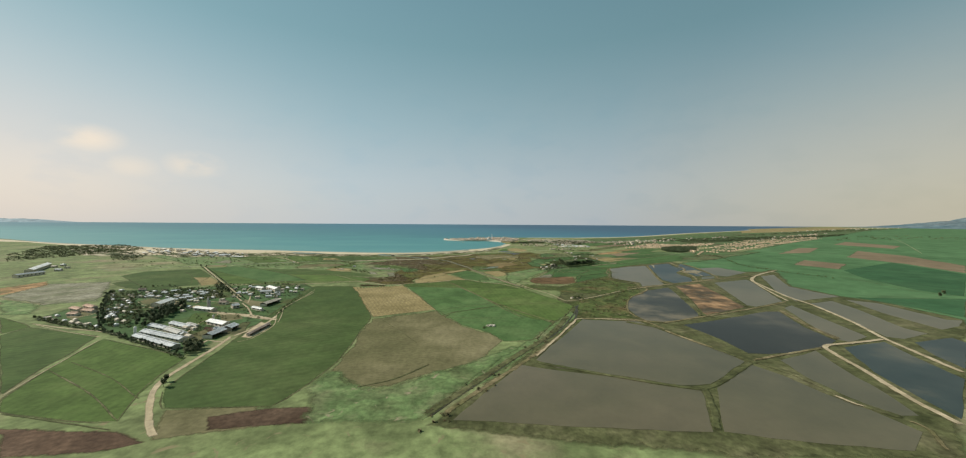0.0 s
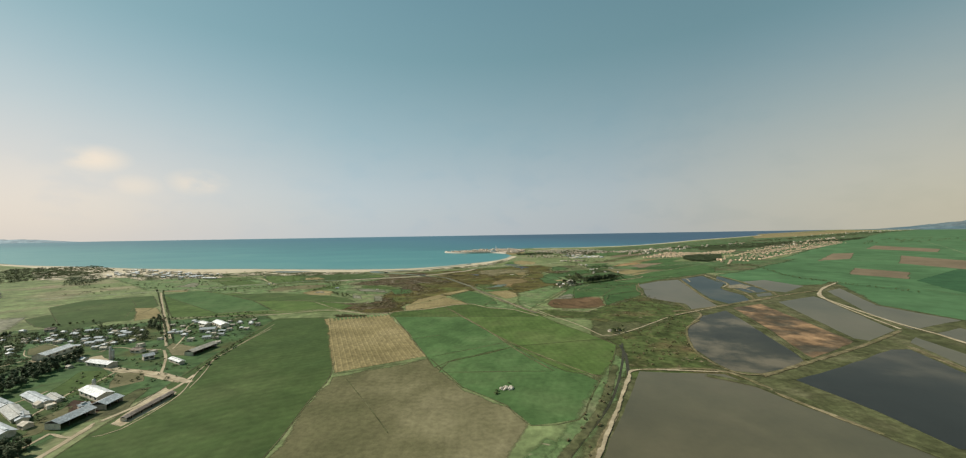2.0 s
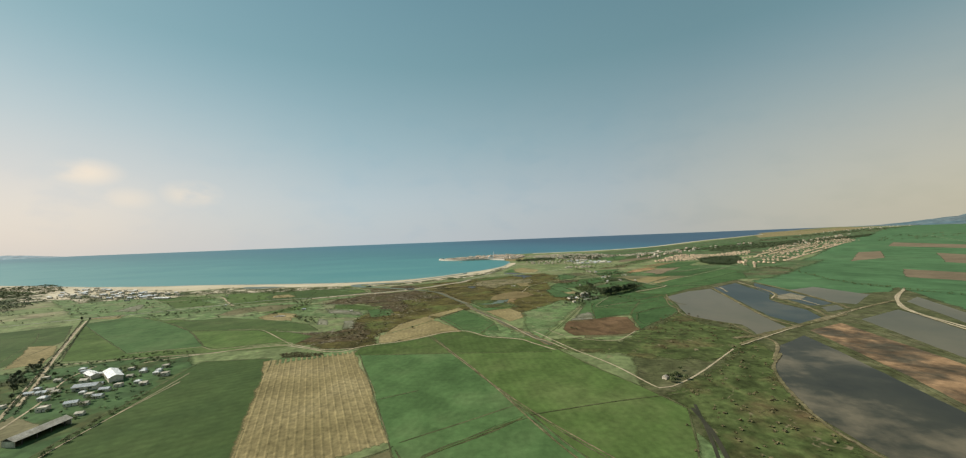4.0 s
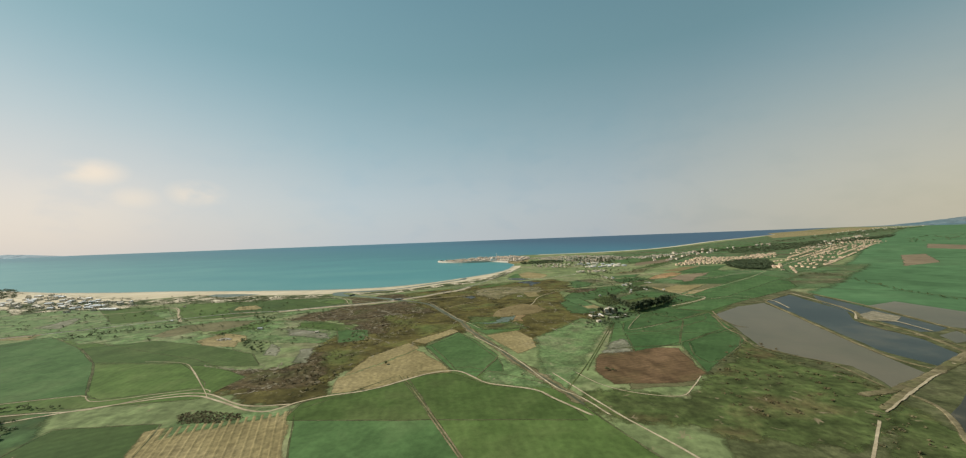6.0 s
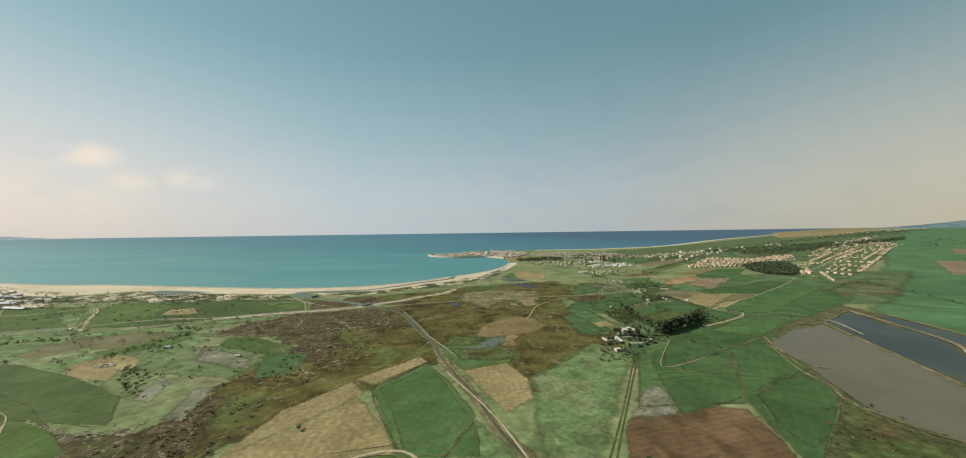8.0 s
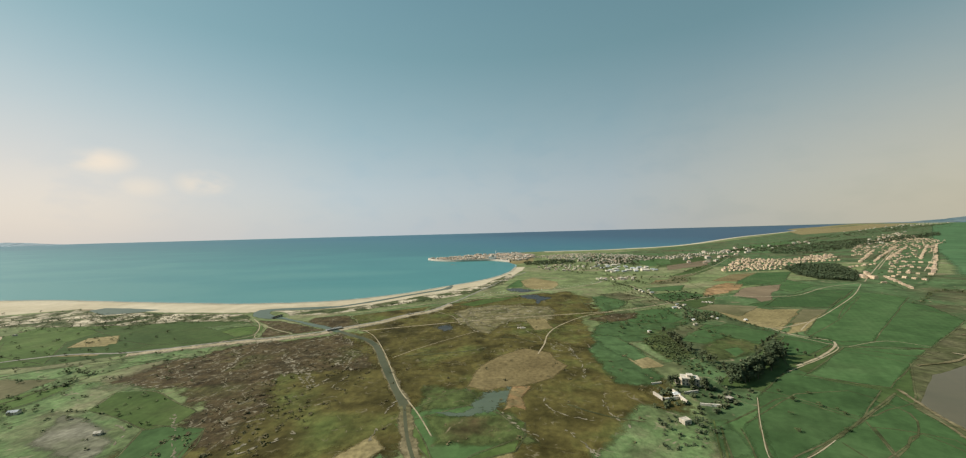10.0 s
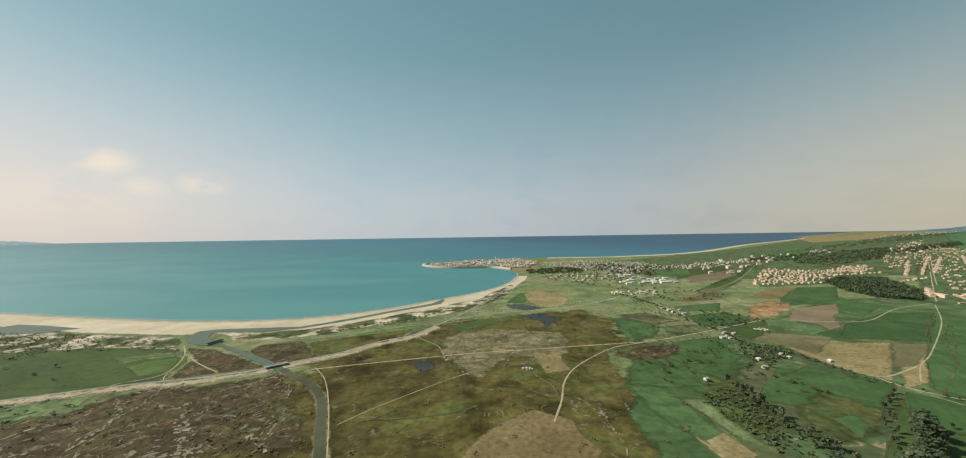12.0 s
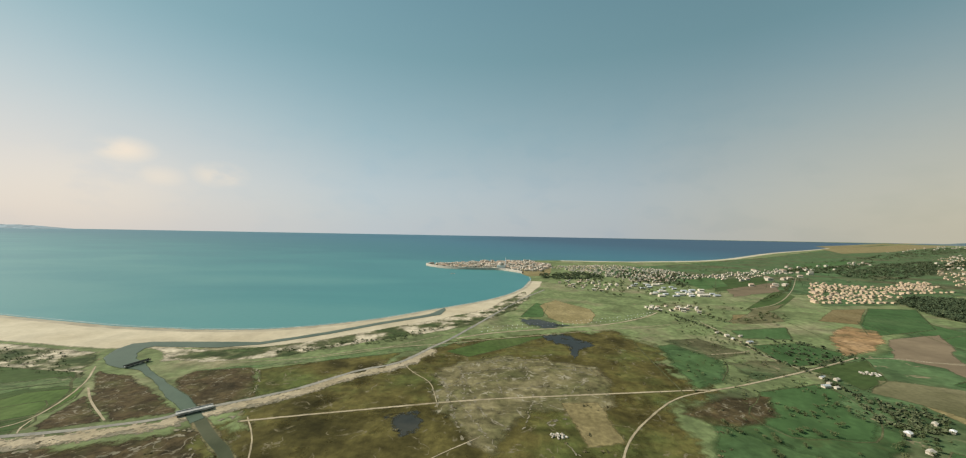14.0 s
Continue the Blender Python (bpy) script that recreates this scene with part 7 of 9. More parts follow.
scar(1.6, [(-117.4, 365.6), (-103.3, 361.2), (-84.6, 359.6)])
scar(1.4, [(-87.4, 363.6), (-89.3, 371.3)])
scar(1.2, [(-57.7, 357.4), (-51.4, 366.1), (-48.0, 373.4)])
scar(2.2, [(-59.0, 529.4), (-58.4, 536.9), (-53.3, 542.0), (-47.9, 547.4)])
scar(2.0, [(-62.6, 528.7), (-59.6, 532.9)])
scar(1.8, [(-83.1, 522.6), (-73.8, 525.3), (-64.2, 523.5)])
scar(1.6, [(-99.0, 519.3), (-91.3, 521.1)])
scar(1.6, [(-109.6, 515.5), (-101.3, 518.1)])
# old field ditches and boundary lines
boundary_line_order = itertools.count()


def boundary_line(w, pts):
    k = next(boundary_line_order)
    ribbon("boundary", "grown-over ditch line between fields", "ditch", pts, w * 0.65, 0.27 + 0.0006 * k, M["bank"], ragged=0.6, step=2.5, top=0.3, broken=2.2)


boundary_line(1.0, [(-149.9, 144.6), (-117.6, 127.2), (-93.1, 111.1)])
boundary_line(0.8, [(-150.1, 152.0), (-122.4, 138.5), (-98.6, 123.2)])
boundary_line(1.0, [(-128.8, 114.9), (-105.2, 110.0), (-90.3, 106.7)])
boundary_line(0.9, [(14.8, 246.3), (40.3, 252.2), (66.7, 256.5)])
boundary_line(0.7, [(-34.2, 261.7), (-19.8, 268.4)])
boundary_line(1.2, [(-37.3, 131.1), (-26.1, 137.4), (-15.3, 150.7)])
boundary_line(1.4, [(-8.6, 348.8), (-21.0, 373.4), (-26.2, 386.4)])
boundary_line(1.2, [(-26.2, 386.4), (-10.7, 410.3)])
boundary_line(1.0, [(-26.3, 339.4), (-17.7, 325.0), (-13.7, 312.6)])
boundary_line(1.2, [(10.8, 363.8), (1.5, 342.0)])
boundary_line(1.0, [(-224.9, 408.4), (-187.0, 379.1), (-149.0, 340.7)])
boundary_line(0.9, [(-201.3, 458.4), (-173.6, 482.4), (-143.5, 494.1)])
boundary_line(1.2, [(-287.0, 411.4), (-267.1, 431.7), (-223.0, 432.7)])
boundary_line(1.0, [(74.1, 389.4), (94.7, 392.4), (107.2, 386.8)])
boundary_line(1.2, [(61.8, 369.5), (78.4, 370.9), (96.7, 370.4)])
boundary_line(1.4, [(-153.3, 453.0), (-148.5, 463.5), (-149.1, 472.4)])
boundary_line(1.6, [(-161.0, 425.4), (-158.5, 436.4), (-153.1, 450.2), (-156.7, 462.1)])
boundary_line(1.0, [(-226.7, 498.7), (-188.2, 485.2)])
boundary_line(1.0, [(-133.7, 500.0), (-120.2, 525.4)])
boundary_line(1.2, [(-148.0, 480.2), (-129.2, 493.8)])
boundary_line(1.2, [(133.1, 454.4), (143.2, 448.1), (151.3, 439.3)])
boundary_line(1.4, [(109.4, 411.9), (125.5, 421.5), (153.1, 437.4)])
boundary_line(1.0, [(109.4, 411.9), (109.2, 402.7), (112.2, 398.1)])
boundary_line(1.2, [(178.7, 482.0), (195.5, 469.0), (212.4, 473.9)])
boundary_line(1.0, [(221.7, 530.1), (256.6, 561.8), (299.5, 594.5)])
boundary_line(1.4, [(325.7, 621.8), (316.8, 566.1), (324.4, 528.6)])
boundary_line(1.4, [(42.5, 435.7), (53.0, 427.1), (65.0, 422.2)])
boundary_line(1.6, [(-24.5, 484.1), (-4.8, 486.5), (7.0, 488.7), (19.1, 494.4)])
boundary_line(1.4, [(23.8, 512.3), (35.5, 506.8), (43.5, 498.7)])
boundary_line(1.2, [(-16.5, 484.6), (-10.2, 491.0)])
boundary_line(1.0, [(83.8, 506.7), (88.5, 488.4), (90.9, 466.3)])
boundary_line(1.2, [(93.7, 621.7), (90.7, 587.6), (88.5, 558.6)])
boundary_line(1.0, [(127.9, 612.4), (122.9, 589.6), (109.1, 570.4)])
boundary_line(1.0, [(217.3, 679.0), (207.0, 637.1), (200.0, 607.2)])
boundary_line(1.0, [(-152.1, 542.4), (-143.9, 547.3), (-134.5, 552.1)])


# ---- the farm settlement ----
rng = random.Random(11)

long_shed(*[(-151.9, 180.7), (-122.7, 166.5)], 3.2, 1.4, "sheet", "long grey-roofed poultry shed beside the dark hedge", vent=True)
long_shed(*[(-154.2, 187.1), (-126.9, 175.6)], 3.2, 1.4, "sheet", "long grey-roofed poultry shed", vent=True)
long_shed(*[(-160.0, 197.3), (-148.0, 192.1)], 3.0, 1.3, "sheet", "grey-roofed shed behind the poultry houses", vent=True)
long_shed(*[(-147.3, 191.9), (-135.0, 185.0)], 3.4, 1.1, "concrete", "low flat grey farm shed", vent=True)
long_shed(*[(-153.2, 201.6), (-138.2, 194.3)], 2.8, 1.2, "sheet", "short grey-roofed farm shed", vent=True)
long_shed(*[(-145.0, 201.3), (-137.2, 197.2)], 1.8, 0.9, "concrete", "small pale farm shed", vent=True)
long_shed(*[(-135.3, 203.8), (-123.2, 198.0)], 4.0, 1.8, "white", "bright white-roofed dairy shed", vent=False)
long_shed(*[(-164.4, 232.6), (-151.4, 228.8)], 3.2, 1.6, "white", "white-roofed farm hall beside the yard", vent=False)
long_shed(*[(-193.9, 238.9), (-196.6, 253.3)], 5.0, 1.9, "white", "large white-roofed dining hall among trees", vent=False)
long_shed(*[(-132.8, 235.3), (-124.5, 230.6)], 1.8, 1.3, "white", "narrow white-roofed farm shed", vent=True)
long_shed(*[(-161.3, 248.3), (-156.6, 248.1)], 3.0, 1.4, "rust", "small brown-roofed shed in the farm", vent=True)
long_shed(*[(-146.5, 236.9), (-144.3, 239.7)], 3.6, 1.7, "sheet", "grey workshop beside the road", vent=False)
long_shed(*[(-159.2, 299.7), (-147.9, 290.6)], 4.2, 2.0, "white", "white barn at the edge of the farm", vent=False)
long_shed(*[(-155.9, 282.5), (-148.8, 284.5)], 3.4, 1.6, "sheet", "pale roofed farm store", vent=False)
long_shed(*[(-168.5, 299.8), (-161.1, 295.5)], 3.0, 1.5, "white", "pale roofed farm store", vent=True)
long_shed(*[(-236.8, 232.6), (-228.5, 229.3)], 3.0, 1.2, "clayroof", "low tan-roofed poultry house on bare ground", vent=True)
long_shed(*[(-235.4, 238.9), (-225.3, 234.0)], 3.0, 1.2, "clayroof", "low tan-roofed poultry house on bare ground", vent=True)
long_shed(*[(-224.1, 219.2), (-219.3, 219.4)], 3.0, 1.2, "clayroof", "low tan-roofed poultry house on bare ground", vent=True)
long_shed(*[(-225.1, 227.8), (-217.3, 226.2)], 3.0, 1.2, "clayroof", "low tan-roofed poultry house on bare ground", vent=True)
long_shed(*[(-138.3, 187.8), (-133.0, 183.9)], 2.4, 1.0, "sheet", "short grey-roofed farm shed", vent=True)
long_shed(*[(-248.8, 288.4), (-245.2, 290.4)], 3.0, 1.4, "rust", "small brown-roofed shed in the farm", vent=True)
long_shed(*[(-125.6, 191.9), (-124.4, 193.9)], 2.0, 0.9, "sheet", "short grey-roofed farm shed", vent=True)
long_shed(*[(-119.4, 179.5), (-119.2, 188.9)], 4.4, 1.7, "sheet", "open-sided cattle shed with a grey roof", open_side=True, vent=False)
long_shed(*[(-118.5, 191.0), (-118.9, 196.9)], 4.6, 1.6, "sheet", "open-sided grey calf shed", open_side=True, vent=False)
long_shed(*[(-103.6, 183.6), (-104.1, 201.0)], 1.7, 1.0, "rust", "long narrow open cattle shelter on a bare yard", open_side=True, vent=False)
long_shed(*[(-130.3, 241.5), (-129.1, 254.8)], 4.2, 1.7, "flat", "large pale-roofed open barn", open_side=True, vent=False)
for ends, w, h, cover, label in (([(-435.3, 376.7), (-477.6, 429.1)], 6.0, 3.0, "white", "large white factory hall on the plain"), ([(-412.4, 347.2), (-414.4, 370.3)], 4.5, 2.4, "sheet", "grey factory shed on the plain"), ([(-374, 557), (-359, 556)], 4.0, 1.8, "sheet", "pale blue-roofed building behind the dunes"), ([(-347, 540), (-329, 537)], 3.0, 1.2, "white", "low white building behind the dunes")):
    long_shed(*ends, w, h, cover, label, vent=h < 1.4)
silo(*(-161.5, 238.0), 0.5, 5.6, "tall concrete grain silo with lower bins", bins=2)
silo(*(-156.3, 184.8), 0.55, 3.6, "slim white feed silo at the end of a poultry shed", "white")
silo(*(-135.6, 206.2), 0.5, 3.6, "slim grey feed silo beside the dairy")
yard_order = itertools.count()


def yard(label, m, pts):
    sheet("yard", label, "yard", pts, 0.06 + 0.004 * next(yard_order), M[m], amp=0.6, step=3.0, feather=1.0)


yard("bare tan cattle yard", "track", [(-105.8, 181.9), (-110.9, 198.3), (-111.1, 207.4), (-104.0, 202.9), (-100.8, 194.2), (-101.4, 180.9)])
yard("bare pinkish yard before the barn", "fallow", [(-151.0, 254.2), (-154.5, 261.9), (-137.5, 255.1), (-127.7, 242.0), (-139.0, 243.0)])
yard("pale worn farm street", "track", [(-176.6, 241.2), (-171.7, 244.1), (-147.8, 227.8), (-126.2, 222.5), (-110.6, 215.1), (-110.3, 211.0), (-126.1, 217.3), (-146.1, 223.3), (-162.7, 232.2)])
yard("bare brown cattle pen", "brown", [(-134.2, 198.6), (-122.5, 196.3), (-114.5, 187.0), (-120.1, 190.6), (-121.8, 182.7), (-127.5, 186.8)])
yard("bare brown farm plot", "fallow", [(-143.2, 221.5), (-133.2, 223.2), (-125.0, 213.1), (-131.4, 206.8)])
yard("rough green farm plot", "crop", [(-149.5, 204.8), (-159.7, 224.2), (-151.0, 225.6), (-139.8, 216.8), (-137.8, 205.3), (-139.2, 197.6)])
yard("bare ground between the poultry houses", "fallow", [(-221.8, 215.7), (-240.7, 236.6), (-234.1, 243.8), (-218.7, 229.6), (-216.0, 222.8), (-210.7, 208.6)])
yard("pale yard of the dining hall", "track", [(-197.3, 237.4), (-200.5, 248.4), (-193.2, 255.0), (-185.7, 249.4), (-188.3, 243.1), (-188.5, 234.4)])
yard("worn oval of the sports ground", "fallow", [(-218.5, 254.9), (-219.0, 262.6), (-209.4, 259.1), (-201.0, 252.1), (-199.4, 244.7), (-208.2, 246.6)])
yard("bare brown plot beside the cattle shed", "fallow", [(-130.6, 186.8), (-130.6, 193.9), (-123.2, 187.2), (-120.5, 177.3), (-123.1, 175.3)])
yard("dark scrubby farm ground", "bank", [(-117.0, 182.3), (-117.6, 191.9), (-120.6, 206.2), (-117.4, 208.2), (-107.9, 186.2), (-113.3, 184.6)])
sheet("farmstead", "green and brown ground between farm houses", "ground", [(-232.2, 212.8), (-181.0, 193.0), (-146.8, 174.2), (-113.0, 157.8), (-114.6, 182.8), (-106.4, 212.1), (-114.2, 226.6), (-121.1, 300.1), (-148.0, 327.6), (-184.3, 315.9), (-202.4, 308.4), (-270.8, 290.2), (-212.2, 222.3), (-242.7, 236.8)], 0.030, M["cool"], amp=2, step=8, feather=5.0)
settle("farm", [(-226.1, 210.8), (-218.9, 207.2), (-227.5, 216.5), (-212.7, 206.7), (-204.8, 203.2), (-199.2, 200.9), (-193.5, 199.4), (-185.2, 195.9), (-209.0, 208.4)], "farm houses at the settlement's edge", rng, -25, size=0.52)
settle("farm", [(-212.6, 230.1), (-202.7, 223.3), (-196.0, 212.1), (-187.2, 208.5), (-179.8, 204.7), (-178.9, 199.0), (-199.1, 224.9), (-206.4, 222.9), (-209.8, 233.1), (-225.1, 255.0), (-235.3, 267.7), (-195.5, 215.3)], "farm houses among trees", rng, -25, size=0.52)
settle("farm", [(-232.7, 265.7), (-227.6, 266.1), (-226.9, 271.3), (-214.4, 264.3), (-224.7, 281.8), (-208.3, 265.2), (-210.0, 273.6), (-194.9, 261.4), (-199.5, 270.2), (-203.6, 280.6), (-186.6, 261.2), (-185.9, 263.6), (-193.2, 279.4), (-201.0, 290.9), (-184.0, 275.1), (-179.9, 273.9), (-261.3, 288.1), (-260.1, 280.1), (-234.0, 284.5), (-220.8, 289.3), (-204.0, 288.7), (-180.0, 265.2), (-185.3, 255.0), (-196.9, 257.1)], "farm houses among the northern gardens", rng, 10, size=0.52)
settle("farm", [(-183.3, 296.8), (-174.7, 293.7), (-165.2, 282.7), (-155.3, 298.4), (-141.5, 284.9), (-136.8, 288.0), (-139.7, 301.6), (-132.1, 295.2), (-178.1, 306.6), (-147.9, 265.1), (-130.7, 260.5), (-166.1, 268.3), (-158.3, 274.3), (-142.2, 268.7), (-147.1, 301.9), (-170.0, 279.8)], "farm houses on open ground", rng, 15, size=0.52)
settle("farm", [(-140.1, 194.0), (-128.6, 181.0), (-135.5, 193.0), (-169.2, 228.8), (-172.3, 236.8), (-165.8, 257.0), (-150.4, 246.5)], "farm houses along the street", rng, -20, size=0.52)
settle("farm", [(-458.6, 419.1), (-424.9, 393.0), (-463.9, 432.5), (-438.6, 413.4)], "workers' houses beside the factory", rng, 10, size=0.8)
settle("farm", scatter([(-244.0, 281.0), (-213.0, 292.5), (-191.6, 289.8), (-170.3, 262.7), (-180.9, 251.4), (-212.2, 266.2), (-222.8, 261.0)], 34, rng, 3.2), "cottages among the northern gardens", rng, 10, size=0.5)
settle("farm", scatter([(-184.6, 199.9), (-238.1, 254.7), (-258.2, 278.2), (-242.0, 276.3), (-211.9, 246.1), (-178.7, 205.3)], 16, rng, 3.2), "cottages among trees", rng, -25, size=0.5)
settle("farm", scatter([(-182.2, 293.1), (-180.1, 309.2), (-146.7, 315.5), (-128.2, 287.2), (-136.3, 263.8), (-154.0, 267.2)], 20, rng, 3.2), "farm houses on open ground", rng, 15, size=0.5)
settle("farm", scatter([(-429, 562), (-369, 588), (-317, 523), (-367, 526)], 10, rng, 8), "houses behind the dunes", rng, 10, size=0.7)
settle("farm", scatter([(-430, 550), (-332, 564), (-368, 601), (-477, 615)], 12, rng, 8), "houses behind the dunes", rng, 10, size=0.7)
settle("farm", [(-269, 538), (-140, 437), (-97, 423), (-228, 475)], "lone huts on the pasture", rng, 10, size=0.42)
house_cluster("beach_houses", "scattered pale beach houses on blown sand", [
    ("farm", scatter([(-561, 623), (-549, 674), (-345, 572), (-322, 532), (-443, 566), (-505, 576)], 46, rng, 5.0), 10, 20, 0.8),
    ("farm", scatter([(-587, 671), (-517, 656), (-386, 593), (-398, 583), (-482, 596)], 24, rng, 5.0), 10, 20, 0.8)], rng)
plant("pine", scatter([(-167.0, 195.2), (-177.5, 209.7), (-182.1, 221.8), (-180.9, 229.6), (-185.5, 245.7), (-180.2, 245.6), (-171.6, 233.3), (-166.7, 217.5), (-162.8, 204.4), (-160.9, 194.5)], 90, rng, 1.0), rng, "conifer belt in the farm", 0.8, keep=24)
plant("pine", along([(-183.6, 195.7), (-201.1, 213.7), (-226.0, 240.2), (-251.9, 268.2), (-262.6, 282.1)], 1.6, rng, 1.2), rng, "conifer row at the settlement's edge", 0.55, keep=14)
plant("olive", scatter([(-182.3, 197.1), (-239.0, 254.9), (-262.1, 282.0), (-244.6, 279.9), (-211.5, 246.1), (-194.3, 235.7), (-173.1, 203.8), (-168.8, 194.0)], 150, rng, 1.2), rng, "trees among the farm houses", 0.75, keep=18)
plant("olive", scatter([(-245.7, 280.1), (-218.4, 299.5), (-196.0, 296.2), (-174.0, 267.8), (-179.7, 249.8), (-213.7, 267.9), (-222.2, 259.5)], 150, rng, 1.2), rng, "trees among the northern gardens", 0.75, keep=18)
plant("gum", scatter([(-215.5, 323.6), (-199.2, 309.1), (-169.3, 275.1), (-163.4, 259.2), (-174.0, 265.1), (-191.4, 286.6)], 26, rng, 1.3), rng, "tall trees by the avenue", 0.6, keep=8)
plant("olive", scatter([(-186.1, 297.8), (-184.3, 315.9), (-150.2, 322.4), (-134.3, 307.3), (-128.4, 279.0), (-133.7, 259.1), (-154.0, 267.2)], 50, rng, 1.4), rng, "trees on the farm's open side", 0.65, keep=10)
plant("gum", scatter([(-121.4, 168.5), (-115.3, 172.4), (-109.5, 163.2), (-111.2, 157.4)], 20, rng, 1.5), rng, "dark trees by the field road", 0.65, keep=8)
plant("pine", along([(-177.5, 191.0), (-148.2, 175.7), (-130.6, 167.8), (-113.8, 158.5)], 1.5, rng, 0.8), rng, "dark hedge along the poultry sheds", 0.42, keep=12)
plant("olive", along([(-231.8, 211.6), (-215.7, 205.0), (-199.2, 198.1), (-180.0, 192.1)], 1.9, rng, 1.0), rng, "trees along the lower lane", 0.62, keep=10)
plant("olive", along([(-256.9, 299.7), (-244.6, 309.1), (-221.4, 295.0), (-206.2, 301.0), (-210.4, 316.4)], 3.0, rng, 1.5), rng, "tree belt behind the farm", 0.6, keep=6)
plant("olive", along([(-207.3, 315.4), (-184.3, 315.9), (-166.9, 326.6), (-145.0, 326.6)], 2.4, rng, 1.0), rng, "tree belt behind the farm", 0.55, keep=5)
plant("bush", along([(-111.9, 223.8), (-116.5, 240.3), (-119.4, 256.7), (-123.5, 277.6)], 2.2, rng, 1.2), rng, "hedge at the field's edge", 1.0, keep=14)
plant("bush", scatter([(-138.0, 190.6), (-148.0, 221.3), (-123.2, 217.4), (-133.2, 207.3), (-125.3, 179.6)], 40, rng), rng, "bushes in the farm plots", 0.7, keep=20)
thicket("garden_trees", "dark shrubs crowded between farm houses", scatter([(-182.3, 197.1), (-239.0, 254.9), (-262.1, 282.0), (-244.6, 279.9), (-211.5, 246.1), (-194.3, 235.7), (-173.1, 203.8), (-168.8, 194.0)], 120, random.Random(41)), random.Random(42), 0.8, 0.8, "olive", 18, 0.34, category="trees")
thicket("garden_trees", "dark shrubs in the northern gardens", scatter([(-245.7, 280.1), (-218.4, 299.5), (-196.0, 296.2), (-174.0, 267.8), (-179.7, 249.8), (-213.7, 267.9), (-222.2, 259.5)], 130, random.Random(43)), random.Random(44), 0.8, 0.8, "olive", 18, 0.34, category="trees")
thicket("garden_trees", "shrubs and small trees between the open farm houses", scatter([(-199.6, 305.7), (-182.8, 313.4), (-144.5, 320.5), (-130.9, 302.0), (-126.1, 266.6), (-129.3, 251.2), (-140.7, 261.3), (-153.6, 257.6), (-158.7, 251.2)], 90, random.Random(87)), random.Random(88), 0.7, 0.8, "olive", 16, 0.3, category="trees")
thicket("garden_trees", "shrubs along the farm plots", scatter([(-135.2, 187.2), (-156.5, 219.8), (-162.2, 248.5), (-137.1, 240.1), (-112.7, 224.0), (-117.4, 208.2), (-117.6, 190.8), (-127.3, 193.1), (-120.4, 173.6)], 80, random.Random(89)), random.Random(90), 0.6, 0.6, "olive", 14, 0.26, category="trees")
thicket("hedgerow", "dark broken hedge at the settlement's edge", along([(-229.0, 209.3), (-213.2, 202.9), (-197.0, 196.2), (-175.7, 189.2), (-146.8, 174.2), (-128.8, 165.8), (-112.1, 155.9)], 1.2, random.Random(45), 0.6), random.Random(46), 0.7, 0.8, "gum", 18, 0.3, category="hedge")
thicket("hedgerow", "clipped dark hedge lining the farm avenue", along([(-308.0, 429.9), (-231.0, 344.8), (-157.8, 262.7)], 1.1, random.Random(81), 0.3), random.Random(82), 0.5, 0.6, "gum", 14, 0.24, category="hedge")
thicket("hedgerow", "clipped dark hedge lining the farm avenue", along([(-306.8, 434.2), (-225.3, 342.7), (-155.1, 263.2)], 1.1, random.Random(83), 0.3), random.Random(84), 0.5, 0.6, "gum", 14, 0.24, category="hedge")
plant("gum", [(-308.8, 430.2), (-302.9, 430.2)], rng, "pair of trees at the avenue gate", 0.5)
thicket("pine_wood", "dark green shelter wood behind the far beach", scatter([(-714, 602), (-837, 736), (-764, 760), (-623, 710), (-565, 631), (-590, 588), (-582, 499)], 700, random.Random(47)), random.Random(48), 2.2, 1.1, "bush", 16, 0.6)
plant("gum", [(-98.2, 131.3), (-100.7, 135.1), (338.8, 277.5), (353.2, 286.6)], rng, "lone field trees", 0.55)
plant("bush", [(-41, 333), (-253, 436), (19, 341), (53, 343), (55, 342), (-39, 360)], rng, "lone bushes", 1.0)

# stone heap in the green field
def rubble(x, y, r, n, label, rng):
    ob = root("stone_heap", label, "stones")
    ob.location = (x, y, 0)
    for i in range(n):
        bm = bmesh.new()
        bmesh.ops.create_icosphere(bm, subdivisions=1, radius=1.0)
        s = rng.uniform(0.2, 0.5)
        u, q = rng.uniform(0, 6.28), r * math.sqrt(rng.random())
        for v in bm.verts:
            v.co = v.co * s * rng.uniform(0.75, 1.15)
            v.co.x *= 1.3
            v.co += Vector((q * math.cos(u), q * math.sin(u) * 0.6, s * 0.5 + (r - q) * 0.12))
        part("stone", bm, M["stone"], ob)


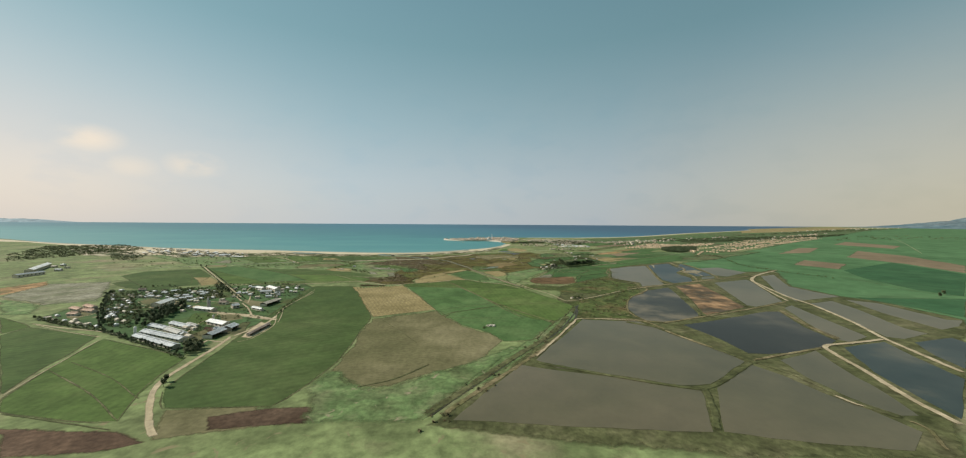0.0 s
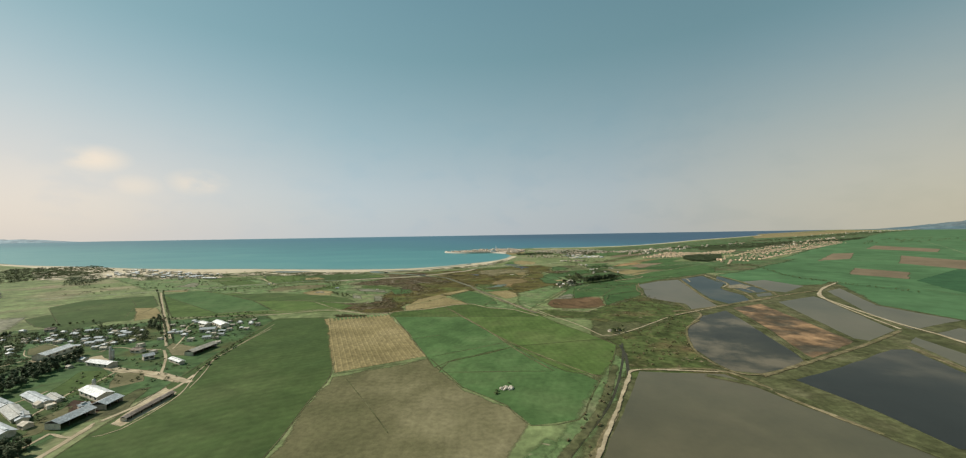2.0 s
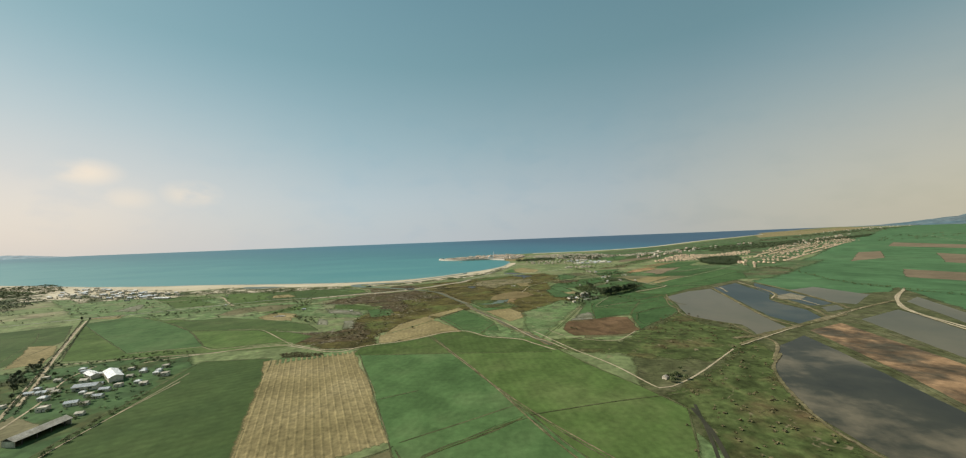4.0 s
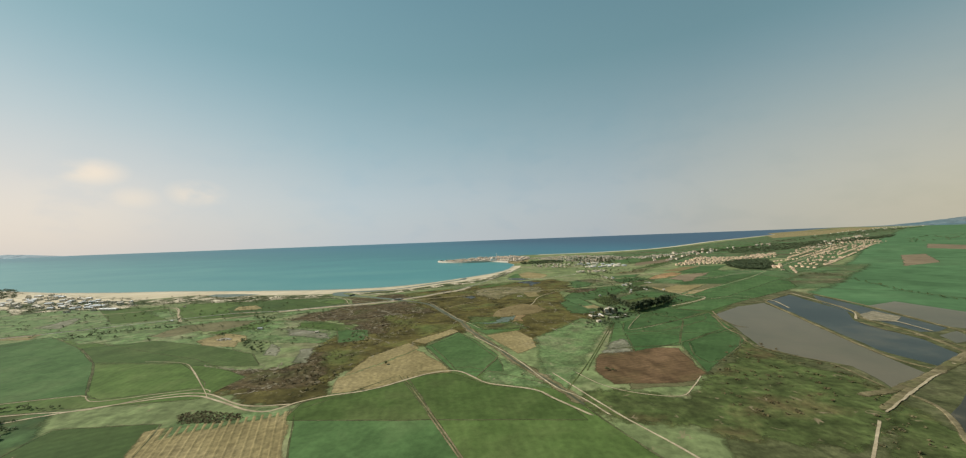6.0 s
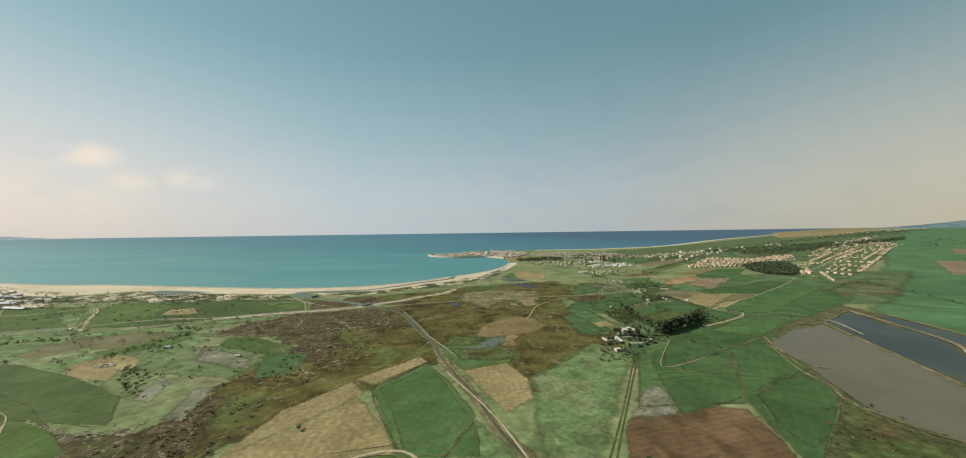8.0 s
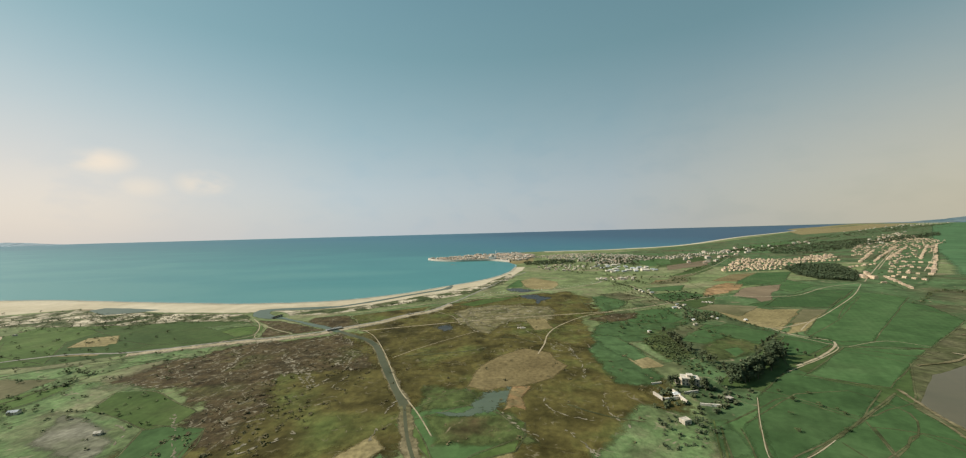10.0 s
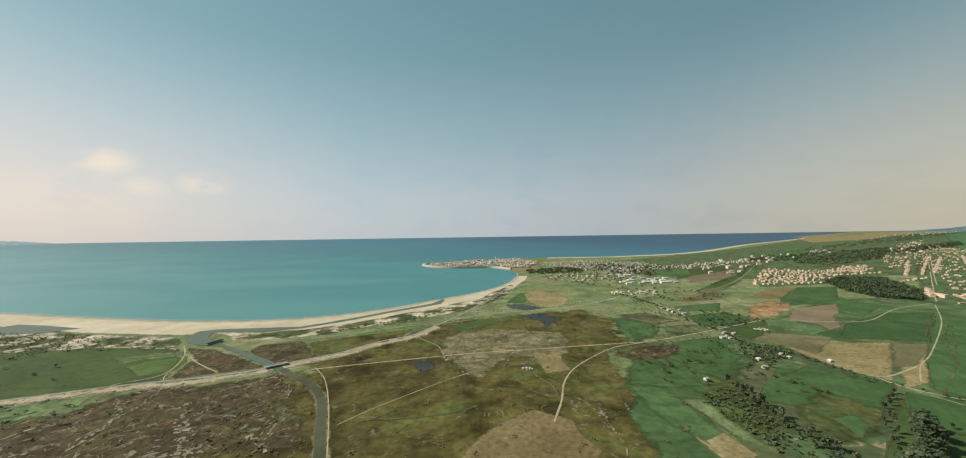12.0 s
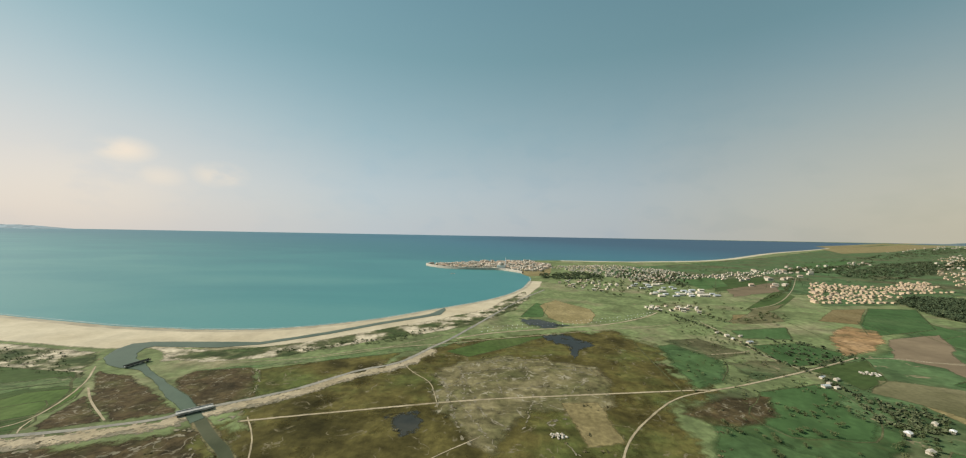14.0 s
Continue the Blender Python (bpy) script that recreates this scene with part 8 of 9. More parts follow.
for spot, r, n, label in (([(9, 201)][0], 2.4, 34, "heap of pale stones and ruined walls in the crop"), ([(38, 527)][0], 2.4, 18, "pale ruined walls on the old camp"),
                          ([(178, 583)][0], 4.5, 40, "pale stone heap below the clay slope"), ([(-147, 414)][0], 4.0, 40, "ruined stone walls in a bare clearing")):
    rubble(*spot, r, n, label, rng)
plant("bush", scatter([(4, 198), (11, 206), (8, 206), (6, 196)], 5, rng), rng, "bushes round the stone heap", 0.7)
settle("farm", [(68, 269), (73, 271)], "huts by the field track", rng, 30, size=0.45)
plant("olive", scatter([(68, 271), (77, 276), (75, 268), (66, 262)], 10, rng), rng, "bushes round the hut", 0.7, keep=5)

# ---- grove and manor ----
def manor():
    (x, y), = [(90.5, 447.5)]
    ob = root("manor", "large cream flat-roofed manor beside a dark grove", "house")
    ob.matrix_basis = pose(x, y, 0, 0, 0, -18) @ Matrix.Scale(0.62, 4)
    for nm, b, m in (("main_wall", (-4.5, 4.5, -3, 3, -0.1, 4.2), "plaster"), ("wing_wall", (4.5, 8.0, -2.2, 2.4, -0.1, 2.8), "plaster"), ("wing_wall", (-7.5, -4.5, -2.0, 2.0, -0.1, 2.6), "plaster"),
                     ("tower_wall", (-1.5, 1.5, -1.5, 1.5, 4.4, 5.6), "plaster"), ("roof", (-4.7, 4.7, -3.2, 3.2, 4.2, 4.4), "flat"), ("wing_roof", (4.5, 8.15, -2.35, 2.55, 2.8, 2.98), "tile"),
                     ("wing_roof", (-7.65, -4.5, -2.15, 2.15, 2.6, 2.78), "flat"), ("tower_roof", (-1.65, 1.65, -1.65, 1.65, 5.6, 5.75), "flat")):
        bm = bmesh.new()
        box(bm, *b)
        part(nm, bm, M[m], ob)
    for k in range(5):
        for z in (0.6, 2.5):
            bm = bmesh.new()
            box(bm, -3.9 + 1.75 * k, -3.2 + 1.75 * k, -3.06, -2.95, z, z + 1.1)
            part("window", bm, M["glass"], ob)


manor()
for pts, h in (([(74.3, 440.3), (75.3, 435.6)], 1.6), ([(75.7, 435.5), (82.2, 436.9)], 1.4), ([(81.4, 441.3), (81.5, 432.5)], 2.0), ([(84.4, 439.7), (89.7, 440.8)], 1.4), ([(85.2, 432.0), (91.0, 430.3)], 1.2), ([(77.0, 448.0), (81.0, 448.8)], 1.0)):
    ribbon("ruined_wall", "broken pale stone wall near the manor", "wall", pts, 0.5, 0.05, M["stone"], rise=h * 0.6, ragged=0.3, step=1.5, top=0.8, kind="")
settle("farm", [(75.0, 421.7), (80.8, 438.4), (95.9, 434.4)], "outbuildings of the manor", rng, 20, size=0.5)
plant("pine", scatter([(101.3, 443.8), (110.2, 445.5), (128.3, 457.4), (143.8, 473.3), (147.8, 480.9), (126.6, 461.1), (110.0, 452.9)], 60, rng, 1.0), rng, "dark tall grove by the manor", 1.25, keep=26)
plant("gum", along([(111.0, 509.4), (110.5, 490.5), (111.2, 477.9), (111.2, 465.5), (107.5, 452.9)], 2.4, rng, 2.2), rng, "tall trees behind the manor", 0.6, keep=9)
plant("gum", along([(83.9, 447.0), (89.1, 443.4), (99.4, 443.9)], 2.8, rng, 1.6), rng, "trees along the manor drive", 0.8, keep=4)
plant("pine", along([(113.1, 501.4), (110.9, 489.7), (108.5, 477.4), (107.3, 464.6), (109.5, 456.0)], 2.4, rng, 1.5), rng, "dark tree strip along the orchard", 0.5, keep=8)
plant("pine", along([(162.2, 500.2), (144.5, 484.8), (128.7, 469.4), (119.8, 458.8)], 2.8, rng, 1.2), rng, "dark trees along the field road", 0.5, keep=7)
plant("gum", scatter([(145.3, 480.0), (156.4, 484.7), (142.4, 469.9), (133.0, 466.2)], 16, rng, 1.5), rng, "dark clump of trees", 0.5, keep=4)
plant("gum", along([(154.0, 476.9), (153.7, 472.4), (154.5, 469.5)], 3.0, rng, 1.0), rng, "short row of field trees", 0.45, keep=4)
plant("olive", along([(160.9, 555.3), (162.2, 545.4), (163.2, 531.5), (164.5, 522.7), (165.7, 514.3), (169.0, 505.7)], 2.6, rng, 1.2), rng, "scrubby tree row along the old lane", 0.5, keep=13)
plant("olive", along([(170.7, 504.7), (174.4, 500.3), (178.0, 494.0), (180.9, 491.2)], 3.4, rng, 1.0), rng, "row of trees along the field road", 0.45, keep=6)
thicket("garden_trees", "dark trees crowding round the manor", scatter([(78.3, 446.2), (91.5, 447.4), (104.1, 443.7), (111.2, 440.0), (92.2, 428.7), (78.5, 423.9), (72.7, 429.5)], 60, random.Random(61)), random.Random(62), 0.9, 1.1, "gum", 20, 0.5, category="trees")
thicket("orchard", "dark old orchard behind the manor", scatter([(93.9, 499.8), (108.8, 505.9), (108.6, 489.5), (106.3, 474.6), (95.0, 469.5), (94.4, 483.3)], 100, random.Random(63), 1.2), random.Random(64), 0.55, 0.65, "olive", 14, 0.3, category="trees")
thicket("orchard", "brown-green orchard rows", scatter([(95.8, 495.9), (107.7, 499.4), (108.2, 472.4), (106.2, 455.0), (96.2, 458.0), (95.8, 470.8)], 90, random.Random(53), 1.2), random.Random(54), 0.55, 0.65, "olive", 16, 0.36, category="trees")
thicket("garden_trees", "dark bushes below the ruined walls", scatter([(70.6, 432.4), (80.5, 423.7), (85.9, 418.6), (74.4, 406.6), (63.2, 409.8)], 50, random.Random(65)), random.Random(66), 0.7, 0.8, "gum", 14, 0.3, category="trees")
plant("olive", scatter([(142.1, 542.2), (160.5, 553.4), (160.8, 539.0), (140.5, 524.1), (133.6, 525.5)], 26, rng, 2.0), rng, "trees in the lane hamlet", 0.5, keep=7)
plant("olive", along([(138.3, 577.5), (137.8, 538.0), (158.7, 539.2), (164.7, 525.5), (165.0, 509.6)], 4.0, rng, 1.5), rng, "trees along the upper lane", 0.5, keep=6)
settle("farm", [(140.7, 534.2), (155.7, 540.8), (155.9, 536.4), (136.4, 524.9), (169.3, 531.2), (153.3, 577.0), (157.2, 575.2), (105.2, 512.9)], "houses along the old lane", rng, 25, size=0.4)
settle("farm", [(152.3, 637.4), (152.1, 631.4), (160.0, 637.6), (150.7, 570.9), (149.8, 567.0), (146.6, 567.8), (150.6, 643.6), (156.7, 624.9)], "houses of the marsh hamlet", rng, 15, size=0.4)
plant("olive", scatter([(143.6, 682.1), (156.2, 673.4), (161.6, 631.8), (160.7, 615.9), (143.0, 620.3), (125.1, 631.5)], 60, rng, 1.5), rng, "trees round the marsh hamlet", 0.5, keep=8)
thicket("hedgerow", "dark hedge and trees along the old lane", along([(144.1, 701.7), (151.5, 665.1), (151.8, 633.7), (150.0, 601.8), (153.4, 583.3), (151.1, 562.9), (149.3, 547.0), (151.7, 537.5)], 1.8, random.Random(55), 1.6), random.Random(56), 0.7, 0.9, "gum", 18, 0.42, category="hedge")
thicket("hedgerow", "dark bushes among the lane plots", scatter([(174.0, 638.6), (192.0, 624.3), (195.4, 602.5), (169.4, 588.2), (156.6, 594.2)], 90, random.Random(57)), random.Random(58), 0.7, 0.8, "gum", 16, 0.42, category="bushes")
thicket("hedgerow", "dark trees round the lower lane", scatter([(152.4, 563.0), (159.1, 554.0), (165.6, 545.6), (147.5, 530.5), (137.0, 533.6), (137.7, 544.3)], 90, random.Random(59)), random.Random(60), 0.8, 0.9, "gum", 18, 0.45, category="bushes")
plant("bush", scatter([(86.7, 538.8), (138.1, 554.9), (137.8, 520.4), (147.9, 500.7), (117.1, 500.6), (86.2, 506.5)], 60, rng), rng, "bushes on the green slopes", 1.1, keep=14)
plant("bush", scatter([(115.9, 440.1), (136.1, 442.4), (141.4, 432.1), (112.2, 412.9), (98.7, 413.4)], 9, rng), rng, "lone bushes in the green field", 1.0, keep=6)
plant("bush", scatter([(-250.9, 511.6), (-168.5, 530.9), (-139.0, 521.7), (-155.0, 473.6), (-121.6, 443.4), (-83.3, 431.0), (-87.2, 427.1), (-135.0, 431.3)], 40, rng), rng, "bushes on the pasture", 1.0, keep=10)
plant("olive", scatter([(-136.3, 411.5), (-121.2, 406.6), (-104.5, 380.3), (-119.9, 388.9)], 26, rng), rng, "orchard beside the ruins", 0.55, keep=4)
plant("bush", scatter([(-523.0, 594.2), (-396.5, 574.4), (-295.2, 578.3), (-208.3, 555.6), (-253.6, 511.9), (-356.8, 465.4)], 70, rng), rng, "bushes behind the dunes", 1.0, keep=10)
thicket("hedgerow", "dark hedge along the coast road", along([(-255.0, 428.3), (-246.1, 441.5), (-226.9, 451.5), (-208.3, 453.3)], 1.6, random.Random(3), 1.2), random.Random(4), 1.0, 1.3, "bush", 16, 0.4, category="hedge")
thicket("hedgerow", "ragged hedge between pastures", along([(-157.7, 423.0), (-156.4, 434.8), (-151.6, 448.9), (-148.5, 463.5)], 1.8, random.Random(5), 1.5), random.Random(6), 0.9, 1.1, "bush", 16, 0.36, category="hedge")
thicket("hedgerow", "dark plum-coloured orchard block beside the white track", scatter([(-96.6, 319.2), (-89.0, 320.5), (-75.5, 317.4), (-72.6, 313.9), (-80.2, 312.2), (-91.3, 312.5)], 260, random.Random(9), 0.8), random.Random(10), 0.7, 0.3, "heath", 12, 0.24, category="hedge")
thicket("hedgerow", "dark scrub in the wet hollow", scatter([(-93.0, 344.0), (-82.2, 356.4), (-80.2, 380.6), (-67.7, 371.2), (-61.0, 346.0), (-72.0, 339.6)], 120, random.Random(11)), random.Random(12), 0.9, 0.3, "heath", 9, 0.3, category="scrub")
thicket("scattered_bushes", "dark bushes dotted over the coastal pasture", scatter([(-554.7, 618.8), (-334.0, 627.5), (-163.7, 533.9), (-93.0, 509.8), (-87.8, 444.5), (-148.5, 455.4), (-204.9, 452.0), (-300.3, 444.8)], 120, random.Random(13)), random.Random(14), 1.1, 1.2, "bush", 14, 0.4, category="bushes")

# ---- new village on the plain ----
VILLAGE_ROWS = [
    ("village", [(366, 811), (413, 792)], 7.0), ("village", [(394, 843), (435, 819)], 7.0), ("village", [(422, 872), (454, 848)], 7.4), ("village", [(307, 753), (374, 761)], 7.4), ("village", [(341, 778), (363, 774)], 6.7),
    ("village", [(439, 819), (516, 839)], 7.4), ("village", [(477, 858), (557, 885)], 7.4), ("village", [(513, 889), (573, 914)], 7.4),
] + [
    ("village", [(410, 679), (364, 616)], 5.9), ("village", [(417, 678), (422, 656)], 5.9), ("village", [(451, 713), (461, 686)], 5.9), ("village", [(504, 758), (514, 730)], 6.7), ("village", [(562, 808), (575, 781)], 6.7),
    ("village", [(474, 694), (691, 870)], 6.7), ("village", [(539, 814), (849, 1067)], 7.4), ("village", [(576, 832), (856, 1054)], 8.1), ("village", [(1005, 1264), (1192, 1292)], 8.9), ("village", [(618, 828), (930, 1082)], 8.9),
    ("village", [(511, 805), (712, 980)], 8.9), ("village", [(745, 916), (981, 1108)], 6.7), ("village", [(424, 745), (508, 784)], 9.6),
]
quarter = []
for row, (kind, pts, gap) in enumerate(VILLAGE_ROWS):
    (x0, y0), (x1, y1) = pts
    n = max(2, int(math.hypot(x1 - x0, y1 - y0) / gap))
    spots = [(x0 + (x1 - x0) * i / n + rng.uniform(-1, 1), y0 + (y1 - y0) * i / n + rng.uniform(-1, 1)) for i in range(n + 1)]
    turn = math.degrees(math.atan2(y1 - y0, x1 - x0)) + rng.choice((0, 12))
    if row < 13:
        settle(kind, spots[:11], "rows of village houses", rng, turn, 8, 0.5)
        spots = spots[11:]
    quarter.append((kind, spots, turn, 8, 0.5))
for spots, turn in ((scatter([(311, 774), (425, 908), (443, 889), (469, 875), (468, 851), (395, 784), (343, 759)], 170, rng, 4.0), 20), (scatter([(466, 862), (571, 936), (595, 926), (509, 848), (423, 803)], 80, rng, 4.0), 5),
                    (scatter([(1295, 1480), (1153, 1232), (376, 638), (360, 638), (481, 740), (677, 921), (575, 883), (800, 1101)], 330, rng, 5.5), -15), (scatter([(1223, 1479), (1566, 1712), (1331, 1440), (1145, 1259), (1106, 1312)], 90, rng, 5.0), 10)):
    quarter.append(("village", spots, turn, 8, 0.43))
house_cluster("village_quarter", "rows of small cream houses in the new village", quarter, rng)
settle("block", [(345, 808), (367, 828), (301, 756), (395, 855)], "long blocks at the village edge", rng, 75, 3, 0.42)
settle("block", [(390, 674)], "long blocks at the village edge", rng, 82, 2, 0.6)
settle("block", [(387, 678), (414, 701), (1000, 1207), (1154, 1316)], "long blocks at the village edge", rng, 60, 5, 0.55)
for pts in ([(293, 739), (431, 894), (472, 863), (604, 928), (479, 805), (369, 753)], [(381, 655), (394, 688), (564, 841), (1000, 1207), (1193, 1286), (603, 794), (406, 641), (354, 611)]):
    sheet("village_ground", "bare dusty village ground with lanes", "ground", pts, 0.030, M["slope"], amp=2, step=8, feather=8.0)
plant("olive", scatter([(381, 655), (394, 688), (564, 841), (1000, 1207), (1193, 1286), (603, 794), (406, 641), (354, 611)], 60, rng), rng, "garden trees in the village", 0.8, keep=8)
rw = random.Random(5)
thicket("pine_wood", "dark dense pine plantation beside the village", scatter([(380, 766), (428, 795), (461, 785), (405, 698), (362, 660), (342, 674), (348, 707)], 1500, rw), rw, 2.4, 2.6, "pine", 30, 0.55)
thicket("pine_wood", "dark dense wood beyond the village", scatter([(541, 999), (876, 1268), (1155, 1416), (754, 1058), (537, 928)], 560, rw), rw, 3.4, 2.4, "pine", 26, 0.9)
thicket("pine_wood", "dark wood on the far plain", scatter([(489, 1052), (825, 1260), (1002, 1399), (568, 1025)], 260, rw), rw, 3.4, 2.4, "pine", 26, 0.9)
thicket("pine_wood", "dark far wood along the northern shore", scatter([(761, 1282), (1145, 1576), (2798, 2844), (3886, 3406), (2443, 2376), (1116, 1476)], 520, rw), rw, 5, 2.6, "pine", 22, 1.3)
thicket("pine_wood", "dark far wood on the plain", scatter([(629, 1021), (1142, 1371), (1750, 1735), (1423, 1463), (933, 1173)], 420, rw), rw, 4.4, 2.6, "pine", 22, 1.3)
thicket("pine_wood", "dark wood near the walled town", scatter([(82, 941), (154, 969), (173, 916), (131, 880), (82, 890)], 240, rw), rw, 2.4, 1.5, "pine", 26, 0.7)
thicket("pine_wood", "dark shelter wood on the far coast", scatter([(-687, 559), (-815, 725), (-721, 780), (-576, 661), (-569, 560), (-575, 470)], 800, rw), rw, 2.5, 1.0, "bush", 16, 0.7)
thicket("far_trees", "scattered far trees on the green plain", scatter([(219, 932), (727, 1293), (4916, 4128), (706, 973), (327, 802), (200, 749)], 420, rw), rw, 2.5, 3.4, "gum", 20, 0.7)
thicket("far_trees", "scattered trees inland of the plain", scatter([(949, 1090), (20715, 3857), (1863, 1398), (1733, 1606)], 700, rw), rw, 6.0, 5.0, "gum", 16, 1.3)
thicket("far_trees", "scattered trees in the coastal pastures", scatter([(-475, 478), (-312, 518), (-187, 516), (-87, 488), (-131, 408), (-300, 432), (-385, 409)], 120, rw), rw, 1.3, 1.5, "bush", 16, 0.4)
thicket("far_trees", "tree row along the boundary ditch", along([(306, 563), (378, 601), (333, 476), (331, 420), (344, 362)], 3.0, rw, 1.5), rw, 1.3, 1.5, "bush", 16, 0.4)
thicket("far_trees", "dark trees in the beach hamlet", scatter([(-538, 559), (-547, 600), (-477, 553), (-425, 473), (-462, 488)], 120, rw), rw, 2.4, 2.4, "gum", 20, 0.6)

# ---- the walled town on the headland ----
TOWN = [(51, 973), (4, 992), (-37, 994), (-69, 1008), (-84, 1034), (-47, 1080), (13, 1123), (88, 1156), (118, 1066), (90, 968)]
house_cluster("old_town", "crowded flat-roofed sandstone houses of the walled town", [("old", scatter(TOWN, 430, rng, 3.8), 10, 25, 0.58)], rng)


def sea_wall():
    ribbon("sea_wall", "old sandstone sea wall round the headland", "wall", [(60, 942), (32, 977), (-2, 980), (-37, 982), (-68, 1000), (-92, 1034), (-85, 1059)], 3.0, 0.1, M["stone"], rise=3.2, ragged=0.1, step=3, top=0.85, kind="")


sea_wall()


def mosque():
    ob = root("domed_hall", "white domed hall with a slim minaret in the old town", "building")
    ob.location = (30, 985, 0)
    bm = bmesh.new()
    box(bm, -6, 6, -5, 5, -0.1, 7)
    part("wall", bm, M["white"], ob)
    bm = bmesh.new()
    bmesh.ops.create_uvsphere(bm, u_segments=18, v_segments=9, radius=4.5)
    for v in bm.verts:
        v.co.z = max(v.co.z, -0.5) * 0.95 + 7.2
    part("dome", bm, M["flat"], ob)
    bm = bmesh.new()
    tube(bm, 7.2, 0, -0.1, 16, 0.8, 0.65, 10)
    tube(bm, 7.2, 0, 16, 19, 0.65, 0.05, 10)
    part("minaret", bm, M["white"], ob)


mosque()
(tx, ty), = [(-35, 920)]
rubble(tx, ty, 4.0, 16, "small rocky islet in the bay", rng)
house_cluster("new_town", "cream houses and pale workshop halls of the new town", [
    ("town", scatter([(95, 1043), (235, 1108), (307, 1026), (301, 928), (196, 858), (153, 960)], 560, rng, 3.0), 5, 25, 0.25),
    ("town", scatter([(299, 956), (516, 1087), (496, 1021), (313, 905)], 110, rng, 4), 5, 20, 0.29),
    ("works", scatter([(167, 788), (241, 822), (233, 776), (171, 760)], 18, rng, 9), 5, 8, 0.3),
    ("works", scatter([(175, 857), (223, 869), (209, 811), (167, 802)], 12, rng, 9), 5, 8, 0.28),
    ("town", scatter([(86, 868), (153, 891), (167, 819), (107, 783)], 40, rng, 6), 5, 30, 0.3),
    ("town", scatter([(140, 723), (184, 722), (172, 699), (136, 704)], 22, rng, 4), 5, 30, 0.28)], rng)
house_cluster("far_houses", "scattered cream houses far off on the plain", [
    ("town", scatter([(663, 1168), (940, 1366), (825, 1221), (600, 1070)], 14, rng, 9), 5, 30, 0.55),
    ("town", scatter([(1325, 1574), (1821, 1891), (696, 970), (803, 1092)], 24, rng, 9), 5, 30, 0.55),
    ("town", scatter([(832, 1422), (3680, 3586), (5517, 4605), (4026, 3542), (1355, 1791)], 50, rng, 12), 5, 30, 0.75),
    ("town", scatter([(289, 867), (432, 1044), (718, 1240), (548, 1034), (303, 807)], 26, rng, 9), 5, 30, 0.6)], rng)
plant("olive", scatter([(85, 963), (177, 930), (197, 798), (140, 749), (91, 821)], 90, rng), rng, "trees at the edge of the town", 1.2, keep=0)
plant("gum", scatter([(205, 1015), (310, 942), (227, 821), (171, 868)], 130, rng), rng, "trees among the town houses", 0.8, keep=0)
plant("olive", scatter([(150, 749), (219, 737), (232, 687), (183, 650), (147, 679)], 60, rng), rng, "scattered trees inland", 0.9, keep=0)
plant("olive", along([(255, 755), (324, 819), (430, 945)], 5, rng, 1.5), rng, "tree row along the inland road", 1.0, keep=0)
plant("olive", along([(499, 1038), (599, 1122)], 4, rng, 3), rng, "far tree clump", 1.6, keep=0)


# ---- bridges ----
def bridge(a, b, width, h, name, label, posts=4, rail="concrete"):
    (x0, y0), (x1, y1) = a, b
    L, ang = math.hypot(x1 - x0, y1 - y0), math.degrees(math.atan2(y1 - y0, x1 - x0))
    ob = root(name, label, "bridge")
    ob.matrix_basis = pose((x0 + x1) / 2, (y0 + y1) / 2, 0, 0, 0, ang)
    bm = bmesh.new()
    box(bm, -L / 2, L / 2, -width / 2, width / 2, h - 0.3, h)
    part("deck", bm, M["concrete"], ob)
    for s in (-1, 1):
        bm = bmesh.new()
        box(bm, -L / 2, L / 2, s * width / 2 - 0.08, s * width / 2 + 0.08, h, h + 0.3)
        part("parapet", bm, M[rail], ob)
    for i in range(posts):
        x = -L / 2 + L * (i + 0.5) / posts
        bm = bmesh.new()
        box(bm, x - 0.3, x + 0.3, -width / 2 + 0.2, width / 2 - 0.2, -0.2, h - 0.3)
        part("pier", bm, M["shade"], ob)


bridge(*[(-76, 531), (-69, 537)], 2.4, 0.75, "road_bridge", "grey concrete road bridge over the river")
bridge(*[(-128, 566), (-126, 575)], 1.3, 0.8, "old_bridge", "dark timber bridge over the river mouth", 5, "shade")

# ---- scrub, reeds and tussocks ----
rs = random.Random(21)


def scrub_patch(name, label, m, r, h, pts, n):
    thicket(name, label, scatter(pts, n, rs), rs, r, h, m, 7, 0.34, category="scrub")


scrub_patch("heath_scrub", "dark heath bushes on the brown marsh", "heath", 0.8, 0.22, [(-77, 417), (-91, 482), (-70, 517), (-22, 513), (3, 418)], 40)
scrub_patch("heath_scrub", "brown reed tussocks on the marsh", "reed", 0.9, 0.3, [(-22, 545), (93, 575), (99, 482), (58, 410), (3, 414)], 110)
scrub_patch("heath_scrub", "dark scrub beside the river", "heath", 0.8, 0.22, [(-158, 497), (-99, 517), (-62, 523), (-37, 486), (-60, 470), (-113, 465)], 110)
scrub_patch("heath_scrub", "brown tussocks in the marsh", "reed", 0.9, 0.5, [(-65, 323), (-74, 385), (-73, 433), (-62, 497), (-27, 471), (-40, 414), (-56, 382), (-56, 345)], 300)
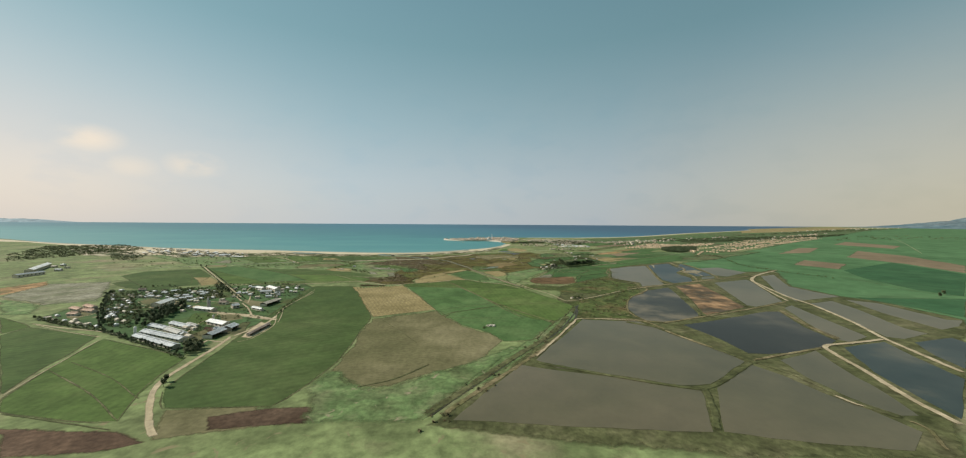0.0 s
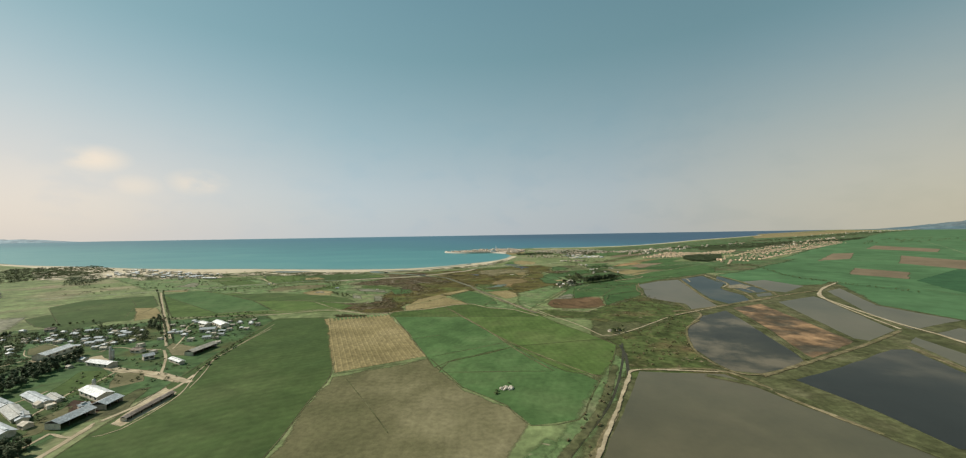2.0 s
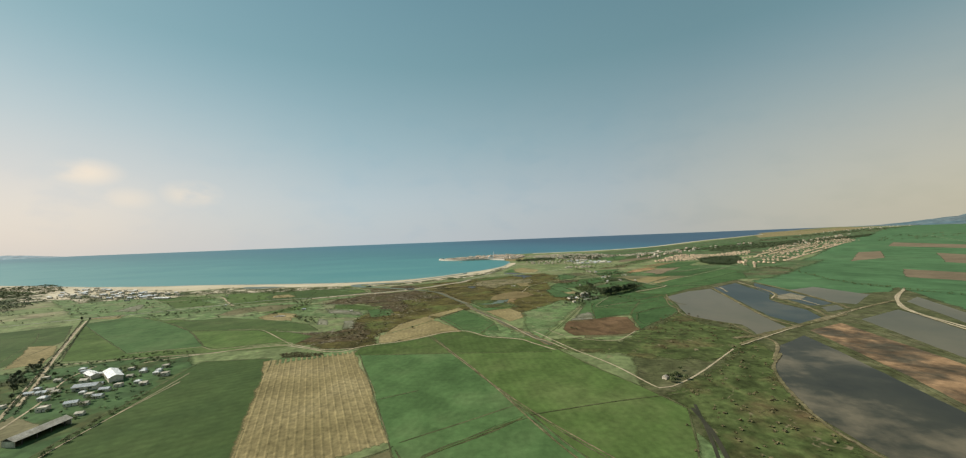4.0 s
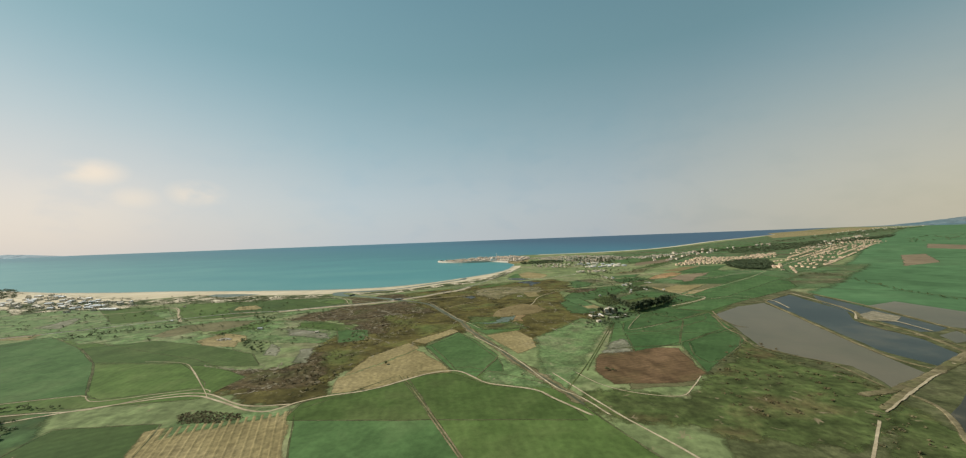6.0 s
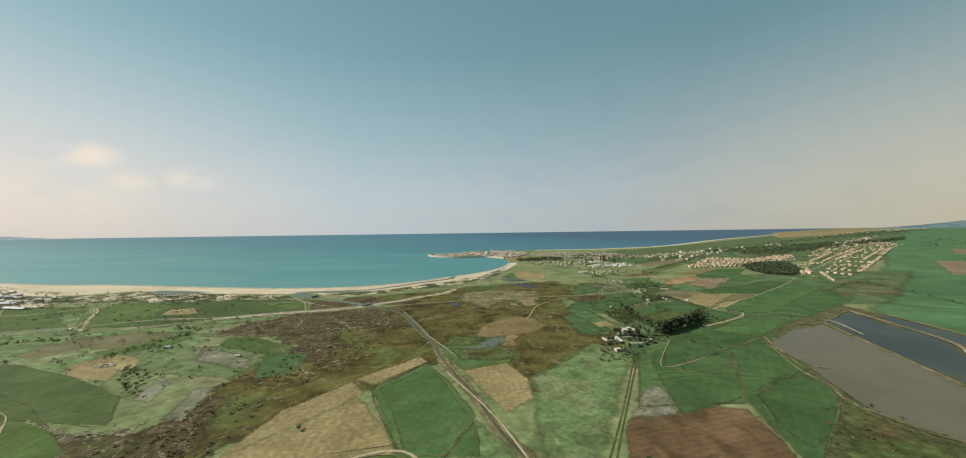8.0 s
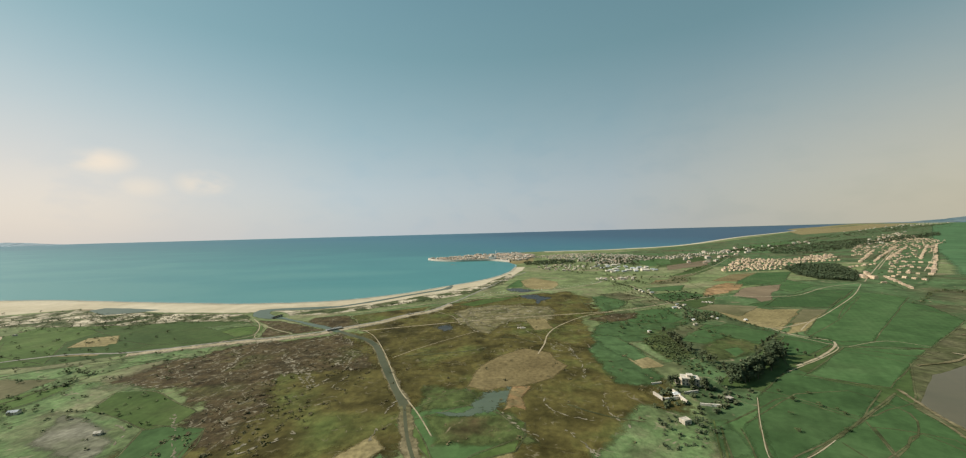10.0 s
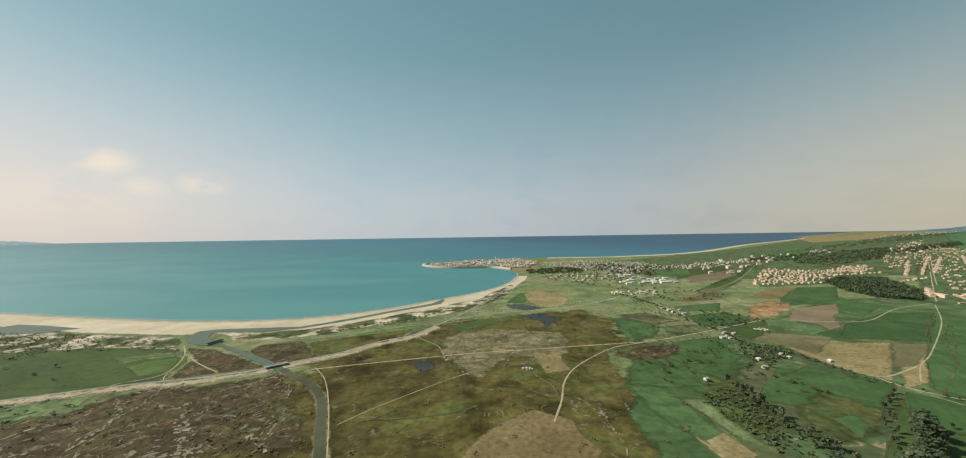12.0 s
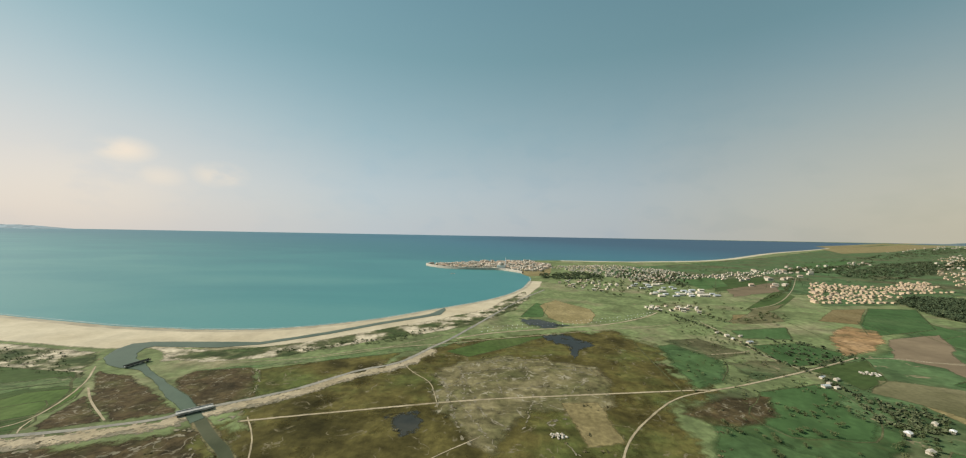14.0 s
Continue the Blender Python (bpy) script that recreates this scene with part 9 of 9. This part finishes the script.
scrub_patch("heath_scrub", "rush tussocks in the wet meadow", "reed", 0.55, 0.4, [(69, 259), (135, 321), (104, 262), (86, 216), (60, 218)], 120)
scrub_patch("heath_scrub", "dark bushes in the wet meadow", "heath", 0.8, 0.4, [(69, 318), (133, 381), (142, 339), (130, 312), (82, 300)], 100)
scrub_patch("dune_scrub", "dark green scrub on the dunes", "bush", 1.0, 0.7, [(-235, 554), (-180, 559), (-137, 558), (-171, 582), (-297, 601)], 500)
scrub_patch("dune_scrub", "dark green scrub on the dunes", "bush", 1.2, 0.8, [(-421, 531), (-198, 550), (-219, 585), (-500, 594)], 700)
scrub_patch("dune_scrub", "low dark scrub along the beach edge", "bush", 0.9, 0.6, [(-85, 591), (-36, 620), (3, 657), (47, 747), (40, 714), (-28, 612), (-77, 588)], 260)
scrub_patch("reeds", "rushes along the drainage ditch", "reed", 0.45, 0.45, [(-15, 107), (-8, 123), (26, 178), (63, 247), (65, 239), (27, 163), (-9, 104)], 50)
scrub_patch("pasture_scrub", "low bushes scattered over rough pasture", "bush", 0.8, 0.6, [(-213, 464), (-122, 503), (-74, 400), (-96, 376), (-206, 437)], 130)
scrub_patch("pasture_scrub", "dark bushes along the fields", "bush", 0.8, 0.7, [(112, 625), (183, 627), (156, 546), (112, 538), (93, 560)], 200)


def road_stones(line, label, rng):
    """Small whitewashed stones set along a road's edge."""
    verts, faces = [], []
    for x, y in along(line, 3.2, rng, 0.3):
        k, s = len(verts), rng.uniform(0.16, 0.26)
        verts += [(x - s, y - s, 0), (x + s, y - s, 0), (x + s, y + s, 0), (x - s, y + s, 0), (x, y, s * 1.8)]
        faces += [(k, k + 1, k + 4), (k + 1, k + 2, k + 4), (k + 2, k + 3, k + 4), (k + 3, k, k + 4)]
    mesh_ob("road_stones", verts, faces, M["white"], label=label, category="stones", kind="stuff")


road_stones([(13, 642), (41, 654), (74, 666), (107, 681), (137, 699)], "whitewashed stones along the beach road", random.Random(81))
road_stones([(13, 634), (40, 647), (73, 659), (105, 672), (133, 691)], "whitewashed stones on the road's inland edge", random.Random(82))
plant_rest(random.Random(31))
clear_unused()
